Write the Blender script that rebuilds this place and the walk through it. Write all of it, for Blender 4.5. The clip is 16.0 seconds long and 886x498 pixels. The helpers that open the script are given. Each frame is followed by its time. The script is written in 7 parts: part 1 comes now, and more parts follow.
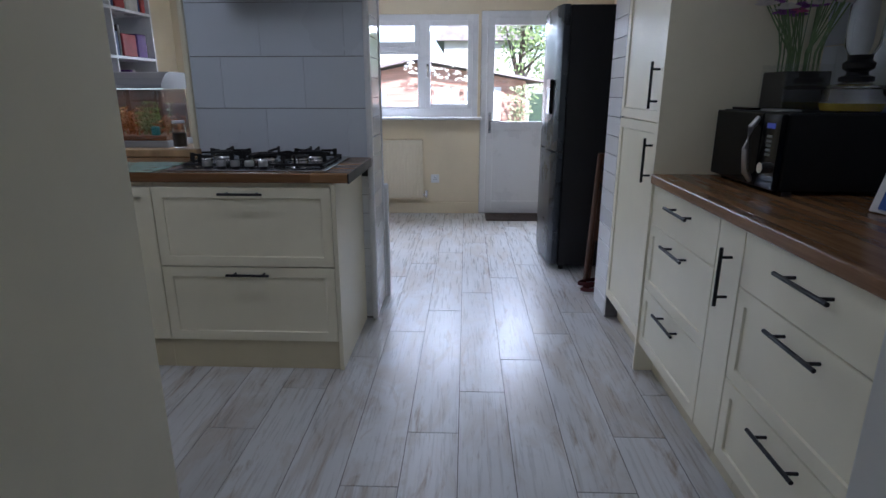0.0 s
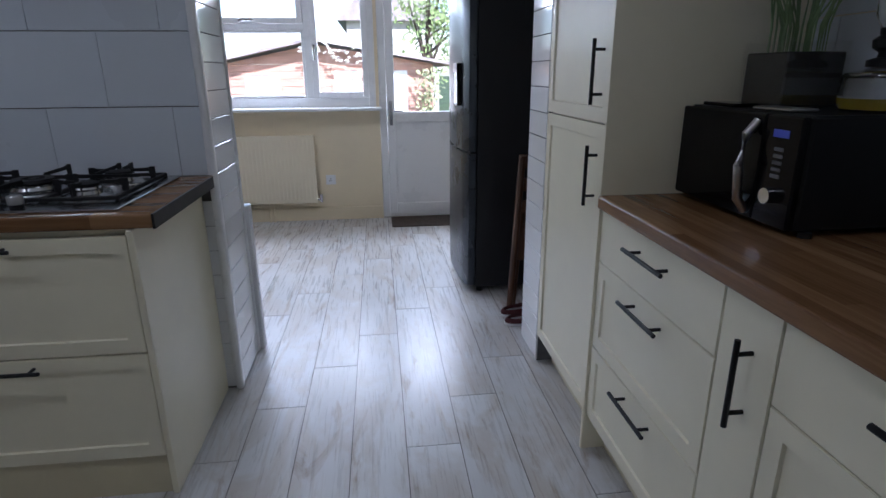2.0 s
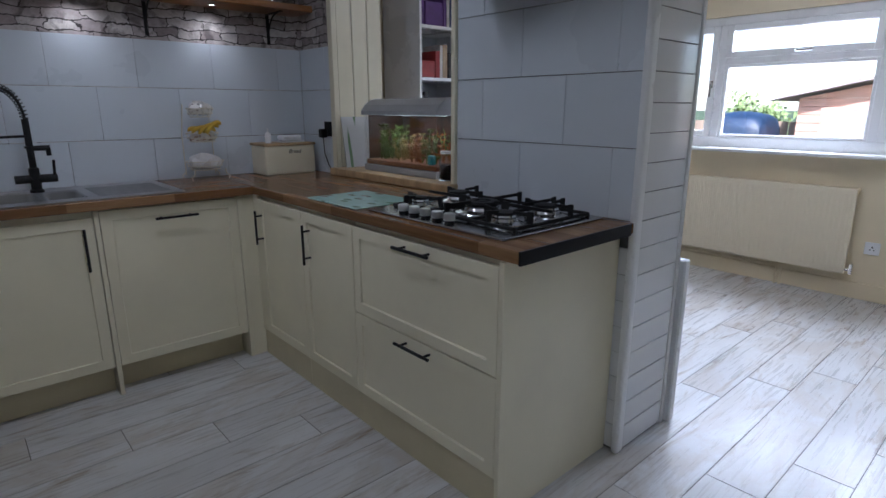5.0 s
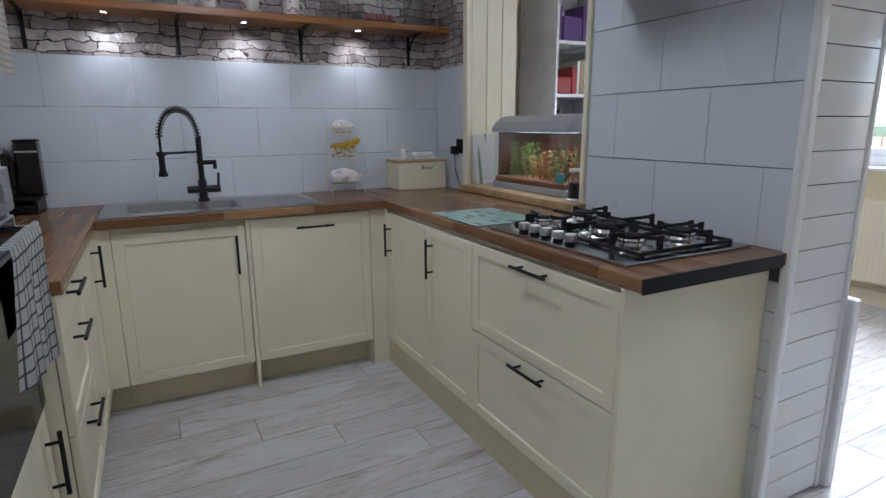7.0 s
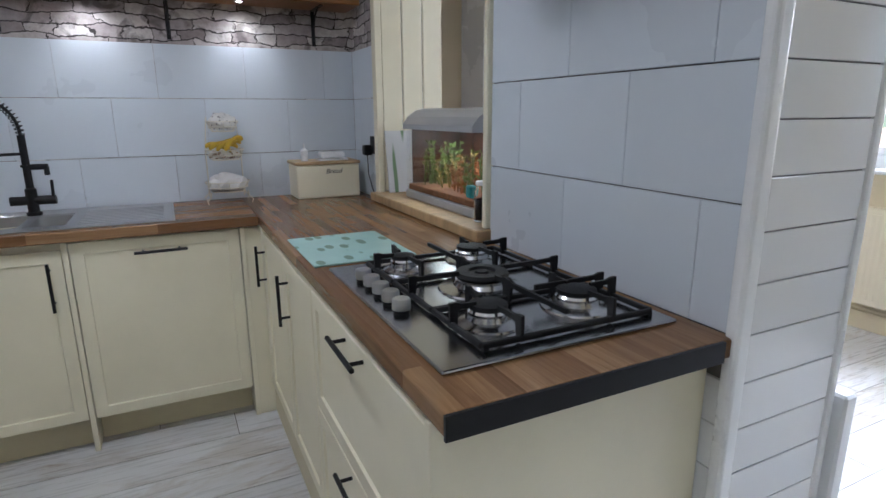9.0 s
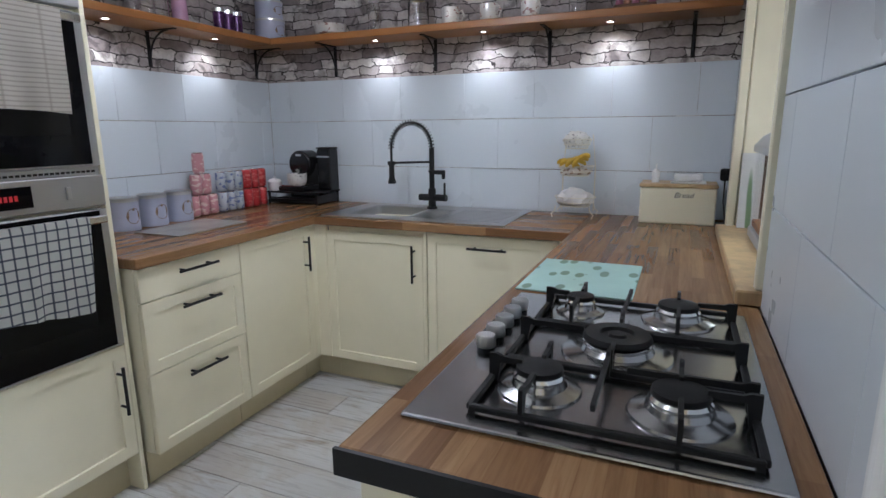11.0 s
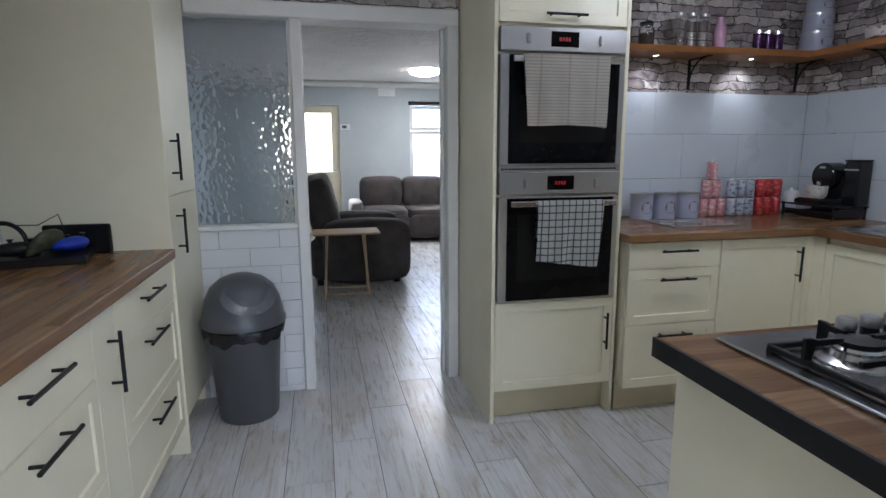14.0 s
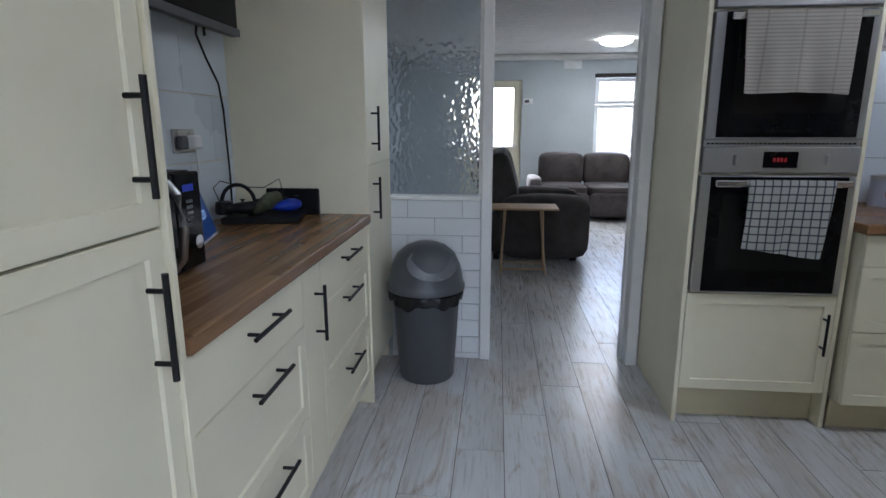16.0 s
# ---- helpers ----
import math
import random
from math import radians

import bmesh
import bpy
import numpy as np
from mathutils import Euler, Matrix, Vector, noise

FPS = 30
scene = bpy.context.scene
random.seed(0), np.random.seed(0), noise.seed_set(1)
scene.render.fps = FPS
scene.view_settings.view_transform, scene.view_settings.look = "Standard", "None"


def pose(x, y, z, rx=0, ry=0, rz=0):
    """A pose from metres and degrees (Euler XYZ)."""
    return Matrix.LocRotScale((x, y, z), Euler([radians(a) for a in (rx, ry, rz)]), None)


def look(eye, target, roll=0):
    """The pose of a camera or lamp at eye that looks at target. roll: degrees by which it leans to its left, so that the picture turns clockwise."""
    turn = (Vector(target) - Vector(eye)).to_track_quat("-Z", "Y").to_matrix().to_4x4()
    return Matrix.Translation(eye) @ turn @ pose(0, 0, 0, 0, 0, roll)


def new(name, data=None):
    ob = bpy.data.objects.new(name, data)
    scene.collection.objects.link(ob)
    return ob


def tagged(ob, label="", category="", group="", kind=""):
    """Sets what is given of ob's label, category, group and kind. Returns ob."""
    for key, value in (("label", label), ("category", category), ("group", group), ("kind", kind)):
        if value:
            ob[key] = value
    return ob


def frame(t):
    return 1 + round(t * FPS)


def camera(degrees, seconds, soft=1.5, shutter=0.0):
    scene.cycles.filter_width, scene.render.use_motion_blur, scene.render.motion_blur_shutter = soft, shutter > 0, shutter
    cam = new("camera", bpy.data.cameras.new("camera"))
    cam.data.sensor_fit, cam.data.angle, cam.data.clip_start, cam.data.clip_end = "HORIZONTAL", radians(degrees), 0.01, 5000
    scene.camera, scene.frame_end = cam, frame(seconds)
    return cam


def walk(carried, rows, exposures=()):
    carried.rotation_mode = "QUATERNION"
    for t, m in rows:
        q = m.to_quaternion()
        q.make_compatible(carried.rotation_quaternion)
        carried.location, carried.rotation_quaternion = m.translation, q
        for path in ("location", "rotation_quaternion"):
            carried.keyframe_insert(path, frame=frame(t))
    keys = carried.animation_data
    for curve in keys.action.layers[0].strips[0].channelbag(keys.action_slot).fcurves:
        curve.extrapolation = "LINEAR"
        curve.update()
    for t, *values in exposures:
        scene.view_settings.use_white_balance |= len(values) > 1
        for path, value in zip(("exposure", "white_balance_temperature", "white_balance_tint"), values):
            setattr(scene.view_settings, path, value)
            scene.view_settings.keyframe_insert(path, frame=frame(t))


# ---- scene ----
# camera and walk
cam = camera(77.2, 16.0)
PATH = [
    (0, (0.232, 0.335, 1.244), (0.154, 2.257, 0.696), 0.0),
    (0.5, (0.29, 0.516, 1.254), (0.436, 2.426, 0.679), -0.4),
    (1, (0.312, 0.723, 1.241), (0.525, 2.621, 0.649), -0.4),
    (1.5, (0.327, 0.965, 1.267), (0.552, 2.858, 0.659), -0.4),
    (2, (0.356, 1.099, 1.266), (0.569, 2.993, 0.662), -0.4),
    (2.5, (0.447, 1.307, 1.288), (0.527, 3.218, 0.702), -0.6),
    (3, (0.482, 1.421, 1.292), (0.149, 3.316, 0.747), -0.5),
    (3.5, (0.512, 1.506, 1.306), (-0.146, 3.318, 0.773), -0.2),
    (4, (0.63, 1.517, 1.301), (-0.345, 3.186, 0.786), -0.4),
    (4.5, (0.678, 1.499, 1.289), (-0.585, 2.968, 0.793), -0.1),
    (5, (0.698, 1.492, 1.294), (-0.748, 2.783, 0.8), -0.0),
    (5.2, (0.701, 1.492, 1.294), (-0.802, 2.717, 0.803), -0.0),
    (7.3, (0.699, 1.6, 1.291), (-1.036, 2.495, 0.856), -0.5),
    (7.5, (0.636, 1.675, 1.291), (-1.093, 2.577, 0.848), -0.6),
    (8, (0.5, 1.871, 1.311), (-1.195, 2.827, 0.85), -0.4),
    (8.2, (0.477, 1.958, 1.302), (-1.21, 2.929, 0.841), -0.4),
    (10.3, (0.248, 2.841, 1.369), (-1.697, 2.808, 0.905), -0.5),
    (10.5, (0.27, 2.905, 1.369), (-1.662, 2.638, 0.922), -0.5),
    (11, (0.323, 3.047, 1.343), (-1.473, 2.275, 0.921), -0.5),
    (11.5, (0.381, 3.209, 1.35), (-1.246, 2.117, 0.951), -0.7),
    (12, (0.387, 3.315, 1.347), (-1.057, 1.988, 0.957), -0.6),
    (12.5, (0.367, 3.441, 1.346), (-0.809, 1.867, 0.973), -0.6),
    (13, (0.394, 3.531, 1.337), (-0.497, 1.775, 0.986), -0.4),
    (13.5, (0.408, 3.599, 1.311), (-0.229, 1.735, 0.966), -0.3),
    (14, (0.417, 3.629, 1.298), (-0.005, 1.705, 0.951), -0.2),
    (14.5, (0.422, 3.633, 1.286), (0.208, 1.677, 0.928), -0.1),
    (15, (0.445, 3.645, 1.285), (0.427, 1.68, 0.911), -0.1),
    (15.5, (0.446, 3.642, 1.284), (0.57, 1.686, 0.889), -0.1),
    (16, (0.459, 3.59, 1.281), (0.647, 1.645, 0.854), -0.1),
]
EXPOSURES = [(0.0, 1.3, 5410, 17.5), (2.0, 1.27, 5410, 17.5), (4.0, 1.15, 5460, 17.5), (5.2, 1.6, 5510, 16.5), (7.3, 2.28, 5660, 14.5), (8.2, 2.33, 5660, 14.5), (10.3, 2.67, 5710, 13.5), (12.5, 2.62, 5660, 13.5), (14.0, 2.2, 5610, 13.5), (16.0, 1.95, 5460, 13.5)]
walk(cam, [(t, look(eye, target, roll)) for t, eye, target, roll in PATH], EXPOSURES)

# ---- world and light ----
world = bpy.data.worlds.new("world")
scene.world = world
world.use_nodes = True
wn = world.node_tree
sky = wn.nodes.new("ShaderNodeTexSky")
sky.sky_type = "NISHITA"
sky.sun_disc = False
sky.sun_elevation = radians(40)
sky.sun_rotation = radians(160)
wn.nodes["Background"].inputs[1].default_value = 0.15
wn.links.new(sky.outputs[0], wn.nodes["Background"].inputs[0])
sun_data = bpy.data.lights.new("sun", "SUN")
sun_data.energy, sun_data.angle, sun_data.color = 5.0, radians(0.6), (1.0, 0.95, 0.88)
sun = new("sun", sun_data)
sun.matrix_world = look((0, 0, 20), (0 - 10 * math.sin(radians(160)), 0 - 10 * math.cos(radians(160)), 20 - 8.4))


def lamp(name, kind, at, target, energy, colour, size=0.1, size_y=None, spot=100, blend=0.6):
    d = bpy.data.lights.new(name, kind)
    d.energy, d.color = energy, colour
    if kind == "AREA":
        d.size = size
        if size_y:
            d.shape, d.size_y = "RECTANGLE", size_y
    else:
        d.shadow_soft_size = size
    if kind == "SPOT":
        d.spot_size, d.spot_blend = radians(spot), blend
    o = new(name, d)
    o.matrix_world = look(at, target)
    return o


# daylight that falls in at the rear window and door, and at the living room window
lamp("window_daylight", "AREA", (-0.5, 6.95, 2.60), (0.1, 2.8, 0.6), 150, (0.93, 0.97, 1.0), 3.4, 1.5)
lamp("living_daylight", "AREA", (-1.6, -6.1, 2.5), (-1.0, -3.0, 0.2), 66, (0.95, 0.98, 1.0), 1.6, 0.9)
# kitchen ceiling lamps
for cx, cy, bulb, down in ((-1.25, 1.95, 2.5, 4.4), (0.30, 1.95, 0.7, 2.0)):
    lamp("kitchen_lamp", "POINT", (cx, cy, 2.22), (cx, cy, 0), bulb, (0.97, 0.985, 1.0), 0.12)
    lamp("kitchen_downlight", "SPOT", (cx, cy, 2.37), (cx, cy, 0), down, (1.0, 0.985, 0.95), 0.10, spot=150, blend=1.0)
# fill lights added to brighten the extension; no fitting is known there
lamp("extension_fill", "AREA", (-0.5, 4.75, 2.33), (-0.5, 4.75, 0), 3.0, (1.0, 0.97, 0.92), 0.5)
lamp("extension_fill_point", "POINT", (0.0, 4.7, 2.15), (0.0, 4.7, 0), 2.2, (0.98, 0.985, 1.0), 0.12)
lamp("living_lamp", "AREA", (-1.0, -3.9, 2.28), (-1.0, -3.9, 0), 6.5, (1.0, 0.93, 0.82), 0.45)
SPOT_Y, SPOT_X = (1.444, 2.07, 2.69), (-1.45, -2.07)
for sy in SPOT_Y:
    lamp("shelf_spot", "SPOT", (-2.475, sy, 1.815), (-2.60, sy, 1.60), 0.55, (1.0, 0.98, 0.94), 0.012, spot=95, blend=0.9)
for sx in SPOT_X:
    lamp("shelf_spot", "SPOT", (sx, 0.725, 1.815), (sx, 0.60, 1.60), 0.55, (1.0, 0.98, 0.94), 0.012, spot=95, blend=0.9)
# light tube under the aquarium hood
lamp("aquarium_lamp", "AREA", (-1.67, 3.42, 1.252), (-1.67, 3.42, 0.9), 0.26, (0.92, 1.0, 0.88), 0.5, 0.1)


# ---- material helpers ----
def shader(name, base, rough=0.5, metal=0.0, spec=0.5):
    m = bpy.data.materials.new(name)
    m.use_nodes = True
    b = m.node_tree.nodes["Principled BSDF"]
    b.inputs["Base Color"].default_value = (*base, 1)
    b.inputs["Roughness"].default_value = rough
    b.inputs["Metallic"].default_value = metal
    b.inputs["Specular IOR Level"].default_value = spec
    return m


def node(m, kind, **values):
    n = m.node_tree.nodes.new(kind)
    for k, v in values.items():
        n.inputs[k.replace("_", " ")].default_value = v
    return n


def wire(m, a, b):
    m.node_tree.links.new(a, b)


def bsdf(m):
    return m.node_tree.nodes["Principled BSDF"]


def position(m, scale=(1, 1, 1), turn=(0, 0, 0)):
    g = m.node_tree.nodes.new("ShaderNodeNewGeometry")
    mp = m.node_tree.nodes.new("ShaderNodeMapping")
    mp.inputs["Scale"].default_value = scale
    mp.inputs["Rotation"].default_value = [radians(a) for a in turn]
    wire(m, g.outputs["Position"], mp.inputs["Vector"])
    return mp.outputs["Vector"]


def ramp(m, fac, stops):
    r = m.node_tree.nodes.new("ShaderNodeValToRGB")
    els = r.color_ramp.elements
    while len(els) < len(stops):
        els.new(0.5)
    for e, (p, c) in zip(els, stops):
        e.position, e.color = p, (*c, 1) if len(c) == 3 else c
    wire(m, fac, r.inputs["Fac"])
    return r.outputs["Color"]


def mixed(m, kind, fac, a, b):
    n = m.node_tree.nodes.new("ShaderNodeMix")
    n.data_type, n.blend_type = "RGBA", kind
    for sock, v in ((n.inputs[0], fac), (n.inputs[6], a), (n.inputs[7], b)):
        if isinstance(v, (int, float)):
            sock.default_value = v
        elif isinstance(v, tuple):
            sock.default_value = (*v, 1)
        else:
            wire(m, v, sock)
    return n.outputs[2]


def bumped(m, height, strength=0.2, distance=0.002):
    n = node(m, "ShaderNodeBump", Strength=strength, Distance=distance)
    wire(m, height, n.inputs["Height"])
    wire(m, n.outputs["Normal"], bsdf(m).inputs["Normal"])


def noisy(name, base, rough=0.5, metal=0.0, amount=0.12, scale=6.0, fine=120.0, bump=0.05, stretch=(1, 1, 1), spec=0.5):
    """A surface of one colour with soft stains, a fine grain and a faint relief."""
    m = shader(name, base, rough, metal, spec)
    v = position(m, stretch)
    big = node(m, "ShaderNodeTexNoise", Scale=scale, Detail=5.0, Roughness=0.6)
    small = node(m, "ShaderNodeTexNoise", Scale=fine, Detail=3.0)
    wire(m, v, big.inputs["Vector"])
    wire(m, v, small.inputs["Vector"])
    dark = tuple(c * (1 - amount * 1.6) for c in base)
    light = tuple(min(1, c * (1 + amount)) for c in base)
    col = ramp(m, big.outputs["Fac"], [(0.3, dark), (0.55, base), (0.75, light)])
    col = mixed(m, "MULTIPLY", amount * 0.8, col, small.outputs["Color"])
    wire(m, col, bsdf(m).inputs["Base Color"])
    r = node(m, "ShaderNodeMapRange", From_Min=0.3, From_Max=0.7, To_Min=max(0.02, rough - 0.025), To_Max=min(1, rough + 0.035))
    wire(m, big.outputs["Fac"], r.inputs["Value"])
    wire(m, r.outputs["Result"], bsdf(m).inputs["Roughness"])
    if bump:
        bumped(m, small.outputs["Fac"], bump)
    return m


# ---- materials ----
CREAM = noisy("cream_paint", (0.83, 0.78, 0.60), 0.34, 0, 0.04, 2.5, 300, 0.03)
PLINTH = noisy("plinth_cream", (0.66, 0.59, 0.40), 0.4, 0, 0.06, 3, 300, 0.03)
WALLPAINT = noisy("cream_wall_paint", (0.80, 0.70, 0.50), 0.75, 0, 0.04, 2.0, 180, 0.08)
WHITEPAINT = noisy("white_gloss_paint", (0.80, 0.80, 0.78), 0.35, 0, 0.03, 3.0, 200, 0.03)
UPVC = noisy("white_upvc", (0.82, 0.83, 0.84), 0.28, 0, 0.02, 3.0, 250, 0.0)
CEILING = noisy("white_ceiling_paint", (0.80, 0.79, 0.76), 0.85, 0, 0.04, 1.5, 90, 0.15)
GREYWALL = noisy("pale_grey_blue_wall", (0.55, 0.60, 0.62), 0.8, 0, 0.04, 2.0, 180, 0.08)
BLACK = noisy("matt_black_metal", (0.011, 0.011, 0.012), 0.42, 0.1, 0.1, 10, 300, 0.05, spec=0.3)
BLACKPLASTIC = noisy("black_plastic", (0.009, 0.009, 0.010), 0.38, 0, 0.1, 10, 300, 0.05, spec=0.25)
BLACKGLASS = noisy("black_oven_glass", (0.004, 0.004, 0.005), 0.06, 0, 0.1, 3, 100, 0.0, spec=0.14)
IRON = noisy("cast_iron", (0.012, 0.012, 0.013), 0.55, 0.0, 0.2, 20, 400, 0.3, spec=0.3)
STEEL = noisy("brushed_steel", (0.50, 0.50, 0.51), 0.30, 1.0, 0.02, 1.5, 300, 0.0)
HOBSTEEL = noisy("hob_steel", (0.46, 0.46, 0.47), 0.21, 1.0, 0.03, 3.0, 200, 0.02)
CHROME = noisy("chrome", (0.75, 0.75, 0.76), 0.12, 1.0, 0.04, 6, 100, 0.0)
DARKGREY = noisy("dark_grey_plastic", (0.085, 0.09, 0.10), 0.36, 0.0, 0.08, 6, 260, 0.05)
FRIDGE = noisy("dark_steel_fridge", (0.065, 0.073, 0.087), 0.27, 0.85, 0.03, 2, 90, 0.0, (1, 1, 1))
FRIDGESIDE = noisy("black_fridge_side", (0.012, 0.012, 0.014), 0.45, 0, 0.1, 4, 300, 0.1)
GROUT = noisy("grey_grout", (0.15, 0.15, 0.155), 0.85, 0, 0.15, 20, 200, 0.2)
FLOORGROUT = noisy("floor_grout", (0.17, 0.16, 0.15), 0.85, 0, 0.2, 12, 200, 0.2)


def tile_material(name, base, rough, vein=0.06):
    m = noisy(name, base, rough, 0, 0.012, 1.2, 40, 0.02)
    o = m.node_tree.nodes.new("ShaderNodeObjectInfo")
    r = node(m, "ShaderNodeMapRange", To_Min=1 - vein, To_Max=1.0)
    wire(m, o.outputs["Random"], r.inputs["Value"])
    old = bsdf(m).inputs["Base Color"].links[0].from_socket
    comb = m.node_tree.nodes.new("ShaderNodeCombineColor")
    for k in range(3):
        wire(m, r.outputs["Result"], comb.inputs[k])
    wire(m, mixed(m, "MULTIPLY", 1.0, old, comb.outputs[0]), bsdf(m).inputs["Base Color"])
    return m


TILE = tile_material("pale_blue_white_tile", (0.65, 0.70, 0.755), 0.28)
METRO = tile_material("white_metro_tile", (0.78, 0.79, 0.80), 0.09)


def make_floor_material():
    """Porcelain planks printed as whitewashed boards: pale grey, with brown and grey streaks along y."""
    m = shader("whitewashed_plank_tile", (0.6, 0.58, 0.55), 0.3)
    o = m.node_tree.nodes.new("ShaderNodeObjectInfo")
    isl = m.node_tree.nodes.new("ShaderNodeNewGeometry")
    add = m.node_tree.nodes.new("ShaderNodeMath")
    wire(m, o.outputs["Random"], add.inputs[0])
    wire(m, isl.outputs["Random Per Island"], add.inputs[1])
    shift = m.node_tree.nodes.new("ShaderNodeVectorMath")
    shift.operation = "SCALE"
    comb = m.node_tree.nodes.new("ShaderNodeCombineXYZ")
    for k in range(3):
        wire(m, add.outputs[0], comb.inputs[k])
    wire(m, comb.outputs[0], shift.inputs[0])
    shift.inputs["Scale"].default_value = 37.0
    vadd = m.node_tree.nodes.new("ShaderNodeVectorMath")
    wire(m, position(m), vadd.inputs[0])
    wire(m, shift.outputs[0], vadd.inputs[1])

    def streak(sx, sy, scale, detail=6.0, rough=0.6, warp=0.4):
        mp = m.node_tree.nodes.new("ShaderNodeMapping")
        mp.inputs["Scale"].default_value = (sx, sy, 1)
        wire(m, vadd.outputs[0], mp.inputs["Vector"])
        n = node(m, "ShaderNodeTexNoise", Scale=scale, Detail=detail, Roughness=rough, Distortion=warp)
        wire(m, mp.outputs[0], n.inputs["Vector"])
        return n.outputs["Fac"]

    wash = streak(1, 0.4, 2.6, 4.0, 0.55)
    blotch = streak(1, 0.38, 3.4, 7.0, 0.68, 0.9)
    knots = streak(2.4, 0.5, 3.0, 6.0, 0.65, 1.5)
    scratch = streak(9, 0.30, 5.0, 4.0, 0.6, 0.3)
    grain = streak(12, 0.6, 7.0, 5.0)
    col = ramp(m, wash, [(0.3, (0.49, 0.49, 0.49)), (0.5, (0.585, 0.588, 0.592)), (0.7, (0.66, 0.667, 0.675))])
    bm1 = ramp(m, blotch, [(0.48, (0, 0, 0)), (0.58, (0.55, 0.55, 0.55)), (0.72, (0.8, 0.8, 0.8))])
    col = mixed(m, "MIX", bm1, col, (0.455, 0.41, 0.36))
    bm2 = ramp(m, knots, [(0.56, (0, 0, 0)), (0.70, (0.8, 0.8, 0.8))])
    col = mixed(m, "MIX", bm2, col, (0.29, 0.215, 0.15))
    bm3 = ramp(m, scratch, [(0.58, (0, 0, 0)), (0.72, (0.42, 0.42, 0.42))])
    col = mixed(m, "MIX", bm3, col, (0.32, 0.27, 0.22))
    gmask = ramp(m, grain, [(0.35, (0.82, 0.81, 0.80)), (0.6, (1, 1, 1))])
    col = mixed(m, "MULTIPLY", 0.25, col, gmask)
    tone = ramp(m, add.outputs[0], [(0.0, (0.80, 0.77, 0.73)), (0.10, (0.84, 0.81, 0.77)), (0.14, (0.97, 0.96, 0.95)), (1.0, (1, 1, 1))])
    col = mixed(m, "MULTIPLY", 1.0, col, tone)
    wire(m, col, bsdf(m).inputs["Base Color"])
    rr = node(m, "ShaderNodeMapRange", From_Min=0.3, From_Max=0.7, To_Min=0.23, To_Max=0.37)
    wire(m, grain, rr.inputs["Value"])
    wire(m, rr.outputs["Result"], bsdf(m).inputs["Roughness"])
    bumped(m, grain, 0.06, 0.0008)
    return m


FLOOR = make_floor_material()


def butcher_block(name, along, tones, rough=0.27, stave=0.036):
    """Glued hardwood staves; along is the axis that they run in."""
    m = shader(name, tones[1], rough, 0.0, 0.32)
    v = position(m, turn=(0, 0, 0 if along == "x" else 90))
    b = m.node_tree.nodes.new("ShaderNodeTexBrick")
    b.offset, b.squash = 0.37, 1.0
    for k, val in (("Color1", (0, 0, 0, 1)), ("Color2", (1, 1, 1, 1)), ("Mortar", (0.35, 0.35, 0.35, 1)), ("Scale", 1.0), ("Mortar Size", 0.0004), ("Mortar Smooth", 0.1), ("Bias", 0.0), ("Brick Width", 0.42), ("Row Height", stave)):
        b.inputs[k].default_value = val
    wire(m, v, b.inputs["Vector"])
    tone = ramp(m, b.outputs["Color"], [(0.0, tones[0]), (0.5, tones[1]), (1.0, tones[2])])
    mp = m.node_tree.nodes.new("ShaderNodeMapping")
    mp.inputs["Scale"].default_value = (2.5, 45, 45)
    wire(m, v, mp.inputs["Vector"])
    g = node(m, "ShaderNodeTexNoise", Scale=1.6, Detail=8.0, Roughness=0.65, Distortion=0.6)
    wire(m, mp.outputs[0], g.inputs["Vector"])
    grain = ramp(m, g.outputs["Fac"], [(0.35, (0.62, 0.55, 0.5)), (0.6, (1, 1, 1))])
    wire(m, mixed(m, "MULTIPLY", 0.7, tone, grain), bsdf(m).inputs["Base Color"])
    bumped(m, g.outputs["Fac"], 0.06, 0.001)
    return m


WOOD_TONES = ((0.185, 0.094, 0.042), (0.25, 0.136, 0.062), (0.325, 0.19, 0.092))
WORKTOP_X = butcher_block("walnut_block_along_x", "x", WOOD_TONES)
WORKTOP_Y = butcher_block("walnut_block_along_y", "y", WOOD_TONES)
SHELFWOOD = noisy("orange_pine_shelf", (0.36, 0.15, 0.045), 0.35, 0, 0.25, 4, 60, 0.05, (0.3, 0.3, 4))
PINE = noisy("pale_pine", (0.55, 0.38, 0.20), 0.45, 0, 0.2, 4, 60, 0.05, (4, 4, 0.4))
DARKWOOD = noisy("dark_stained_wood", (0.12, 0.05, 0.025), 0.45, 0, 0.25, 5, 60, 0.05, (4, 4, 0.4))


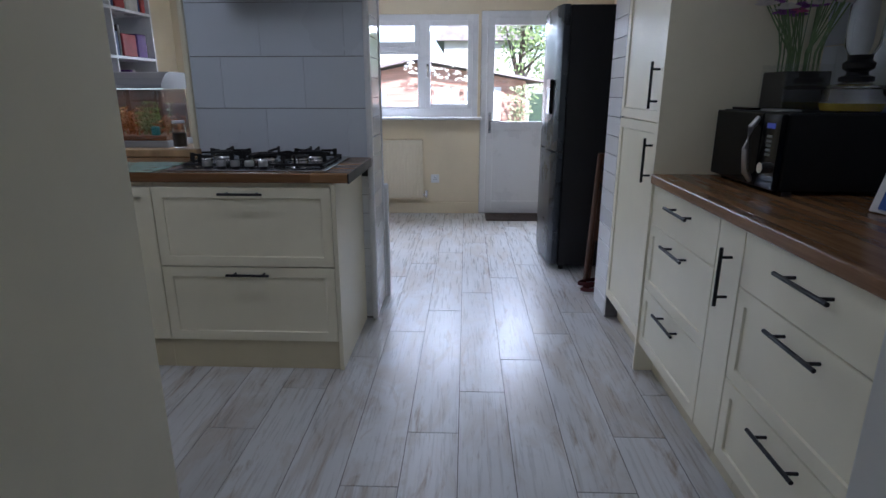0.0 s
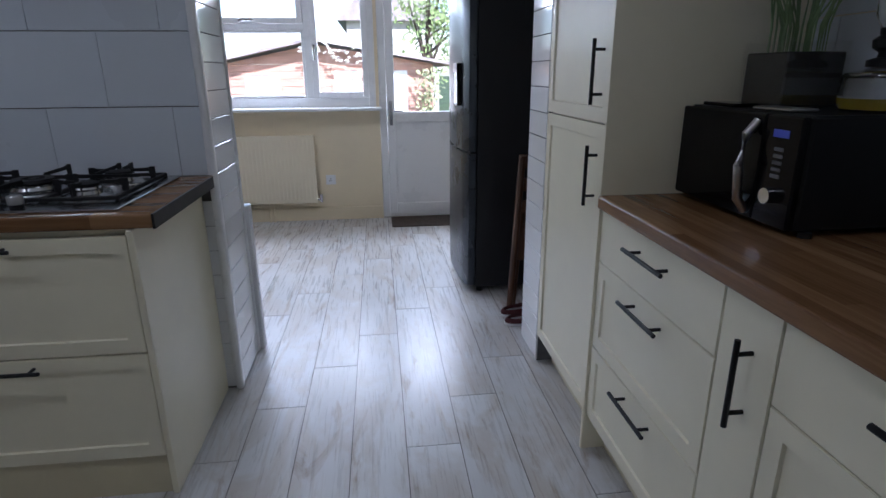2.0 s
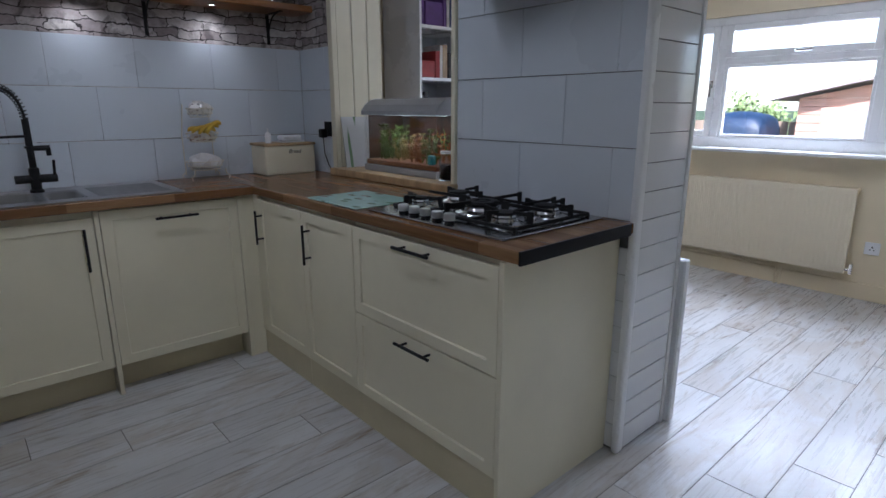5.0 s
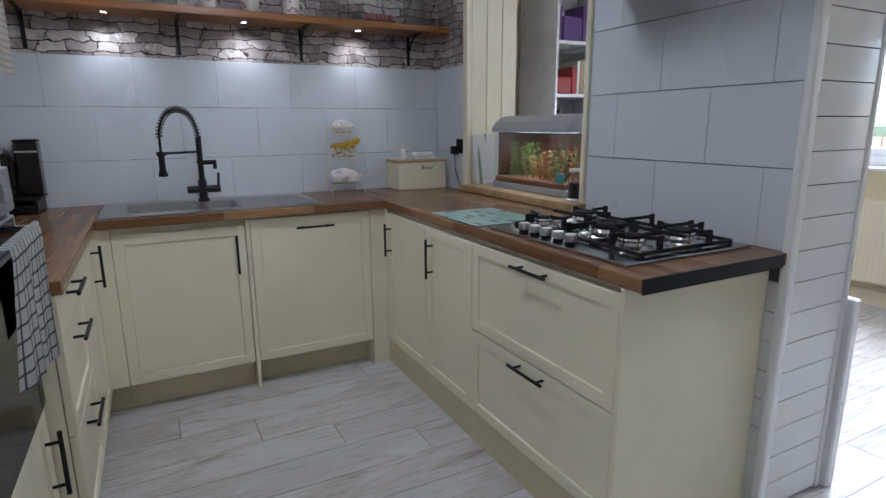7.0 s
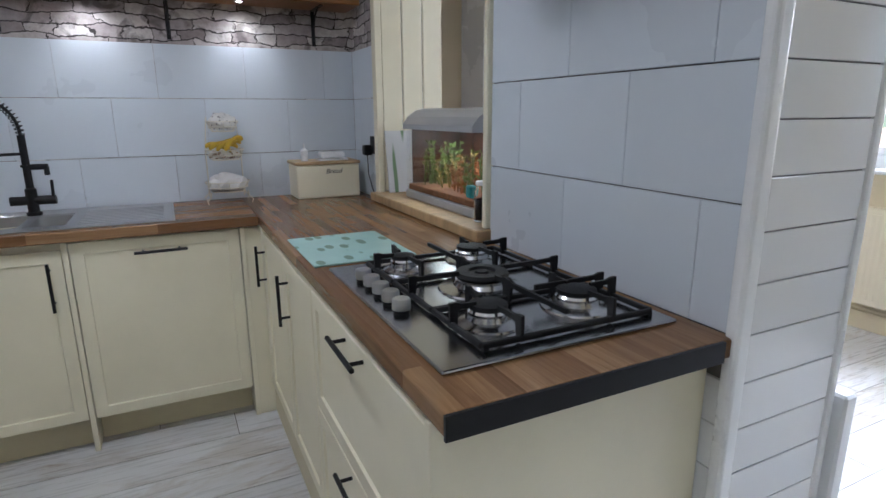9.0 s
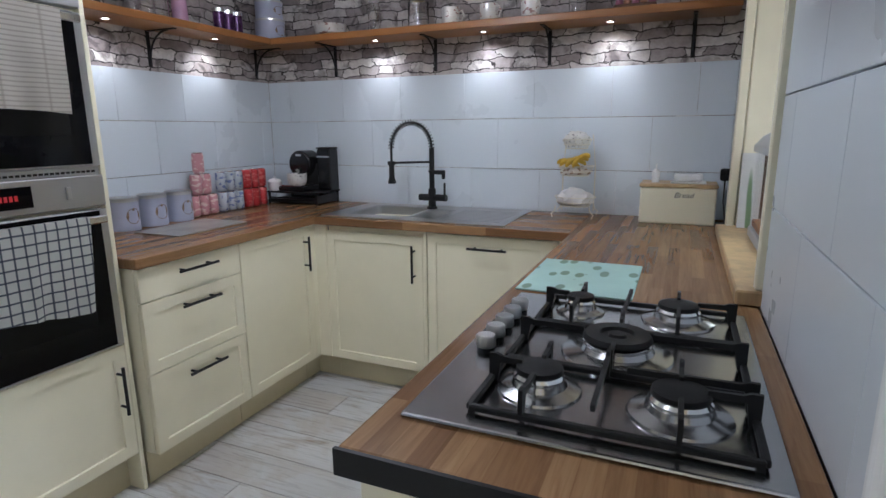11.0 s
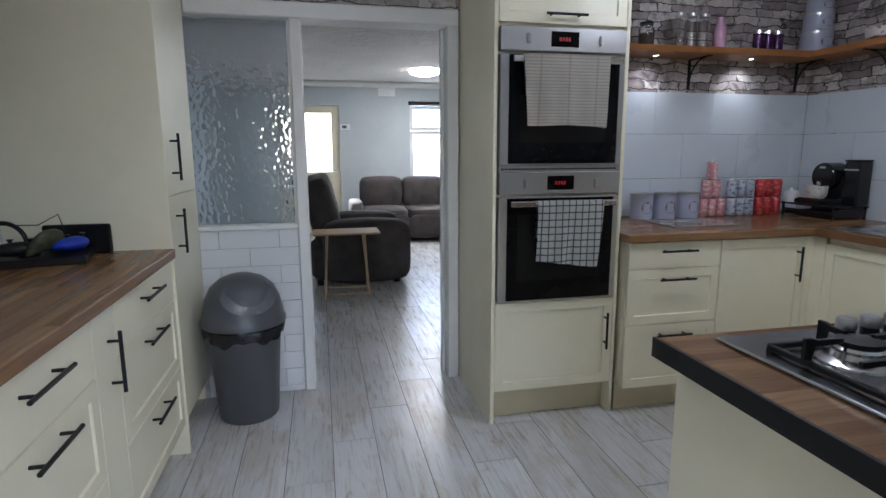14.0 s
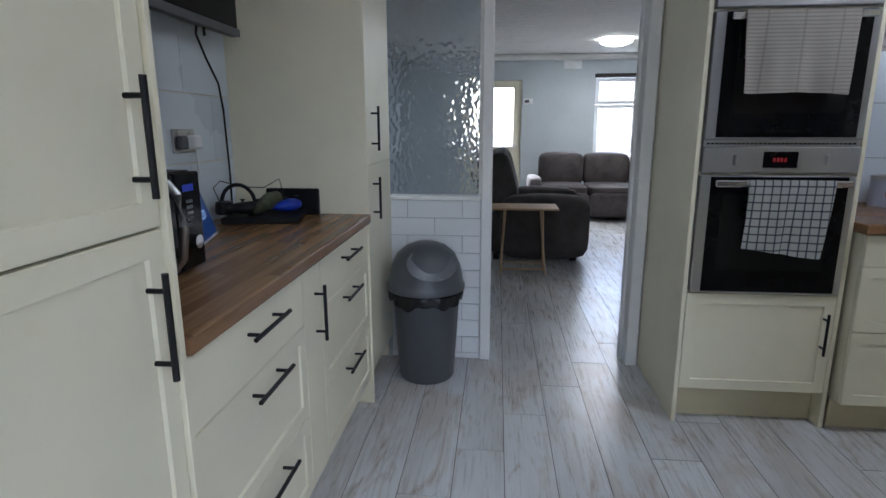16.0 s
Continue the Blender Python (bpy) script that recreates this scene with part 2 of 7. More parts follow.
def make_stone_paper():
    """Wallpaper printed with a dry-stone wall: pale mauve-grey stones and black joints."""
    m = shader("stone_print_wallpaper", (0.4, 0.36, 0.36), 0.7)
    g = m.node_tree.nodes.new("ShaderNodeNewGeometry")
    sep = m.node_tree.nodes.new("ShaderNodeSeparateXYZ")
    wire(m, g.outputs["Position"], sep.inputs[0])
    along = m.node_tree.nodes.new("ShaderNodeMath")
    along.operation = "SUBTRACT"
    wire(m, sep.outputs[1], along.inputs[0])
    wire(m, sep.outputs[0], along.inputs[1])
    comb = m.node_tree.nodes.new("ShaderNodeCombineXYZ")
    wire(m, along.outputs[0], comb.inputs[0])
    wire(m, sep.outputs[2], comb.inputs[1])
    warp = node(m, "ShaderNodeTexNoise", Scale=7.0, Detail=5.0, Roughness=0.6)
    wire(m, comb.outputs[0], warp.inputs["Vector"])
    off = m.node_tree.nodes.new("ShaderNodeVectorMath")
    off.operation = "MULTIPLY_ADD"
    wire(m, warp.outputs["Color"], off.inputs[0])
    off.inputs[1].default_value = (0.17, 0.072, 0)
    wire(m, comb.outputs[0], off.inputs[2])
    b = m.node_tree.nodes.new("ShaderNodeTexBrick")
    b.offset, b.offset_frequency, b.squash, b.squash_frequency = 0.43, 2, 0.62, 3
    for k, val in (("Color1", (0, 0, 0, 1)), ("Color2", (1, 1, 1, 1)), ("Mortar", (0.5, 0.5, 0.5, 1)), ("Scale", 1.0), ("Mortar Size", 0.0042), ("Mortar Smooth", 0.75), ("Bias", 0.0), ("Brick Width", 0.185), ("Row Height", 0.047)):
        b.inputs[k].default_value = val
    wire(m, off.outputs[0], b.inputs["Vector"])
    fine = node(m, "ShaderNodeTexNoise", Scale=24.0, Detail=8.0, Roughness=0.7)
    wire(m, comb.outputs[0], fine.inputs["Vector"])
    cracks = node(m, "ShaderNodeTexNoise", Scale=9.0, Detail=6.0, Roughness=0.6, Distortion=1.0)
    wire(m, comb.outputs[0], cracks.inputs["Vector"])
    tone = ramp(m, b.outputs["Color"], [(0.0, (0.25, 0.21, 0.205)), (0.45, (0.46, 0.41, 0.395)), (1.0, (0.72, 0.68, 0.645))])
    mott = ramp(m, fine.outputs["Fac"], [(0.3, (0.55, 0.52, 0.52)), (0.62, (1, 1, 1))])
    col = mixed(m, "MULTIPLY", 0.8, tone, mott)
    shade = ramp(m, cracks.outputs["Fac"], [(0.36, (0.16, 0.14, 0.14)), (0.47, (1, 1, 1))])
    col = mixed(m, "MULTIPLY", 0.7, col, shade)
    joint = ramp(m, b.outputs["Fac"], [(0.15, (1, 1, 1)), (0.75, (0.07, 0.06, 0.06))])
    wire(m, mixed(m, "MULTIPLY", 1.0, col, joint), bsdf(m).inputs["Base Color"])
    return m


def make_artex():
    """White ceiling plaster combed into overlapping fans."""
    m = noisy("combed_ceiling_plaster", (0.70, 0.685, 0.65), 0.85, 0, 0.06, 1.5, 90, 0)
    v = node(m, "ShaderNodeTexVoronoi", Scale=3.6, Randomness=0.7)
    w = m.node_tree.nodes.new("ShaderNodeTexWave")
    w.wave_type = "RINGS"
    for k, val in (("Scale", 5.0), ("Distortion", 7.0), ("Detail", 3.0), ("Detail Scale", 1.6)):
        w.inputs[k].default_value = val
    wire(m, position(m), v.inputs["Vector"])
    wire(m, position(m), w.inputs["Vector"])
    a = m.node_tree.nodes.new("ShaderNodeMath")
    wire(m, v.outputs["Distance"], a.inputs[0])
    wire(m, w.outputs["Fac"], a.inputs[1])
    bumped(m, a.outputs[0], 1.0, 0.012)
    return m


ARTEX = make_artex()
PALEGROUT = noisy("pale_grey_grout", (0.46, 0.46, 0.46), 0.85, 0, 0.1, 20, 200, 0.2)
STONE = make_stone_paper()


def glass_material(name, rough=0.0, tint=(1, 1, 1)):
    m = shader(name, tint, rough)
    bsdf(m).inputs["Transmission Weight"].default_value = 1.0
    bsdf(m).inputs["IOR"].default_value = 1.45
    return m


def pane_material(name, gloss=0.06):
    """Thin clear glazing: light goes straight through, a little is mirrored."""
    m = bpy.data.materials.new(name)
    m.use_nodes = True
    nt = m.node_tree
    nt.nodes.remove(nt.nodes["Principled BSDF"])
    a, b = nt.nodes.new("ShaderNodeBsdfTransparent"), nt.nodes.new("ShaderNodeBsdfGlossy")
    b.inputs["Roughness"].default_value = 0.01
    mx = nt.nodes.new("ShaderNodeMixShader")
    mx.inputs[0].default_value = gloss
    nt.links.new(a.outputs[0], mx.inputs[1])
    nt.links.new(b.outputs[0], mx.inputs[2])
    nt.links.new(mx.outputs[0], nt.nodes["Material Output"].inputs["Surface"])
    return m


PANE = pane_material("clear_pane")
GLASS = glass_material("clear_glass")


def glow(name, colour, strength):
    m = shader(name, colour, 0.4)
    bsdf(m).inputs["Emission Color"].default_value = (*colour, 1)
    bsdf(m).inputs["Emission Strength"].default_value = strength
    return m


# ---- mesh helpers ----
def box(bm, x0, x1, y0, y1, z0, z1, bevel=0.0, segs=1):
    r = bmesh.ops.create_cube(bm, size=1.0)
    vs = r["verts"]
    for v in vs:
        v.co = ((x0 + x1) / 2 + v.co.x * (x1 - x0), (y0 + y1) / 2 + v.co.y * (y1 - y0), (z0 + z1) / 2 + v.co.z * (z1 - z0))
    if bevel:
        es = list({e for v in vs for e in v.link_edges})
        bmesh.ops.bevel(bm, geom=es, offset=bevel, segments=segs, affect="EDGES", profile=0.5)
    return bm


def boxed(*args, **kw):
    return box(bmesh.new(), *args, **kw)


def rod(bm, a, b, r, n=12, r2=None):
    """A round bar from a to b."""
    a, b = Vector(a), Vector(b)
    d = b - a
    m = Matrix.Translation((a + b) / 2) @ d.to_track_quat("Z", "Y").to_matrix().to_4x4()
    bmesh.ops.create_cone(bm, cap_ends=True, segments=n, radius1=r, radius2=r if r2 is None else r2, depth=d.length, matrix=m)
    return bm


def lathe(bm, profile, n=24, centre=(0, 0, 0)):
    """A turned shape round z: profile is a row of (radius, height)."""
    rings = []
    for r, z in profile:
        if r < 1e-5:
            rings.append([bm.verts.new((centre[0], centre[1], centre[2] + z))])
        else:
            rings.append([bm.verts.new((centre[0] + r * math.cos(2 * math.pi * k / n), centre[1] + r * math.sin(2 * math.pi * k / n), centre[2] + z)) for k in range(n)])
    for a, b in zip(rings, rings[1:]):
        for k in range(n):
            q = [a[k % len(a)], a[(k + 1) % len(a)], b[(k + 1) % len(b)], b[k % len(b)]]
            q = list(dict.fromkeys(q))
            if len(q) > 2:
                bm.faces.new(q)
    return bm


def tube(bm, pts, r, n=8):
    """A bent pipe along points."""
    pts = [Vector(p) for p in pts]
    rings = []
    up = Vector((0, 0, 1))
    for k, p in enumerate(pts):
        d = (pts[min(k + 1, len(pts) - 1)] - pts[max(k - 1, 0)]).normalized()
        s = d.cross(up)
        if s.length < 0.05:
            s = d.cross(Vector((1, 0.1, 0)))
        s.normalize()
        u = s.cross(d).normalized()
        rings.append([bm.verts.new(p + r * (math.cos(2 * math.pi * j / n) * s + math.sin(2 * math.pi * j / n) * u)) for j in range(n)])
    for a, b in zip(rings, rings[1:]):
        for j in range(n):
            bm.faces.new((a[j], a[(j + 1) % n], b[(j + 1) % n], b[j]))
    bm.faces.new(rings[0][::-1])
    bm.faces.new(rings[-1])
    return bm


def mesh(name, bm, material, smooth=False):
    me = bpy.data.meshes.new(name)
    bmesh.ops.recalc_face_normals(bm, faces=bm.faces)
    if smooth:
        for f in bm.faces:
            f.smooth = True
        for e in bm.edges:
            if len(e.link_faces) == 2 and e.calc_face_angle(0) > 0.7:
                e.smooth = False
    bm.to_mesh(me)
    bm.free()
    me.materials.append(material)
    return me


def thing(name, label, category, at=(0, 0, 0), turn=0, group="", kind=""):
    ob = new(name)
    ob.empty_display_size = 0.05
    ob.location, ob.rotation_euler = at, (0, 0, radians(turn))
    return tagged(ob, label, category, group, kind)


def part(name, bm, material, parent, label="", smooth=False):
    ob = new(name, mesh(name, bm, material, smooth))
    ob.parent = parent
    return tagged(ob, label)


def single(name, bm, material, label, category, kind="", group="", smooth=False):
    return tagged(new(name, mesh(name, bm, material, smooth)), label, category, group, kind)


def structure(name, bm, material, label, category):
    return single(name, bm, material, label, category, "structure")


# ---- structure ----
XW, XE, YS, YN, YC, YE = -2.60, 1.62, 0.60, 6.10, 3.247, 3.585
TOP, LTOP = 2.40, 2.37

structure("floor", boxed(-3.4, 2.2, -5.6, 6.33, -0.12, -0.0025), FLOORGROUT, "dark grout bed under the plank floor", "floor")
structure("ceiling_1", boxed(-2.80, 1.78, 0.521, 6.33, TOP, TOP + 0.12), CEILING, "plain white painted kitchen ceiling", "ceiling")
structure("ceiling_2", boxed(-3.4, 2.2, -5.65, 0.52, LTOP, LTOP + 0.12), ARTEX, "white textured living room ceiling", "ceiling")
structure("wall_west", boxed(-2.80, XW - 0.006, 0.52, YE, 0, TOP), STONE, "wall papered with a grey stone print", "wall")
structure("wall_west_extension", boxed(-2.80, -2.68, YE, 6.33, 0, TOP), WALLPAINT, "plain cream painted wall", "wall")
structure("wall_south", boxed(XW - 0.006, -0.325, 0.52, YS - 0.006, 0, TOP), STONE, "wall papered with a grey stone print", "wall")
structure("wall_south_header", boxed(-0.325, 1.78, 0.52, 0.640, 2.025, TOP), STONE, "stone print wallpaper above the doorway", "wall")
structure("wall_south_low", boxed(0.541, 1.06, 0.53, 0.632, 0, 0.900), PALEGROUT, "low partition wall under the patterned glass", "wall")
structure("wall_south_east", boxed(1.06, 1.78, 0.52, 0.640, 0, 2.025), WALLPAINT, "plain cream painted wall", "wall")
structure("wall_east", boxed(XE + 0.006, 1.78, 0.640, 6.33, 0, TOP), WALLPAINT, "plain cream painted wall", "wall")
# old outer wall between kitchen and extension, with a serving hatch
structure("wall_chimney", boxed(-1.18, -0.264, YC + 0.008, YE - 0.01, 0, TOP), GROUT, "tiled pier behind the hob", "wall")
structure("wall_hatch_low", boxed(-2.20, -1.18, YC + 0.008, YE - 0.01, 0, 0.915), WALLPAINT, "low wall under the serving hatch", "wall")
structure("wall_hatch_side", boxed(XW - 0.006, -2.20, YC + 0.008, YE - 0.01, 0, TOP), STONE, "wall beside the serving hatch, papered with a stone print", "wall")
structure("wall_hatch_header", boxed(-2.20, -1.18, YC + 0.008, YE - 0.01, 2.15, TOP), WALLPAINT, "cream wall over the serving hatch", "wall")
structure("wall_nib", boxed(1.035, XE + 0.006, YC + 0.075, YE - 0.01, 0, TOP), GROUT, "tiled wall end beside the tall cupboard", "wall")
structure("beam", boxed(-0.264, 1.035, YC + 0.008, YE - 0.01, 2.2, TOP), WALLPAINT, "cream boxed beam over the wide opening", "beam")
# rear wall with window and door openings
for i, dims in enumerate([(-2.80, -1.72, 0, TOP), (-1.72, 0.345, 0, 0.965), (-1.72, 0.345, 1.96, TOP), (0.345, 0.372, 0, TOP), (0.372, 1.16, 1.99, TOP), (1.16, 1.78, 0, TOP)]):
    structure("wall_north" if i == 0 else "wall_north_%d" % i, boxed(dims[0], dims[1], YN, 6.33, dims[2], dims[3]), WALLPAINT, "plain cream painted rear wall", "wall")
structure("baseboard", boxed(-2.67, 0.37, YN - 0.018, YN - 0.001, 0.0, 0.115, bevel=0.004), WALLPAINT, "cream painted skirting board", "baseboard")
# living room shell
YL = -5.4
structure("wall_living_west", boxed(-3.4, -3.25, YL, 0.52, 0, LTOP), GREYWALL, "pale grey-blue painted wall", "wall")
structure("wall_living_east", boxed(2.05, 2.2, YL, 0.52, 0, LTOP), GREYWALL, "pale grey-blue painted wall", "wall")
structure("wall_living_back", boxed(-3.25, -2.80, 0.40, 0.52, 0, LTOP), GREYWALL, "pale grey-blue painted wall", "wall")
structure("wall_living_back_east", boxed(1.78, 2.05, 0.40, 0.52, 0, LTOP), GREYWALL, "pale grey-blue painted wall", "wall")
for i, dims in enumerate([(-3.25, -2.30, 0, LTOP), (-2.30, -1.02, 0, 0.72), (-2.30, -1.02, 2.03, LTOP), (-1.02, 0.09, 0, LTOP), (0.09, 0.95, 2.0, LTOP), (0.95, 2.05, 0, LTOP)]):
    structure("wall_living_south" if i == 0 else "wall_living_south_%d" % i, boxed(dims[0], dims[1], YL - 0.25, YL, dims[2], dims[3]), GREYWALL, "pale grey-blue painted wall", "wall")
structure("trim_coving", boxed(-3.25, 2.05, YL + 0.001, YL + 0.10, LTOP - 0.09, LTOP - 0.001, bevel=0.03), CEILING, "white plaster coving", "coving")

# doorway lining
dl = thing("door_frame", "cream gloss doorway lining with architrave", "door frame", kind="structure")
part("jamb", boxed(-0.323, -0.262, 0.495, 0.658, 0, 1.945, bevel=0.006), WHITEPAINT, dl)
part("jamb", boxed(0.482, 0.540, 0.540, 0.655, 0, 1.945, bevel=0.006), WHITEPAINT, dl)
part("head", boxed(-0.323, 1.02, 0.495, 0.660, 1.946, 2.022, bevel=0.006), WHITEPAINT, dl)
part("stop", boxed(-0.262, -0.245, 0.53, 0.57, 0, 1.945, bevel=0.003), WHITEPAINT, dl)
part("architrave", boxed(-0.36, -0.324, 0.600, 0.622, 0, 2.022, bevel=0.004), WHITEPAINT, dl)

# patterned glass screen
PATTERN = glass_material("hammered_glass", 0.03, (0.58, 0.63, 0.67))
pv = position(PATTERN, (1, 1, 0.75))
pn = node(PATTERN, "ShaderNodeTexVoronoi", Scale=46.0, Randomness=1.0)
pn.feature = "SMOOTH_F1"
pw = node(PATTERN, "ShaderNodeTexNoise", Scale=18.0, Detail=2.0)
wire(PATTERN, pv, pn.inputs["Vector"])
wire(PATTERN, pv, pw.inputs["Vector"])
pm = PATTERN.node_tree.nodes.new("ShaderNodeMath")
wire(PATTERN, pn.outputs["Distance"], pm.inputs[0])
wire(PATTERN, pw.outputs["Fac"], pm.inputs[1])
bumped(PATTERN, pm.outputs[0], 0.8, 0.0075)
gs = thing("window_screen", "fixed screen of hammered clear glass in a white frame", "glass screen", kind="structure")
part("pane", boxed(0.541, 1.045, 0.585, 0.591, 0.925, 1.945), PATTERN, gs, "hammered glass pane").visible_shadow = False
part("sill", boxed(0.541, 1.03, 0.54, 0.658, 0.902, 0.927, bevel=0.004), WHITEPAINT, gs)
part("bead", boxed(0.541, 0.554, 0.592, 0.612, 0.928, 1.945), WHITEPAINT, gs)

# corner trims of the pier and the low post behind it
structure("trim_pier", boxed(-0.282, -0.252, 3.230, 3.276, 0, TOP, bevel=0.012, segs=3), UPVC, "white plastic corner trim of the pier", "trim")
structure("trim_pier_rear", boxed(-0.276, -0.250, 3.566, 3.592, 0, TOP, bevel=0.008, segs=2), UPVC, "white plastic corner trim of the pier", "trim")
structure("trim_hatch", boxed(-1.198, -1.172, 3.230, 3.257, 0.952, 2.15, bevel=0.004), CREAM, "cream edge trim of the hatch", "trim")
structure("trim_hatch_side", boxed(-2.225, -2.178, 3.224, 3.257, 0.915, 2.15, bevel=0.004), CREAM, "cream edge trim of the hatch", "trim")
hl = thing("hatch_lining", "cream tongue-and-groove boards lining the hatch", "panelling", kind="structure")
for k in range(3):
    part("board", boxed(-2.199, -2.186, 3.259 + k * 0.105, 3.361 + k * 0.105, 0.953, 2.15, bevel=0.005), CREAM, hl)
single("hatch_sill", boxed(-2.21, -1.165, 3.19, 3.62, 0.912, 0.950, bevel=0.004), PINE, "honey pine board forming the hatch sill", "sill")
single("low_board", boxed(-0.305, -0.232, 3.602, 3.645, 0.0, 0.71, bevel=0.006), UPVC, "low white board fixed at the pier end", "board")

# ---- cabinets ----
def slab(bm, u0, u1, z0, z1, shaker=True, rim=0.062, depth=0.007, thick=0.02):
    """A cupboard front facing -y, its face at y = -thick."""
    box(bm, u0, u1, -thick, 0, z0, z1)
    bm.faces.ensure_lookup_table()
    if shaker:
        f = min(bm.faces, key=lambda q: q.calc_center_median().y)
        r = min(rim, (u1 - u0) * 0.28, (z1 - z0) * 0.3)
        bmesh.ops.inset_region(bm, faces=[f], thickness=r)
        bmesh.ops.inset_region(bm, faces=[f], thickness=0.004, depth=-depth)
    outer = [e for e in bm.edges if e.is_manifold and e.calc_face_angle(0) > 1.2]
    bmesh.ops.bevel(bm, geom=outer, offset=0.0018, segments=2, affect="EDGES")
    return bm


def bar_handle(a, b, y=-0.02, proud=0.034, r=0.0058):
    """A T-bar handle between two places (u, z) on a front."""
    bm = bmesh.new()
    a, b = Vector((a[0], y - proud, a[1])), Vector((b[0], y - proud, b[1]))
    rod(bm, a, b, r, 12)
    d = (b - a)
    for k in (0.16, 0.84):
        p = a + d * k
        rod(bm, (p.x, y, p.z), (p.x, y - proud, p.z), r * 0.8, 10)
    return bm


def unit(name, label, at, turn, w, depth, fronts, bottom=0.14, top=0.835, plinth=True, foot=0.055, category="cupboard"):
    """A cabinet with its fronts; local u runs along the front, which faces -y before the turn."""
    t = thing(name, label, category, (*at, 0), turn)
    part("body", boxed(0.001, w - 0.001, 0.003, depth, bottom, top, bevel=0.001), CREAM, t)
    if plinth:
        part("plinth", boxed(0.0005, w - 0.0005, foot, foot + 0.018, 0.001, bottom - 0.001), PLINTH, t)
    for f in fronts:
        u0, u1, z0, z1, kind, h = f
        d = part("drawer_front" if kind.startswith("dr") else "door", slab(bmesh.new(), u0 + 0.0015, u1 - 0.0015, z0 + 0.0015, z1 - 0.0015, not kind.endswith("plain")), CREAM, t)
        if h:
            part("handle", bar_handle(h[0], h[1]), BLACK, d, "matt black bar handle", True)
    return t


RUN = "cream shaker base cupboard with matt black bar handles"
ZB, ZT = 0.870, 0.910
# east run, fronts facing west
XF = 1.047
def east(name, label, y_far, w, fronts, **kw):
    return unit(name, label, (XF, y_far), -90, w, XE - XF, fronts, **kw)


def drawers3(w, hc, hl):
    a, b = hc - hl / 2, hc + hl / 2
    return [(0, w, 0.70, 0.866, "drplain", ((a, 0.812), (b, 0.812))), (0, w, 0.408, 0.70, "dr", ((a, 0.658), (b, 0.658))), (0, w, 0.14, 0.408, "dr", ((a, 0.370), (b, 0.370)))]


east("tall_cupboard", "tall cream shaker larder cupboard with two doors", 3.305, 0.600, [(0, 0.60, 1.117, 2.25, "door", ((0.54, 1.172), (0.54, 1.360))), (0, 0.60, 0.14, 1.115, "door", ((0.54, 0.862), (0.54, 1.050)))], top=2.25)
east("drawer_unit", "cream three-drawer base unit with black handles", 2.688, 0.635, drawers3(0.635, 0.338, 0.212))
east("pull_out_unit", "narrow cream pull-out base unit", 2.052, 0.166, [(0, 0.166, 0.14, 0.866, "doorplain", ((0.103, 0.613), (0.103, 0.797)))])
east("drawer_unit", "cream three-drawer base unit with black handles", 1.885, 0.675, drawers3(0.675, 0.325, 0.212))
single("end_panel", boxed(1.018, XE, 2.689, 2.704, 0.0, 2.25, bevel=0.001), CREAM, "cream end panel of the tall cupboard", "panel")
single("end_panel", boxed(1.018, XE, 1.190, 1.208, 0.0, 2.25, bevel=0.001), CREAM, "cream end panel of the tall cupboard by the doorway", "panel")
east("tall_cupboard", "tall cream larder cupboard with two narrow doors", 1.189, 0.545, [(0, 0.545, 1.119, 2.25, "doorplain", ((0.12, 1.180), (0.12, 1.376))), (0, 0.545, 0.14, 1.117, "doorplain", ((0.12, 0.867), (0.12, 1.060)))], top=2.25)
# sink run, fronts facing east
XS = -2.055
def west(name, label, y0, w, fronts, **kw):
    return unit(name, label, (XS, y0), 90, w, XS - XW, fronts, **kw)


west("sink_cupboard", RUN, 1.375, 0.552, [(0, 0.552, 0.14, 0.838, "door", ((0.508, 0.612), (0.508, 0.797)))], top=0.866)
west("dishwasher_front", "cream shaker door of the built-in dishwasher", 1.950, 0.602, [(0, 0.602, 0.14, 0.862, "door", ((0.214, 0.806), (0.402, 0.806)))], foot=0.08, category="dishwasher", top=0.866)
single("filler_panel", boxed(-2.58, -2.03, 1.929, 1.948, 0.0, 0.866, bevel=0.002), CREAM, "cream support panel beside the dishwasher", "panel")
single("filler_panel", boxed(-2.58, -2.03, 2.554, 2.573, 0.0, 0.866, bevel=0.002), CREAM, "cream support panel beside the dishwasher", "panel")
single("filler_panel", boxed(-2.055, -2.036, 2.5735, 2.654, 0.0, 0.866, bevel=0.001), CREAM, "cream corner filler beside the peninsula", "panel")
single("filler_panel", boxed(-2.035, -1.984, 2.636, 2.654, 0.141, 0.866, bevel=0.001), CREAM, "cream corner filler beside the peninsula", "panel")
# oven run, fronts facing north
YO = 1.285
def south(name, label, x0, w, fronts, **kw):
    return unit(name, label, (x0, YO), 180, w, YO - YS, fronts, top=0.866, **kw)


def drawers_s(w):
    return [(0, w, 0.738, 0.866, "drplain", ((0.155, 0.826), (0.345, 0.826))), (0, w, 0.462, 0.738, "dr", ((0.155, 0.688), (0.345, 0.688))), (0, w, 0.14, 0.462, "dr", ((0.155, 0.410), (0.345, 0.410)))]


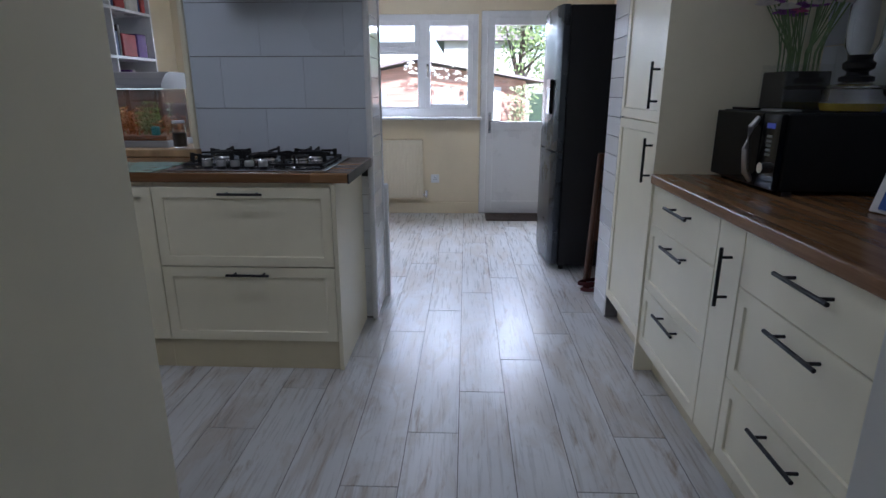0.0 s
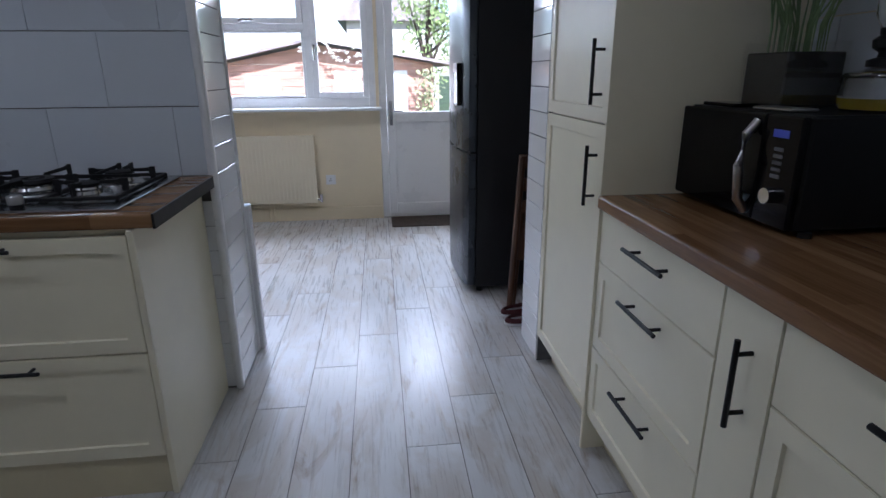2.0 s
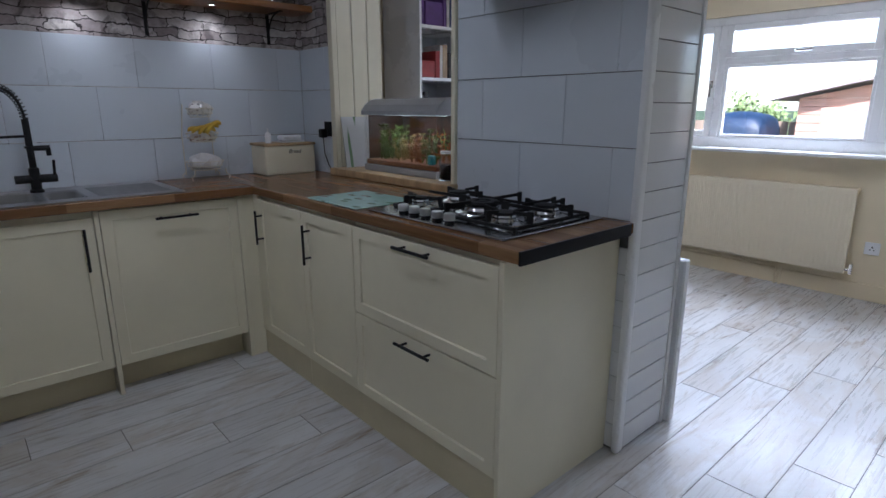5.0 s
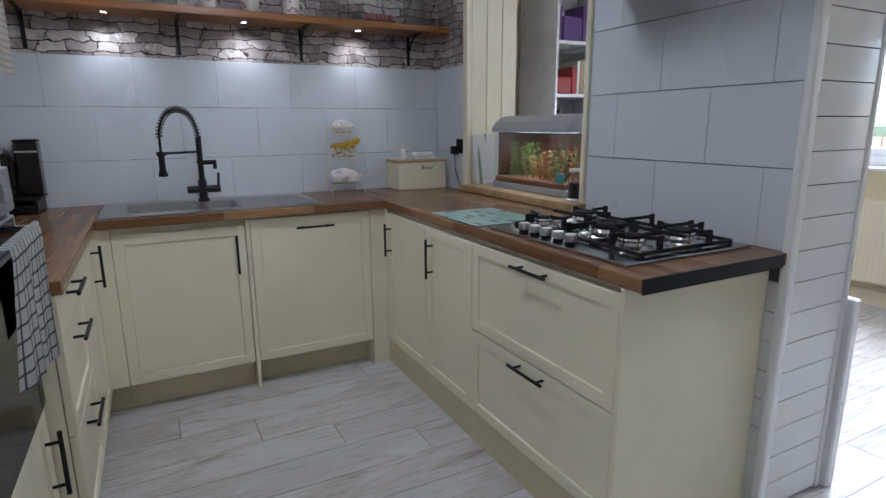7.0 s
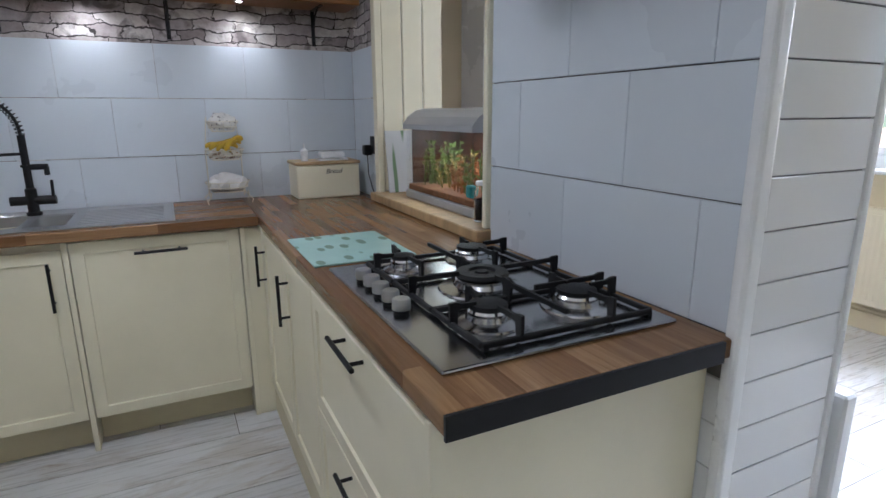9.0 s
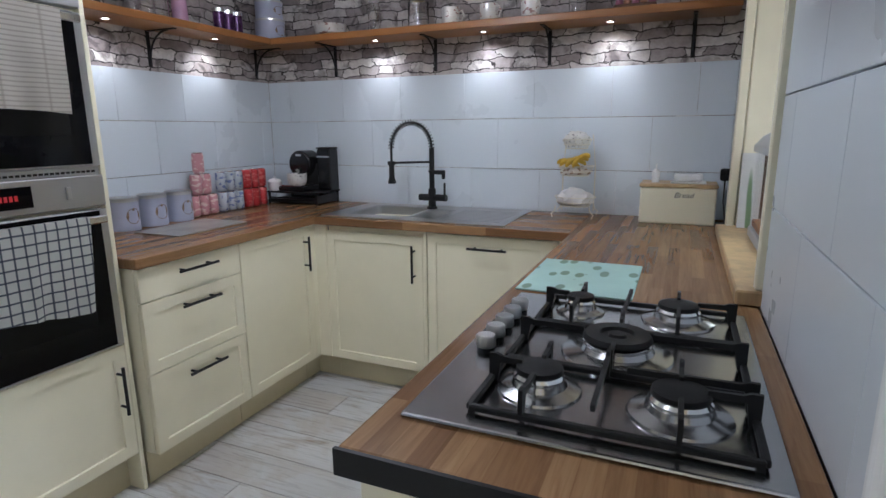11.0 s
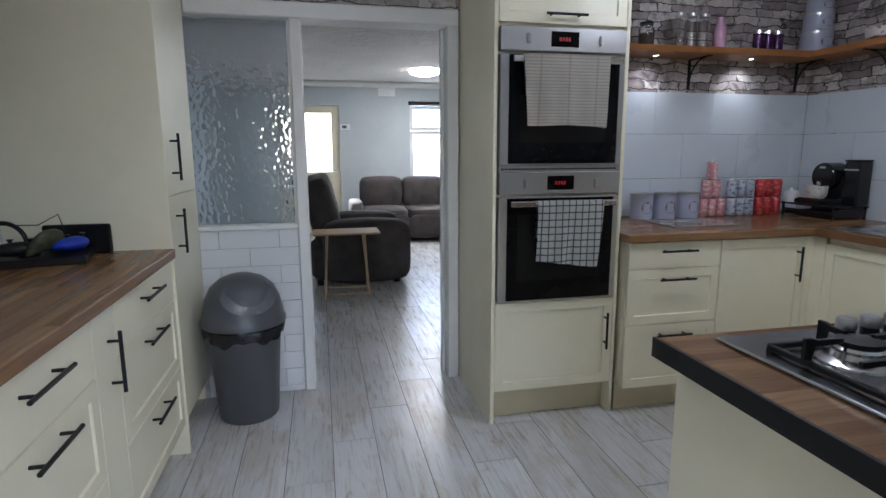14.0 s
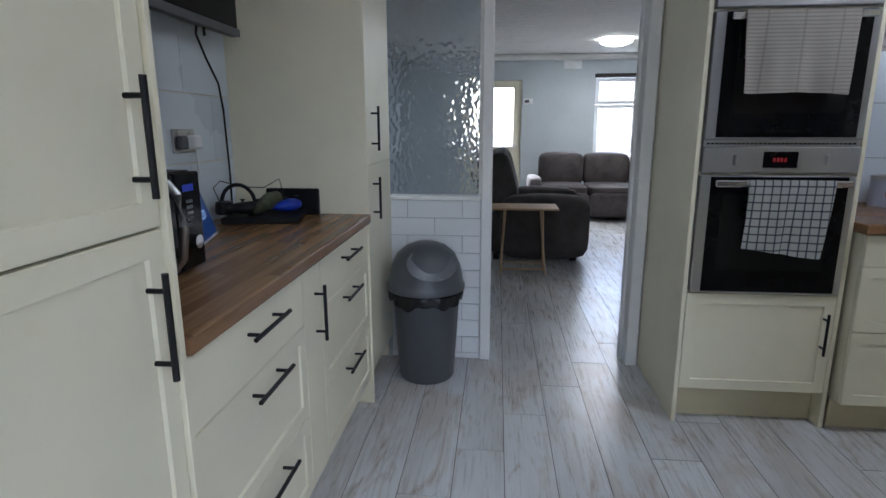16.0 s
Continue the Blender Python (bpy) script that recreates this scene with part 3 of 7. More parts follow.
south("drawer_unit", "cream three-drawer base unit beside the ovens", -0.992, 0.498, drawers_s(0.498))
south("corner_cupboard", RUN, -1.492, 0.50, [(0, 0.50, 0.14, 0.866, "door", ((0.445, 0.640), (0.445, 0.818)))])
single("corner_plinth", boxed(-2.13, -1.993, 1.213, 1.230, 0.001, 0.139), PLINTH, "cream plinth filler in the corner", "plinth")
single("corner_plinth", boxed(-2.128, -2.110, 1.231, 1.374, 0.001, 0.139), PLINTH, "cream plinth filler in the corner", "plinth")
single("corner_post", boxed(-2.034, -1.9925, 1.286, 1.304, 0.141, 0.866, bevel=0.001), CREAM, "cream corner filler post between two runs", "panel")
single("corner_post", boxed(-2.054, -2.0345, 1.286, 1.374, 0.141, 0.866, bevel=0.001), CREAM, "cream corner filler post between two runs", "panel")
# oven tower
YT = 1.225
tower = unit("oven_tower", "tall cream housing for two built-in ovens", (-0.352, YT), 180, 0.602, YT - YS, [(0, 0.602, 0.16, 0.597, "door", ((0.56, 0.345), (0.56, 0.527))), (0, 0.602, 1.842, 2.25, "door", ((0.205, 1.878), (0.395, 1.878)))], bottom=0.155, top=2.25, category="oven housing")
single("end_panel", boxed(-0.351, -0.333, 0.624, YT + 0.022, 0.0, 2.25, bevel=0.002), CREAM, "cream end panel of the oven housing", "panel")
single("end_panel", boxed(-0.973, -0.955, YS + 0.001, YT + 0.02, 0.0, 2.25, bevel=0.002), CREAM, "cream end panel of the oven housing", "panel")
# peninsula, fronts facing south
YP = 2.655
def north(name, label, x0, w, fronts, **kw):
    return unit(name, label, (x0, YP), 0, w, YC - YP, fronts, top=0.866, **kw)


north("hob_drawer_unit", "wide cream two-drawer unit under the hob", -1.115, 0.777, [(0, 0.777, 0.496, 0.850, "dr", ((0.303, 0.825), (0.493, 0.825))), (0, 0.777, 0.14, 0.494, "dr", ((0.303, 0.466), (0.493, 0.466)))], foot=-0.012)
north("peninsula_cupboard", RUN, -1.533, 0.417, [(0, 0.417, 0.14, 0.850, "door", ((0.072, 0.622), (0.072, 0.800)))], foot=-0.012)
north("peninsula_cupboard", "cream shaker corner cupboard with a black handle", -2.03, 0.496, [(0.045, 0.496, 0.14, 0.850, "door", ((0.085, 0.626), (0.085, 0.797)))], foot=-0.012)
single("end_panel", boxed(-0.336, -0.317, YP - 0.024, YC - 0.002, 0.0, 0.866, bevel=0.002), CREAM, "cream end panel of the peninsula", "panel")

# ---- worktops ----
single("worktop", boxed(1.008, XE - 0.001, 1.209, 2.688, ZB, ZT, bevel=0.006, segs=2), WORKTOP_Y, "dark walnut butcher-block worktop", "worktop")
single("worktop", boxed(XW + 0.003, -0.975, YS + 0.003, 1.326, ZB, ZT, bevel=0.005, segs=2), WORKTOP_X, "walnut butcher-block worktop beside the ovens", "worktop")
pen = thing("peninsula_worktop", "walnut butcher-block peninsula worktop with a black end strip", "worktop")
part("top", boxed(XW + 0.003, -0.2625, 2.630, YC - 0.002, ZB, ZT, bevel=0.005, segs=2), WORKTOP_X, pen)
part("edge_strip", boxed(-0.262, -0.255, 2.628, 3.206, ZB - 0.001, ZT + 0.0005), BLACKPLASTIC, pen, "black edge strip")
# sink worktop with a cut-out for the bowls
sw = thing("sink_worktop", "walnut butcher-block worktop around the sink", "worktop")
BX0, BX1, BY0, BY1 = -2.50, -2.13, 1.42, 1.95
part("front_strip", boxed(BX1, -2.005, 1.328, 2.628, ZB, ZT, bevel=0.004, segs=2), WORKTOP_Y, sw)
part("back_strip", boxed(XW + 0.003, BX0, 1.328, 2.628, ZB, ZT), WORKTOP_Y, sw)
part("side_strip", boxed(BX0, BX1, 1.328, BY0, ZB, ZT), WORKTOP_Y, sw)
part("side_strip", boxed(BX0, BX1, BY1, 2.628, ZB, ZT), WORKTOP_Y, sw)

# ---- ovens and towels ----
OVENFACE = 0.037
RED = glow("red_display_digits", (0.3, 0.01, 0.015), 0.05)


def oven(z0, z1, label):
    """A built-in oven: the face stands proud of the housing and looks north."""
    t = thing("built_in_oven", label, "oven", (-0.352, YT, 0), 180, "built-in ovens")
    u0, u1, f = 0.006, 0.596, -OVENFACE
    zc = z1 - 0.102
    part("case", boxed(u0 + 0.02, u1 - 0.02, 0.004, 0.5, z0 + 0.02, z1 - 0.01), BLACKPLASTIC, t)
    part("fascia", boxed(u0, u1, f, 0.003, zc, z1, bevel=0.003), STEEL, t)
    d = part("display", boxed(0.235, 0.365, f - 0.002, f + 0.001, zc + 0.02, z1 - 0.018, bevel=0.001), BLACKGLASS, t, "black glass display")
    for k in range(4):
        part("digit", boxed(0.272 + k * 0.014, 0.281 + k * 0.014, f - 0.0032, f - 0.0021, zc + 0.044, zc + 0.06), RED, d, "red glowing digits")
    for ux in (0.13, 0.47):
        part("rocker_knob", boxed(ux - 0.007, ux + 0.007, f - 0.012, f + 0.001, zc + 0.03, z1 - 0.03, bevel=0.003), STEEL, t)
    door = part("door", boxed(u0, u1, f + 0.004, 0.003, z0, zc - 0.012, bevel=0.003), STEEL, t, "steel-framed oven door")
    part("glass", boxed(u0 + 0.040, u1 - 0.028, f + 0.001, f + 0.0045, z0 + 0.008, zc - 0.016), BLACKGLASS, door, "black door glass")
    part("window", boxed(u0 + 0.09, u1 - 0.085, f + 0.0002, f + 0.0014, z0 + 0.10, zc - 0.09, bevel=0.0005), shader("oven_window", (0.010, 0.010, 0.010), 0.12, 0.0, 0.15), door)
    bm = boxed(u0 + 0.045, u1 - 0.035, f - 0.048, f - 0.034, zc - 0.052, zc - 0.026, bevel=0.004)
    for ux in (u0 + 0.075, u1 - 0.065):
        box(bm, ux - 0.008, ux + 0.008, f - 0.036, f + 0.003, zc - 0.046, zc - 0.032)
    part("handle", bm, CHROME, door, "bright steel bar handle")
    return t


oven(0.604, 1.205, "lower built-in oven with black glass door")
oven(1.234, 1.826, "upper built-in oven with black glass door")
vg = thing("oven_vent_strip", "slotted steel vent strip between the ovens", "vent", (-0.352, YT, 0), 180)
part("strip", boxed(0.006, 0.596, -0.022, 0.0, 1.2055, 1.233, bevel=0.002), STEEL, vg)
for k in range(34):
    part("slot", boxed(0.02 + k * 0.0166, 0.032 + k * 0.0166, -0.0235, -0.0215, 1.214, 1.221), BLACKPLASTIC, vg)


def cloth(name, label, u0, u1, z_top, z_bot, material, skew=0.0, seed=0, back=0.16):
    """A tea towel folded over an oven handle."""
    rnd = random.Random(seed)
    ph = [rnd.uniform(0, 6.28) for _ in range(4)]
    bm = bmesh.new()
    nu, nv = 26, 26
    yh = YT + OVENFACE + 0.048
    rows = []
    total = (z_top - z_bot) + back + 0.03
    for j in range(nv + 1):
        s = j / nv * total
        row = []
        for i in range(nu + 1):
            a = i / nu
            edge = 0.005 * math.sin(a * 5 + ph[0])
            if s < back:
                y, z = yh - 0.014, z_top - back + s
            elif s < back + 0.03:
                q = (s - back) / 0.03 * math.pi
                y, z = yh + 0.0 - 0.014 * math.cos(q), z_top + 0.012 * math.sin(q)
            else:
                d = s - back - 0.03
                k = d / (z_top - z_bot)
                y = yh + 0.014 + 0.010 * k * math.sin(a * 11 + ph[1]) + 0.006 * k * math.sin(a * 23 + ph[2]) - 0.012 * k
                z = z_top - d * (1 + (edge + skew * (a - 0.5)) / (z_top - z_bot))
            x = -0.352 - (u0 + (u1 - u0) * (0.5 + (a - 0.5) * (1 - 0.12 * max(0.0, s - back) / total)) + 0.006 * math.sin(s * 9 + ph[3]) * (s / total))
            row.append(bm.verts.new((x, y, z)))
        rows.append(row)
    for a, b in zip(rows, rows[1:]):
        for i in range(nu):
            bm.faces.new((a[i], a[i + 1], b[i + 1], b[i]))
    bmesh.ops.solidify(bm, geom=list(bm.faces), thickness=0.0022)
    return single(name, bm, material, label, "towel", smooth=True)


def weave(name, ground, stripe, pitch_x, pitch_z, wx, wz, amount=1.0):
    m = noisy(name, ground, 0.9, 0, 0.05, 12, 500, 0.25)
    g = m.node_tree.nodes.new("ShaderNodeNewGeometry")
    sep = m.node_tree.nodes.new("ShaderNodeSeparateXYZ")
    wire(m, g.outputs["Position"], sep.inputs[0])
    old = bsdf(m).inputs["Base Color"].links[0].from_socket
    for axis, pitch, w in ((0, pitch_x, wx), (2, pitch_z, wz)):
        if not pitch:
            continue
        md = m.node_tree.nodes.new("ShaderNodeMath")
        md.operation = "PINGPONG"
        md.inputs[1].default_value = pitch / 2
        wire(m, sep.outputs[axis], md.inputs[0])
        mask = ramp(m, node_scaled(m, md.outputs[0], 2 / pitch), [(max(0, w - 0.05), (amount, amount, amount)), (w + 0.05, (0, 0, 0))])
        old = mixed(m, "MIX", mask, old, stripe)
    wire(m, old, bsdf(m).inputs["Base Color"])
    return m


def node_scaled(m, sock, k):
    n = m.node_tree.nodes.new("ShaderNodeMath")
    n.operation = "MULTIPLY"
    n.inputs[1].default_value = k
    wire(m, sock, n.inputs[0])
    return n.outputs[0]


cloth("tea_towel", "beige striped tea towel hung over the upper oven handle", 0.092, 0.492, 1.695, 1.405, weave("beige_stripe_cloth", (0.74, 0.69, 0.62), (0.40, 0.34, 0.28), 0.13, 0.0135, 0.05, 0.3, 0.6), 0.012, 3)
cloth("tea_towel", "white tea towel with navy check over the lower oven handle", 0.166, 0.488, 1.072, 0.785, weave("navy_check_cloth", (0.76, 0.76, 0.73), (0.05, 0.06, 0.10), 0.032, 0.032, 0.17, 0.17, 0.9), 0.025, 5)

# ---- hob ----
hob = thing("gas_hob", "five-burner stainless steel gas hob with cast-iron pan supports", "hob")
HX0, HX1, HY0, HY1 = -1.062, -0.366, 2.676, 3.204
bm = boxed(HX0, HX1, HY0, HY1, ZT + 0.0005, ZT + 0.009, bevel=0.004, segs=2)
part("plate", bm, HOBSTEEL, hob, "brushed steel hob plate")
BURN = [(-0.724, 2.957, 0.060), (-0.523, 2.855, 0.040), (-0.517, 3.070, 0.044), (-0.954, 2.850, 0.032), (-0.963, 3.062, 0.044)]
for bx, by, br in BURN:
    b = part("burner", lathe(bmesh.new(), [(br * 1.75, 0.0), (br * 1.7, 0.004), (br * 1.15, 0.011), (br * 1.05, 0.02), (0, 0.02)], 28, (bx, by, ZT + 0.0092)), HOBSTEEL, hob, "pressed steel burner bowl", True)
    part("ring", lathe(bmesh.new(), [(br * 1.02, 0.020), (br * 1.05, 0.026), (br * 0.95, 0.031), (0, 0.031)], 28, (bx, by, ZT + 0.0092)), CHROME, b, "bright flame ring", True)
    part("cap", lathe(bmesh.new(), [(br * 0.92, 0.031), (br * 0.98, 0.034), (br * 0.95, 0.041), (br * 0.4, 0.044), (0, 0.0445)] if br < 0.06 else [(br * 1.05, 0.030), (br * 1.08, 0.034), (br * 1.0, 0.042), (br * 0.55, 0.043), (br * 0.5, 0.036), (br * 0.3, 0.036), (br * 0.25, 0.042), (0, 0.042)], 28, (bx, by, ZT + 0.0092)), IRON, b, "black enamelled burner cap", True)
for k in range(5):
    kx = -0.646 - 0.062 * k
    kn = part("knob", lathe(bmesh.new(), [(0.0, 0.034), (0.017, 0.034), (0.0195, 0.031), (0.020, 0.012), (0.018, 0.010)], 24, (kx, 2.720, ZT + 0.009)), STEEL, hob, "steel control knob", True)
    part("skirt", lathe(bmesh.new(), [(0.0165, 0.011), (0.0175, 0.0), (0.0, 0.0)], 20, (kx, 2.720, ZT + 0.009)), BLACKPLASTIC, kn)


def grate(x0, x1, fingers, long_y):
    """One cast-iron pan support: a rectangle of bars, feet, and fingers that stand up at their tips."""
    bm = bmesh.new()
    z, w = ZT + 0.013, 0.0055
    y0, y1 = HY0 + 0.098, HY1 - 0.032
    for y in (y0, y1):
        box(bm, x0, x1, y - w, y + w, z, z + 0.011, bevel=0.002)
    for x in (x0, x1):
        box(bm, x - w, x + w, y0, y1, z, z + 0.011, bevel=0.002)
        for y in (y0 + 0.006, y1 - 0.006):
            box(bm, x - w, x + w, y - w, y + w, ZT + 0.0092, z + 0.004)
    for (fx, fy, tx, ty) in fingers:
        d = Vector((tx - fx, ty - fy, 0))
        n = Vector((-d.y, d.x, 0)).normalized() * 0.0036
        e = d.normalized() * 0.010
        pts = [(fx - e.x * 0.5, fy - e.y * 0.5, z), (fx - e.x * 0.5, fy - e.y * 0.5, z + 0.049), (fx + e.x, fy + e.y, z + 0.049), (fx + e.x * 2, fy + e.y * 2, z + 0.045), (tx, ty, z + 0.044), (tx, ty, z + 0.034), (fx + e.x * 1.5, fy + e.y * 1.5, z + 0.034), (fx + e.x, fy + e.y, z)]
        a = [bm.verts.new(Vector(p) + n) for p in pts]
        b = [bm.verts.new(Vector(p) - n) for p in pts]
        bm.faces.new(a)
        bm.faces.new(b[::-1])
        for k in range(len(pts)):
            bm.faces.new((a[k], a[(k + 1) % len(pts)], b[(k + 1) % len(pts)], b[k]))
    return bm


XA, XB = HX1 - 0.041, HX1 - 0.241
XC, XD = HX1 - 0.247, HX1 - 0.460
XG, XH = HX1 - 0.466, HX1 - 0.659
YA, YB = HY0 + 0.098, HY1 - 0.032
def fingers_for(x0, x1, pairs):
    out = []
    for bx, by, br in pairs:
        out += [(x0, by, bx + (x0 - bx) * 0.35, by), (x1, by, bx + (x1 - bx) * 0.35, by)]
        near = YA if by < 2.95 else YB
        out.append((bx, near, bx, by + (near - by) * 0.35))
    return out


part("pan_support", grate(XB, XA, fingers_for(XB, XA, [BURN[1], BURN[2]]) + [((XA + XB) / 2 - 0.05, YB, (XA + XB) / 2 - 0.05, 2.99), (XB, 2.955, XA, 2.957)], 1), IRON, hob, "cast-iron pan support")
part("pan_support", grate(XD, XC, [(XC, 2.957, -0.66, 2.957), (XD, 2.957, -0.79, 2.957), (-0.724, YA, -0.724, 2.895), (-0.724, YB, -0.724, 3.02)], 1), IRON, hob, "cast-iron pan support")
part("pan_support", grate(XH, XG, fingers_for(XH, XG, [BURN[3], BURN[4]]) + [(XG, 2.955, XH, 2.957)], 1), IRON, hob, "cast-iron pan support")

# glass chopping boards
def leafy(name, ground, leaf):
    m = noisy(name, ground, 0.12, 0, 0.04, 8, 100, 0)
    v = node(m, "ShaderNodeTexVoronoi", Scale=1.0, Randomness=1.0)
    wire(m, position(m, (11, 22, 1), (0, 0, 25)), v.inputs["Vector"])
    mask = ramp(m, v.outputs["Distance"], [(0.26, (0.8, 0.8, 0.8)), (0.33, (0, 0, 0))])
    old = bsdf(m).inputs["Base Color"].links[0].from_socket
    wire(m, mixed(m, "MIX", mask, old, leaf), bsdf(m).inputs["Base Color"])
    return m


single("glass_chopping_board", boxed(-1.485, -1.105, 2.648, 2.955, ZT + 0.0008, ZT + 0.006, bevel=0.002), leafy("mint_leaf_glass", (0.40, 0.62, 0.56), (0.14, 0.22, 0.14)), "mint green glass chopping board with leaf print", "chopping board")
single("glass_chopping_board", boxed(-1.74, -1.34, 0.86, 1.13, ZT + 0.0008, ZT + 0.006, bevel=0.002), noisy("grey_glass_board", (0.34, 0.33, 0.30), 0.15, 0, 0.1, 10, 150, 0), "grey glass worktop saver", "chopping board")

# ---- cooker hood ----
hd = thing("cooker_hood", "dark steel cooker hood over the hob", "cooker hood")
bm = boxed(-1.02, -0.42, 2.80, YC - 0.003, 1.80, 1.84, bevel=0.004)
part("canopy", bm, BLACK, hd)
part("chimney", boxed(-0.85, -0.59, 2.99, YC - 0.003, 1.8405, TOP - 0.001, bevel=0.004), STEEL, hd)

# ---- fridge freezer ----
fr = thing("fridge_freezer", "tall dark steel fridge freezer with a water dispenser", "fridge", (0.0, 0.0, 0))
part("body", boxed(0.90, 1.54, 4.195, 4.93, 0.03, 1.775, bevel=0.004), FRIDGESIDE, fr, "matt black cabinet side")
FY0, FY1 = 4.19, 4.935
def curved_door(z0, z1):
    bm = bmesh.new()
    n = 14
    prof = []
    for k in range(n + 1):
        a = k / n
        prof.append((0.842 - 0.030 * math.sin(math.pi * a) ** 0.7 + (0.012 if k in (0, n) else 0), FY0 + (FY1 - FY0) * a))
    lo = [bm.verts.new((x, y, z0)) for x, y in prof] + [bm.verts.new((0.893, FY1, z0)), bm.verts.new((0.893, FY0, z0))]
    hi = [bm.verts.new((v.co.x, v.co.y, z1)) for v in lo]
    m = len(lo)
    bm.faces.new(lo[::-1])
    bm.faces.new(hi)
    for k in range(m):
        bm.faces.new((lo[k], lo[(k + 1) % m], hi[(k + 1) % m], hi[k]))
    return bm


ud = part("upper_door", curved_door(0.846, 1.778), FRIDGE, fr, "curved dark steel door", True)
part("lower_door", curved_door(0.045, 0.834), FRIDGE, fr, "curved dark steel door", True)
part("gasket", boxed(0.862, 0.897, FY0 + 0.01, FY1 - 0.01, 0.04, 1.77), BLACKPLASTIC, fr)
part("dispenser", boxed(0.800, 0.83, 4.29, 4.44, 1.09, 1.32, bevel=0.006), BLACKGLASS, ud, "black water dispenser recess")
part("dispenser_panel", boxed(0.797, 0.80, 4.29, 4.44, 1.27, 1.32, bevel=0.001), STEEL, ud)
for fx, fy in ((0.93, 4.22), (1.50, 4.22), (0.93, 4.90), (1.50, 4.90)):
    part("foot", rod(bmesh.new(), (fx, fy, 0.0), (fx, fy, 0.035), 0.02), BLACKPLASTIC, fr)

# ---- sink and tap ----
sk = thing("kitchen_sink", "stainless steel one-and-a-half bowl sink with drainer", "sink")
Z1 = ZT + 0.0045
def bowl(x0, x1, y0, y1, depth):
    bm = bmesh.new()
    ring = []
    for inset, z in ((0, Z1), (0.006, Z1 - 0.006), (0.012, Z1 - depth * 0.85), (0.04, Z1 - depth)):
        c = []
        for sx, sy, a0 in ((1, 1, 0), (-1, 1, 90), (-1, -1, 180), (1, -1, 270)):
            r = 0.035
            cx, cy = ((x1 if sx > 0 else x0) - sx * (inset + r)), ((y1 if sy > 0 else y0) - sy * (inset + r))
            for q in range(5):
                a = radians(a0 + q * 22.5)
                c.append(bm.verts.new((cx + r * math.cos(a), cy + r * math.sin(a), z)))
        ring.append(c)
    for a, b in zip(ring, ring[1:]):
        for k in range(len(a)):
            bm.faces.new((a[k], a[(k + 1) % len(a)], b[(k + 1) % len(b)], b[k]))
    bm.faces.new(ring[-1])
    return bm


part("main_bowl", bowl(-2.49, -2.14, 1.43, 1.785, 0.15), STEEL, sk, "deep steel bowl", True)
part("half_bowl", bowl(-2.44, -2.14, 1.80, 1.94, 0.11), STEEL, sk, "small steel half bowl", True)
bm = bmesh.new()
for q in ((-2.575, -2.49, 1.335, 2.32), (-2.14, -2.055, 1.335, 2.32), (-2.49, -2.14, 1.335, 1.43), (-2.49, -2.14, 1.785, 1.80), (-2.49, -2.14, 1.94, 2.32), (-2.49, -2.44, 1.80, 1.94)):
    box(bm, q[0], q[1], q[2], q[3], ZT + 0.0008, Z1)
part("deck", bm, STEEL, sk, "polished steel deck")
for k in range(9):
    part("drainer_rib", boxed(-2.46 + k * 0.04, -2.446 + k * 0.04, 1.98, 2.28, Z1 - 0.001, Z1 + 0.003, bevel=0.0014), STEEL, sk)
for wx, wy in ((-2.31, 1.61), (-2.29, 1.87)):
    part("waste", lathe(bmesh.new(), [(0.035, 0), (0.035, 0.003), (0.0, 0.001)], 20, (wx, wy, Z1 - (0.149 if wy < 1.8 else 0.109))), CHROME, sk)

tp = thing("kitchen_tap", "matt black pull-down spring tap", "tap")
TX, TY = -2.45, 1.793
part("column", rod(lathe(bmesh.new(), [(0, 0), (0.028, 0), (0.028, 0.012), (0.021, 0.016), (0.021, 0.11), (0.014, 0.115), (0.014, 0.33), (0, 0.33)], 20, (TX, TY, Z1)), (TX, TY, Z1 + 0.2), (TX, TY, Z1 + 0.21), 0.02), BLACK, tp, "", True)
part("valve_body", rod(bmesh.new(), (TX, TY - 0.075, Z1 + 0.062), (TX, TY + 0.085, Z1 + 0.062), 0.019, 18), BLACK, tp, "", True)
part("lever", rod(bmesh.new(), (TX + 0.005, TY + 0.076, Z1 + 0.07), (TX + 0.012, TY + 0.08, Z1 + 0.145), 0.006), BLACK, tp, "", True)
bm = rod(bmesh.new(), (TX, TY, Z1 + 0.2), (TX, TY + 0.075, Z1 + 0.2), 0.012)
rod(bm, (TX, TY + 0.068, Z1 + 0.20), (TX, TY + 0.068, Z1 + 0.165), 0.010)
part("side_spout", bm, BLACK, tp, "", True)
arch = [(TX + 0.0625 - 0.0625 * math.cos(math.pi * k / 24), TY - 0.090 + 0.090 * math.cos(math.pi * k / 24), Z1 + 0.33 + 0.135 * math.sin(math.pi * k / 24)) for k in range(25)]
arch += [(TX + 0.125, TY - 0.180, Z1 + 0.30), (TX + 0.125, TY - 0.180, Z1 + 0.24)]
part("hose", tube(bmesh.new(), arch, 0.0062, 10), BLACK, tp, "", True)
bm = bmesh.new()
coil = []
for k in range(26 * 10):
    s = k / (26 * 10 - 1) * 24
    i = min(int(s), 23)
    p = Vector(arch[i]).lerp(Vector(arch[i + 1]), s - i)
    d = (Vector(arch[i + 1]) - Vector(arch[i])).normalized()
    sx = Vector((0.585, 0.811, 0)).normalized()
    u = d.cross(sx).normalized()
    w = u.cross(d)
    a = 2 * math.pi * k / 10
    coil.append(p + 0.0150 * (math.cos(a) * u + math.sin(a) * w))
tube(bm, coil, 0.0024, 5)
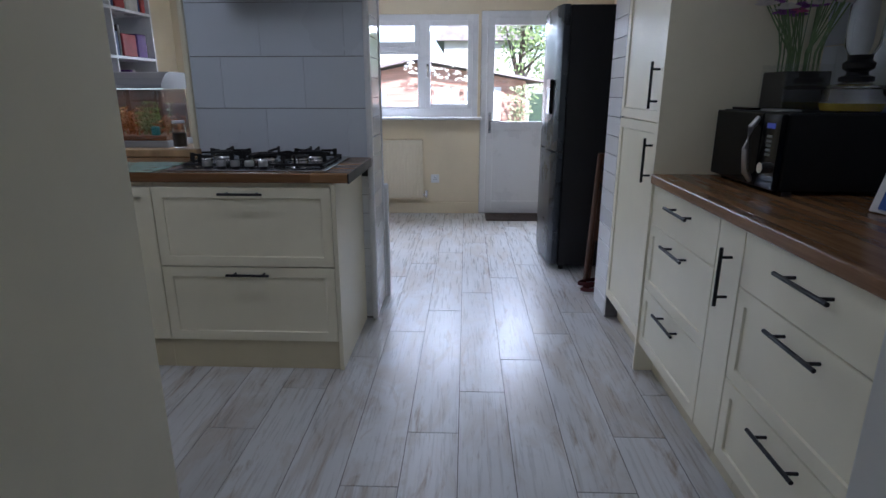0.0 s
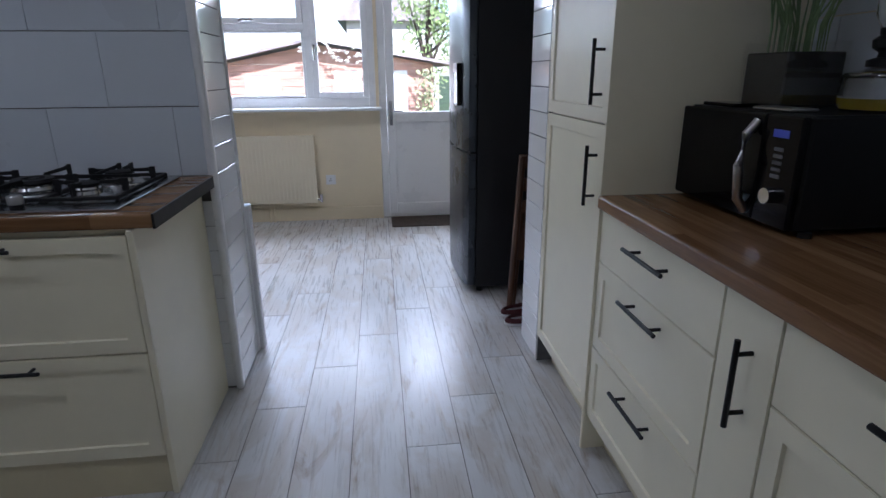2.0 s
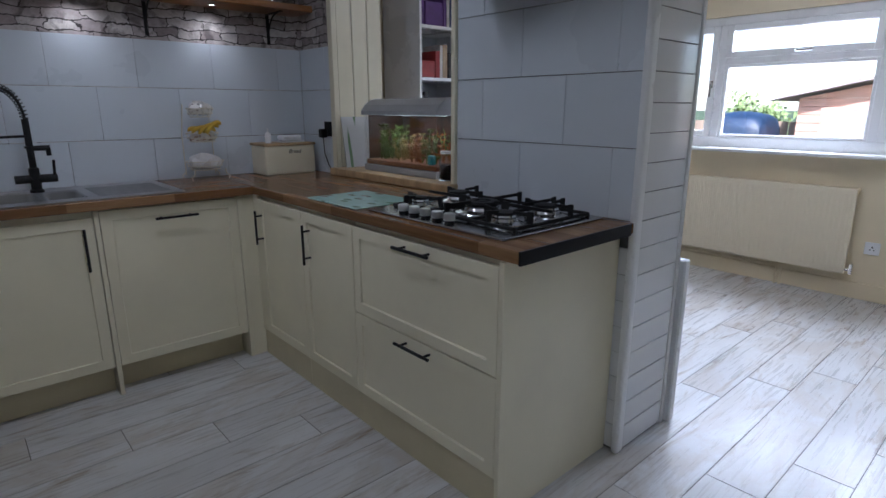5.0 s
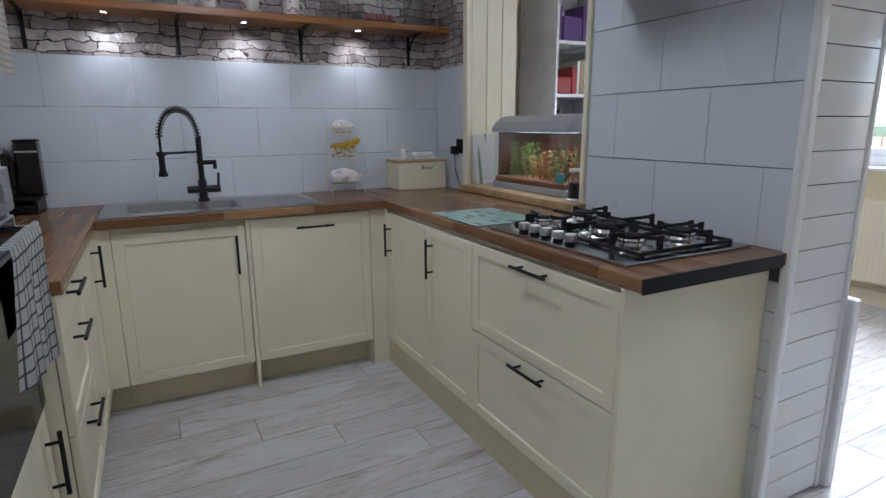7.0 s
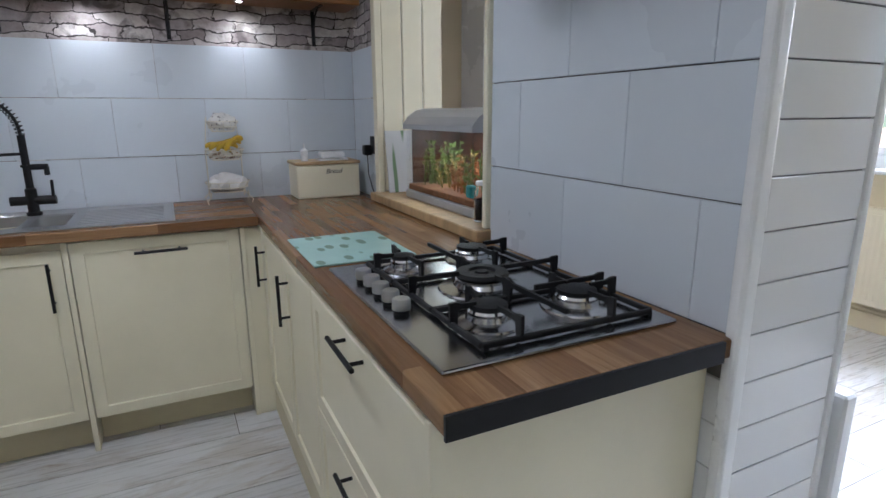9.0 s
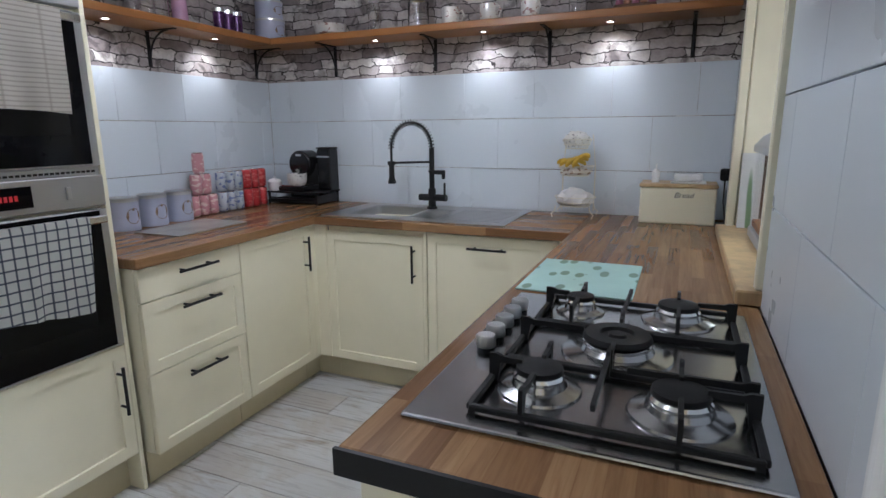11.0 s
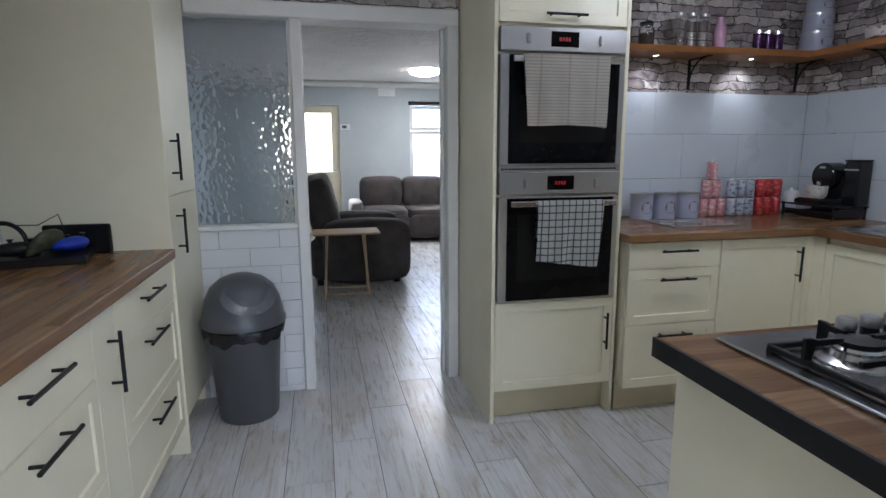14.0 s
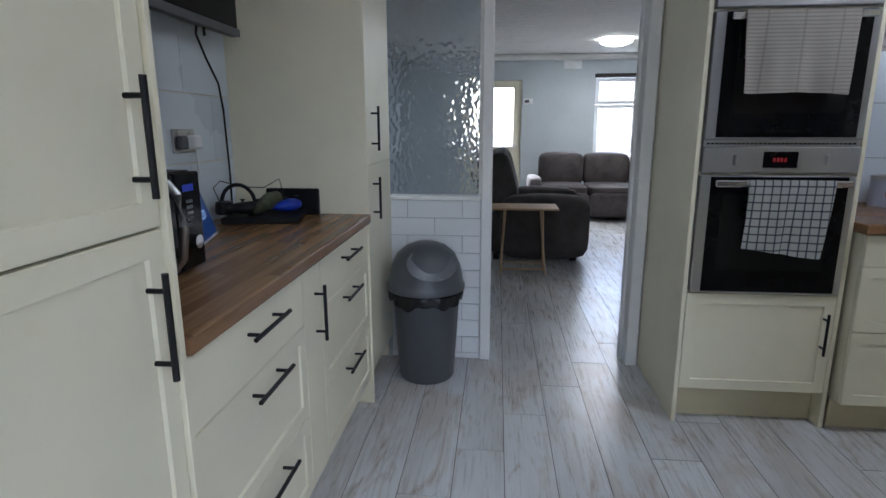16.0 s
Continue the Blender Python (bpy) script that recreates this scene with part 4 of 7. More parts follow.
part("spring", bm, BLACK, tp, "black coil spring", True)
part("spray_head", lathe(bmesh.new(), [(0, 0), (0.021, 0), (0.022, 0.012), (0.015, 0.03), (0.014, 0.10), (0.010, 0.11), (0, 0.11)], 18, (TX + 0.125, TY - 0.180, Z1 + 0.145)), BLACK, tp, "", True)
part("support_arm", rod(bmesh.new(), (TX, TY, Z1 + 0.255), (TX + 0.125, TY - 0.180, Z1 + 0.255), 0.006), BLACK, tp, "", True)
part("clip_ring", lathe(bmesh.new(), [(0.0165, 0), (0.021, 0), (0.021, 0.02), (0.0165, 0.02), (0.0165, 0)], 18, (TX + 0.125, TY - 0.180, Z1 + 0.243)), BLACK, tp)

# ---- shelf ----
SZ0, SZ1 = 1.825, 1.860
sh = thing("wall_shelf", "varnished pine corner shelf on black iron brackets", "shelf")
part("board", boxed(XW + 0.001 - 0.006, -2.375, YS - 0.003, 3.225, SZ0, SZ1, bevel=0.003), SHELFWOOD, sh)
part("board", boxed(-2.3745, -0.975, YS - 0.003, 0.825, SZ0, SZ1, bevel=0.003), SHELFWOOD, sh)
def bracket(cx, cy, dx, dy):
    bm = bmesh.new()
    base = Vector((cx, cy, 0))
    out = Vector((dx, dy, 0))
    side = Vector((abs(dy), abs(dx), 0)) * 0.009
    def plate(p, q, th):
        lo = Vector((min(p.x, q.x), min(p.y, q.y), min(p.z, q.z))) - side
        hi = Vector((max(p.x, q.x), max(p.y, q.y), max(p.z, q.z))) + side
        if abs(hi.x - lo.x) < 0.004:
            hi.x += 0.004
        if abs(hi.y - lo.y) < 0.004:
            hi.y += 0.004
        if abs(hi.z - lo.z) < 0.004:
            hi.z += 0.004
        box(bm, lo.x, hi.x, lo.y, hi.y, lo.z, hi.z)
    plate(base + Vector((0, 0, 1.655)) + out * 0.001, base + Vector((0, 0, SZ0)) + out * 0.006, 0)
    plate(base + Vector((0, 0, SZ0 - 0.006)) + out * 0.006, base + Vector((0, 0, SZ0 - 0.001)) + out * 0.19, 0)
    arc = [base + out * (0.008 + 0.13 * (1 - math.cos(a))) + Vector((0, 0, SZ0 - 0.006 - 0.14 * (1 - math.sin(a)))) for a in [k * math.pi / 16 for k in range(9)]]
    tube(bm, arc, 0.005, 6)
    return bm


for by in (1.107, 1.756, 2.386, 3.05):
    part("bracket", bracket(XW - 0.005, by, 1, 0), BLACK, sh, "black iron bracket")
for bx in (-1.746, -2.50):
    part("bracket", bracket(bx, YS - 0.005, 0, 1), BLACK, sh, "black iron bracket")
SPOTGLOW = glow("spot_lens", (1.0, 0.97, 0.9), 5.0)
for px, py in [(-2.49, sy) for sy in SPOT_Y] + [(sx, 0.71) for sx in SPOT_X]:
    s = part("downlight", lathe(bmesh.new(), [(0.022, 0), (0.024, -0.003), (0.013, -0.004), (0.013, 0)], 20, (px, py, SZ0)), CHROME, sh, "recessed chrome downlight", True)
    part("lens", lathe(bmesh.new(), [(0.0125, -0.001), (0, -0.001)], 16, (px, py, SZ0)), SPOTGLOW, s)

# ---- rear window, door and radiator ----
def pane_frame(parent, x0, x1, z0, z1, y0, y1, w, name="sash"):
    """Four bars round an opening, and its glass."""
    bm = bmesh.new()
    box(bm, x0, x0 + w, y0, y1, z0, z1, bevel=0.004)
    box(bm, x1 - w, x1, y0, y1, z0, z1, bevel=0.004)
    box(bm, x0 + w, x1 - w, y0, y1, z0, z0 + w, bevel=0.004)
    box(bm, x0 + w, x1 - w, y0, y1, z1 - w, z1, bevel=0.004)
    f = part(name, bm, UPVC, parent)
    g = part("pane", boxed(x0 + w - 0.004, x1 - w + 0.004, (y0 + y1) / 2 - 0.004, (y0 + y1) / 2 + 0.004, z0 + w - 0.004, z1 - w + 0.004), PANE, f, "clear glass pane")
    g.visible_shadow = False
    return f


wd = thing("window_1", "white plastic casement window with clear glass", "window", kind="structure")
WY = YN + 0.02
bm = bmesh.new()
WX0, WX1, WZ0, WZ1 = -1.72, 0.345, 0.985, 1.96
for q in ((WX0, WX0 + 0.06, WZ0, WZ1), (WX1 - 0.055, WX1, WZ0, WZ1), (WX0 + 0.06, WX1 - 0.055, WZ0, WZ0 + 0.085), (WX0 + 0.06, WX1 - 0.055, WZ1 - 0.06, WZ1)):
    box(bm, q[0], q[1], WY, WY + 0.07, q[2], q[3], bevel=0.004)
for mx in (-1.24, -0.205):
    box(bm, mx - 0.028, mx + 0.028, WY, WY + 0.07, WZ0 + 0.085, WZ1 - 0.06, bevel=0.003)
box(bm, -1.212, -0.233, WY, WY + 0.07, 1.615, 1.66, bevel=0.003)
part("window_frame", bm, UPVC, wd)
pane_frame(wd, -0.176, 0.289, 1.071, 1.899, WY - 0.018, WY + 0.04, 0.048)
pane_frame(wd, -1.211, -0.234, 1.661, 1.899, WY - 0.018, WY + 0.04, 0.045)
pane_frame(wd, -1.211, -0.234, 1.071, 1.614, WY + 0.01, WY + 0.05, 0.022, "bead")
pane_frame(wd, -1.659, -1.269, 1.071, 1.899, WY - 0.018, WY + 0.04, 0.048)
part("window_sill", boxed(-1.74, 0.388, YN - 0.13, YN + 0.019, 0.966, 0.992, bevel=0.006), UPVC, wd, "white plastic sill board")
for hx, hz, horiz in ((-0.72, 1.685, True), (-0.155, 1.47, False), (-1.29, 1.47, False)):
    bm = bmesh.new()
    if horiz:
        box(bm, hx - 0.02, hx + 0.02, WY - 0.026, WY - 0.018, hz - 0.012, hz + 0.012, bevel=0.002)
        box(bm, hx - 0.01, hx + 0.10, WY - 0.05, WY - 0.036, hz - 0.008, hz + 0.008, bevel=0.004)
        box(bm, hx - 0.008, hx + 0.008, WY - 0.04, WY - 0.02, hz - 0.008, hz + 0.008)
    else:
        box(bm, hx - 0.012, hx + 0.012, WY - 0.026, WY - 0.018, hz - 0.03, hz + 0.03, bevel=0.002)
        box(bm, hx - 0.008, hx + 0.008, WY - 0.05, WY - 0.036, hz - 0.10, hz + 0.01, bevel=0.004)
        box(bm, hx - 0.008, hx + 0.008, WY - 0.04, WY - 0.02, hz - 0.008, hz + 0.008)
    part("window_handle", bm, CHROME, wd, "chrome window handle")

dr = thing("door_1", "white plastic back door, half glazed, closed", "door", kind="structure")
bm = bmesh.new()
for q in ((0.373, 0.435, 0.0, 1.988), (1.10, 1.158, 0.0, 1.988), (0.435, 1.10, 1.93, 1.988), (0.435, 1.10, 0.0, 0.035)):
    box(bm, q[0], q[1], WY, WY + 0.07, q[2], q[3], bevel=0.004)
part("frame", bm, UPVC, dr)
bm = bmesh.new()
for q in ((0.437, 0.505, 0.037, 1.928), (1.025, 1.098, 0.037, 1.928), (0.505, 1.025, 1.858, 1.928), (0.505, 1.025, 0.855, 0.945), (0.505, 1.025, 0.037, 0.13)):
    box(bm, q[0], q[1], WY - 0.01, WY + 0.05, q[2], q[3], bevel=0.004)
lf = part("leaf", bm, UPVC, dr)
part("panel", boxed(0.503, 1.027, WY + 0.005, WY + 0.03, 0.128, 0.857), UPVC, lf)
gp = part("pane", boxed(0.503, 1.027, WY + 0.016, WY + 0.024, 0.943, 1.86), PANE, lf, "clear glass pane")
gp.visible_shadow = False
bm = boxed(0.455, 0.485, WY - 0.018, WY - 0.01, 0.83, 1.04, bevel=0.003)
rod(bm, (0.47, WY - 0.012, 0.955), (0.47, WY - 0.05, 0.955), 0.009)
rod(bm, (0.462, WY - 0.05, 0.955), (0.575, WY - 0.05, 0.952), 0.008)
part("door_handle", bm, CHROME, lf, "chrome lever handle", True)
single("door_mat", boxed(0.44, 1.10, 5.735, 6.075, 0.0008, 0.012, bevel=0.003), noisy("brown_coir", (0.075, 0.055, 0.045), 0.95, 0, 0.3, 30, 400, 0.8), "dark brown coir mat inside the back door", "mat")

RADIATOR = noisy("cream_radiator_enamel", (0.80, 0.725, 0.55), 0.35, 0, 0.03, 2.0, 180, 0.0)
rd = thing("radiator", "cream panel radiator under the window", "radiator")
bm = boxed(-1.50, -0.205, 6.015, 6.03, 0.175, 0.765, bevel=0.004)
part("panel", bm, RADIATOR, rd)
for k in range(38):
    part("rib", boxed(-1.48 + k * 0.0334, -1.462 + k * 0.0334, 6.0115, 6.016, 0.21, 0.73, bevel=0.002), RADIATOR, rd)
part("top_grille", boxed(-1.50, -0.205, 6.031, 6.085, 0.745, 0.765, bevel=0.003), WALLPAINT, rd)
part("back_panel", boxed(-1.49, -0.215, 6.066, 6.084, 0.18, 0.744), WALLPAINT, rd)
bm = rod(bmesh.new(), (-0.205, 6.03, 0.205), (-0.17, 6.03, 0.205), 0.010)
rod(bm, (-0.172, 6.03, 0.18), (-0.172, 6.03, 0.25), 0.014)
part("valve", bm, CHROME, rd, "brass and chrome valve", True)
for k, px in enumerate((-0.60, -0.635)):
    part("pipe", tube(bmesh.new(), [(px, 6.06, 0.19), (px, 6.06, 0.06), (px, 6.06, 0.0)], 0.0075), WALLPAINT, rd)
part("pipe", tube(bmesh.new(), [(-1.5, 6.065, 0.14), (-0.64, 6.065, 0.14)], 0.0075), WALLPAINT, rd)
def socket(at, turn, plate, name_label, w=0.146, h=0.086, two=True):
    t = thing("wall_socket", name_label, "socket", at, turn)
    part("plate", boxed(-w / 2, w / 2, -0.008, 0.0, -h / 2, h / 2, bevel=0.003), plate, t)
    for sx in ((-0.036, 0.036) if two else (0,)):
        bm = boxed(sx - 0.004, sx + 0.004, -0.0095, -0.007, 0.004, 0.014)
        box(bm, sx - 0.015, sx - 0.007, -0.0095, -0.007, -0.012, -0.006)
        box(bm, sx + 0.007, sx + 0.015, -0.0095, -0.007, -0.012, -0.006)
        part("pin_holes", bm, BLACKPLASTIC, t)
        part("switch", boxed(sx - 0.006, sx + 0.006, -0.012, -0.007, 0.02, 0.034, bevel=0.001), plate, t)
    return t


socket((-0.085, YN - 0.001, 0.365), 0, UPVC, "white plastic single wall socket", 0.086, 0.086, False)

# ---- things by the fridge ----
ch = thing("folding_chair", "brown wooden folding chair leaning folded by the wall", "chair")
for cx in (1.05, 1.36):
    part("leg", tube(bmesh.new(), [(cx, 3.93, 0.0), (cx, 3.76, 0.88)], 0.018, 8), DARKWOOD, ch)
    part("leg", tube(bmesh.new(), [(cx + 0.03, 3.98, 0.0), (cx + 0.03, 3.84, 0.62)], 0.016, 8), DARKWOOD, ch)
for z in (0.86, 0.74, 0.62):
    part("slat", boxed(1.04, 1.37, 3.765 + (0.86 - z) * 0.19, 3.785 + (0.86 - z) * 0.19, z - 0.045, z + 0.02, bevel=0.004), DARKWOOD, ch)
part("seat", boxed(1.06, 1.35, 3.865, 3.895, 0.30, 0.58, bevel=0.006), DARKWOOD, ch)
def shoe(at, turn):
    t = thing("slipper", "dark red slip-on shoe with white sole on the floor", "shoe", at, turn, "pair of shoes")
    bm = bmesh.new()
    n = 18
    outline = [(0.135 * math.cos(a), (0.047 - 0.008 * math.cos(a)) * math.sin(a)) for a in [2 * math.pi * k / n for k in range(n)]]
    def layer(bm, scale, z):
        return [bm.verts.new((x * scale, y * scale, z)) for x, y in outline]
    a, b = layer(bm, 1.0, 0.0005), layer(bm, 1.0, 0.022)
    for k in range(n):
        bm.faces.new((a[k], a[(k + 1) % n], b[(k + 1) % n], b[k]))
    bm.faces.new(a[::-1])
    bm.faces.new(b)
    part("sole", bm, UPVC, t, "pale rubber sole")
    bm = bmesh.new()
    rings = [layer(bm, 0.97, 0.022), layer(bm, 0.98, 0.045)]
    top = [bm.verts.new((x * 0.8 - 0.01, y * 0.75, 0.055 + 0.022 * (1 if x > 0 else 0.6))) for x, y in outline]
    rings.append(top)
    for p, q in zip(rings, rings[1:]):
        for k in range(n):
            bm.faces.new((p[k], p[(k + 1) % n], q[(k + 1) % n], q[k]))
    t.scale = (0.95, 0.95, 0.55)
    part("upper", bm, noisy("dark_red_canvas", (0.10, 0.02, 0.025), 0.8, 0, 0.2, 30, 300, 0.2), t, "dark red canvas upper", True)
    return t


shoe((1.10, 3.74, 0), 10)
shoe((1.10, 3.86, 0), 14)

# ---- bin ----
bn = thing("pedal_bin", "dark grey plastic swing-top bin with black liner", "bin", (0.81, 0.862, 0), 20)
part("body", lathe(bmesh.new(), [(0, 0.002), (0.135, 0.002), (0.142, 0.012), (0.172, 0.455), (0.176, 0.46), (0.176, 0.475), (0.168, 0.475)], 40), DARKGREY, bn, "", True)
bm = bmesh.new()
n = 60
rings = []
for j, (r, z) in enumerate(((0.176, 0.485), (0.190, 0.47), (0.186, 0.44), (0.181, 0.415), (0.1775, 0.42))):
    rings.append([bm.verts.new(((r + (0.006 * math.sin(7 * a + j) + 0.004 * math.sin(17 * a + 2 * j)) * (j > 0)) * math.cos(a), (r + (0.006 * math.sin(7 * a + j) + 0.004 * math.sin(17 * a + 2 * j)) * (j > 0)) * math.sin(a), z + (0.012 * math.sin(5 * a + 1) + 0.007 * math.sin(13 * a)) * (j > 1))) for a in [2 * math.pi * k / n for k in range(n)]])
for a, b in zip(rings, rings[1:]):
    for k in range(n):
        bm.faces.new((a[k], a[(k + 1) % n], b[(k + 1) % n], b[k]))
part("bin_liner", bm, noisy("black_bag", (0.008, 0.008, 0.009), 0.25, 0, 0.1, 20, 90, 0.4), bn, "crumpled black bin bag rim", True)
lid = part("lid", lathe(bmesh.new(), [(0.178, 0.478), (0.197, 0.480), (0.199, 0.500), (0.192, 0.512), (0.188, 0.53), (0.175, 0.60), (0.147, 0.66), (0.10, 0.70), (0.05, 0.718), (0, 0.722)], 48), DARKGREY, bn, "domed lid", True)
bm = bmesh.new()
rows = []
for j in range(9):
    row = []
    for k in range(32):
        a = 2 * math.pi * k / 32
        r = 0.125 * j / 8
        u, v = r * math.cos(a), r * 0.78 * math.sin(a)
        base = Vector((0, 0.135, 0.635))
        nn = Vector((0, 0.74, 0.67))
        up = Vector((0, -0.67, 0.74))
        p = base + Vector((-1, 0, 0)) * u + up * v
        push = 0.006 - 0.42 * (u * u + v * v) * 1.9
        row.append(bm.verts.new(p + nn * push))
    rows.append(row)
for a, b in zip(rows[1:], rows[2:]):
    for k in range(32):
        bm.faces.new((a[k], a[(k + 1) % 32], b[(k + 1) % 32], b[k]))
bm.faces.new(rows[1])
for v in rows[0]:
    bm.verts.remove(v)
part("swing_flap", bm, noisy("light_grey_flap", (0.115, 0.122, 0.135), 0.26, 0, 0.06, 6, 200, 0.05), lid, "oval swing flap", True)

# ---- east worktop things ----
mw = thing("microwave", "black microwave oven with a curved steel handle", "microwave")
MX, MY0, MY1, MZ = 1.262, 2.190, 2.668, ZT
part("case", boxed(MX, 1.605, MY0, MY1, MZ + 0.012, MZ + 0.265, bevel=0.006), BLACKPLASTIC, mw)
part("door", boxed(MX - 0.022, MX - 0.001, MY0 + 0.120, MY1, MZ + 0.014, MZ + 0.262, bevel=0.004), BLACKGLASS, mw, "black glass door")
cp = part("control_panel", boxed(MX - 0.022, MX - 0.001, MY0, MY0 + 0.117, MZ + 0.014, MZ + 0.262, bevel=0.004), BLACKGLASS, mw)
part("display", boxed(MX - 0.0235, MX - 0.0215, MY0 + 0.035, MY0 + 0.085, MZ + 0.215, MZ + 0.232), glow("blue_display", (0.03, 0.06, 0.5), 0.015), cp, "faint blue display")
for k in range(5):
    part("button", boxed(MX - 0.0245, MX - 0.021, MY0 + 0.045, MY0 + 0.075, MZ + 0.125 + k * 0.015, MZ + 0.133 + k * 0.015, bevel=0.001), DARKGREY, cp)
part("dial", rod(bmesh.new(), (MX - 0.021, MY0 + 0.06, MZ + 0.085), (MX - 0.042, MY0 + 0.06, MZ + 0.085), 0.018, 24), CHROME, cp, "silver dial", True)
part("handle", tube(bmesh.new(), [(MX - 0.02, MY0 + 0.147, MZ + 0.03), (MX - 0.045, MY0 + 0.147, MZ + 0.06), (MX - 0.055, MY0 + 0.147, MZ + 0.14), (MX - 0.045, MY0 + 0.147, MZ + 0.215), (MX - 0.02, MY0 + 0.147, MZ + 0.245)], 0.011, 10), STEEL, mw, "curved steel handle", True)
for fx, fy in ((1.29, 2.19), (1.29, 2.64), (1.58, 2.19), (1.58, 2.64)):
    part("foot", rod(bmesh.new(), (fx, fy, MZ + 0.0005), (fx, fy, MZ + 0.013), 0.015), BLACKPLASTIC, mw)
MT = MZ + 0.2655
single("phone", boxed(1.285, 1.36, 2.50, 2.65, MT, MT + 0.009, bevel=0.003), BLACKGLASS, "black phone lying on the microwave", "phone")
single("phone", boxed(1.285, 1.355, 2.29, 2.43, MT, MT + 0.008, bevel=0.003), STEEL, "silver phone lying on the microwave", "phone")
vs = thing("flower_vase", "square glass vase of pink and white flowers", "vase", (1.43, 2.50, MT))
bm = boxed(-0.085, 0.085, -0.085, 0.085, 0.0, 0.16)
bm.faces.ensure_lookup_table()
top = max(bm.faces, key=lambda f: f.calc_center_median().z)
bmesh.ops.delete(bm, geom=[top], context="FACES")
bmesh.ops.solidify(bm, geom=list(bm.faces), thickness=0.004)
part("glass", bm, PANE, vs, "clear square vase glass")
part("gravel", boxed(-0.079, 0.079, -0.079, 0.079, 0.004, 0.135, bevel=0.004), noisy("dark_gravel", (0.02, 0.018, 0.016), 0.7, 0, 0.4, 60, 150, 0.8), vs, "dark pebble filling")
rnd = random.Random(4)
STEMG = noisy("green_stem", (0.20, 0.30, 0.13), 0.5, 0, 0.2, 30, 200, 0.1)
PETALS = [noisy("pink_petal", (0.75, 0.16, 0.42), 0.6, 0, 0.15, 40, 200, 0.1), noisy("white_petal", (0.80, 0.76, 0.72), 0.6, 0, 0.05, 40, 200, 0.1), noisy("purple_petal", (0.32, 0.10, 0.45), 0.6, 0, 0.15, 40, 200, 0.1)]
for k in range(36):
    a, r = rnd.uniform(0, 6.28), rnd.uniform(0.02, 0.065)
    x0, y0 = r * math.cos(a), r * math.sin(a)
    r2 = rnd.uniform(0.03, 0.15)
    x1, y1, z1 = r2 * math.cos(a + 0.3), r2 * math.sin(a + 0.3), rnd.uniform(0.33, 0.46)
    x1 = min(x1, 0.12)
    y1 = min(y1, 0.14)
    st = part("stem", tube(bmesh.new(), [(x0, y0, 0.09), (x0, y0, 0.2), (x1, y1, z1)], 0.0026, 5), STEMG, vs)
    bm = bmesh.new()
    for ring, (cnt, rad, lift) in enumerate(((11, 0.042, 0.0), (8, 0.028, 0.012), (6, 0.014, 0.02))):
        for q in range(cnt):
            b = 2 * math.pi * q / cnt + ring * 0.3
            d, s = Vector((math.cos(b), math.sin(b), 0)), Vector((-math.sin(b), math.cos(b), 0))
            c = Vector((x1, y1, z1 + lift))
            p = [c, c + d * rad * 0.6 + s * rad * 0.24 + Vector((0, 0, rad * 0.3)), c + d * rad + Vector((0, 0, rad * 0.15)), c + d * rad * 0.6 - s * rad * 0.24 + Vector((0, 0, rad * 0.3))]
            bm.faces.new([bm.verts.new(v) for v in p])
    part("flower_head", bm, PETALS[k % 3], st)
dp = thing("drinks_dispenser", "clear glass domed drinks dispenser with black tap", "dispenser", (1.505, 2.285, MT))
part("bowl", lathe(bmesh.new(), [(0, 0.004), (0.085, 0.004), (0.092, 0.02), (0.092, 0.075), (0.085, 0.085), (0.035, 0.095), (0.033, 0.092), (0.082, 0.081), (0.089, 0.073), (0.089, 0.034)], 30), GLASS, dp, "clear glass bowl", True)
part("lemon_drink", lathe(bmesh.new(), [(0, 0.005), (0.086, 0.006), (0.088, 0.03), (0, 0.031)], 30), noisy("yellow_drink", (0.55, 0.42, 0.03), 0.15, 0, 0.1, 10, 100, 0), dp, "yellow liquid", True)
part("neck", lathe(bmesh.new(), [(0.034, 0.095), (0.050, 0.098), (0.050, 0.112), (0.032, 0.118), (0.030, 0.128), (0.044, 0.138), (0.046, 0.155), (0.034, 0.165), (0.036, 0.18), (0, 0.18)], 24), BLACKPLASTIC, dp, "black ribbed neck", True)
part("upper_bottle", lathe(bmesh.new(), [(0.036, 0.18), (0.05, 0.21), (0.052, 0.33), (0.02, 0.38), (0, 0.38)], 24), GLASS, dp, "upturned clear bottle", True)
part("tap", rod(bmesh.new(), (0.085, -0.03, 0.06), (0.085, -0.09, 0.06), 0.012), BLACKPLASTIC, dp)

tb = thing("tablet", "tablet on a silver stand showing a blue clock screen", "tablet", (1.415, 1.83, ZT), -74)
def tilted(bm, deg):
    bmesh.ops.rotate(bm, verts=bm.verts, cent=(0, 0, 0.004), matrix=Matrix.Rotation(radians(deg), 3, "X"))
    return bm


part("case", tilted(boxed(-0.115, 0.105, 0.0, 0.009, 0.004, 0.172, bevel=0.003), -18), UPVC, tb, "white bezel")
part("screen", tilted(boxed(-0.09, 0.098, -0.0012, 0.0002, 0.014, 0.162), -18), glow("blue_screen", (0.012, 0.05, 0.20), 0.04), tb, "blue glowing screen")
cv = bpy.data.curves.new("clock_digits", "FONT")
cv.body, cv.size, cv.extrude, cv.align_x = "11:37", 0.04, 0.0003, "CENTER"
txt = new("clock_digits_source", cv)
dg = bpy.context.evaluated_depsgraph_get()
tm = bpy.data.meshes.new_from_object(txt.evaluated_get(dg))
bpy.data.objects.remove(txt)
bm = bmesh.new()
bm.from_mesh(tm)
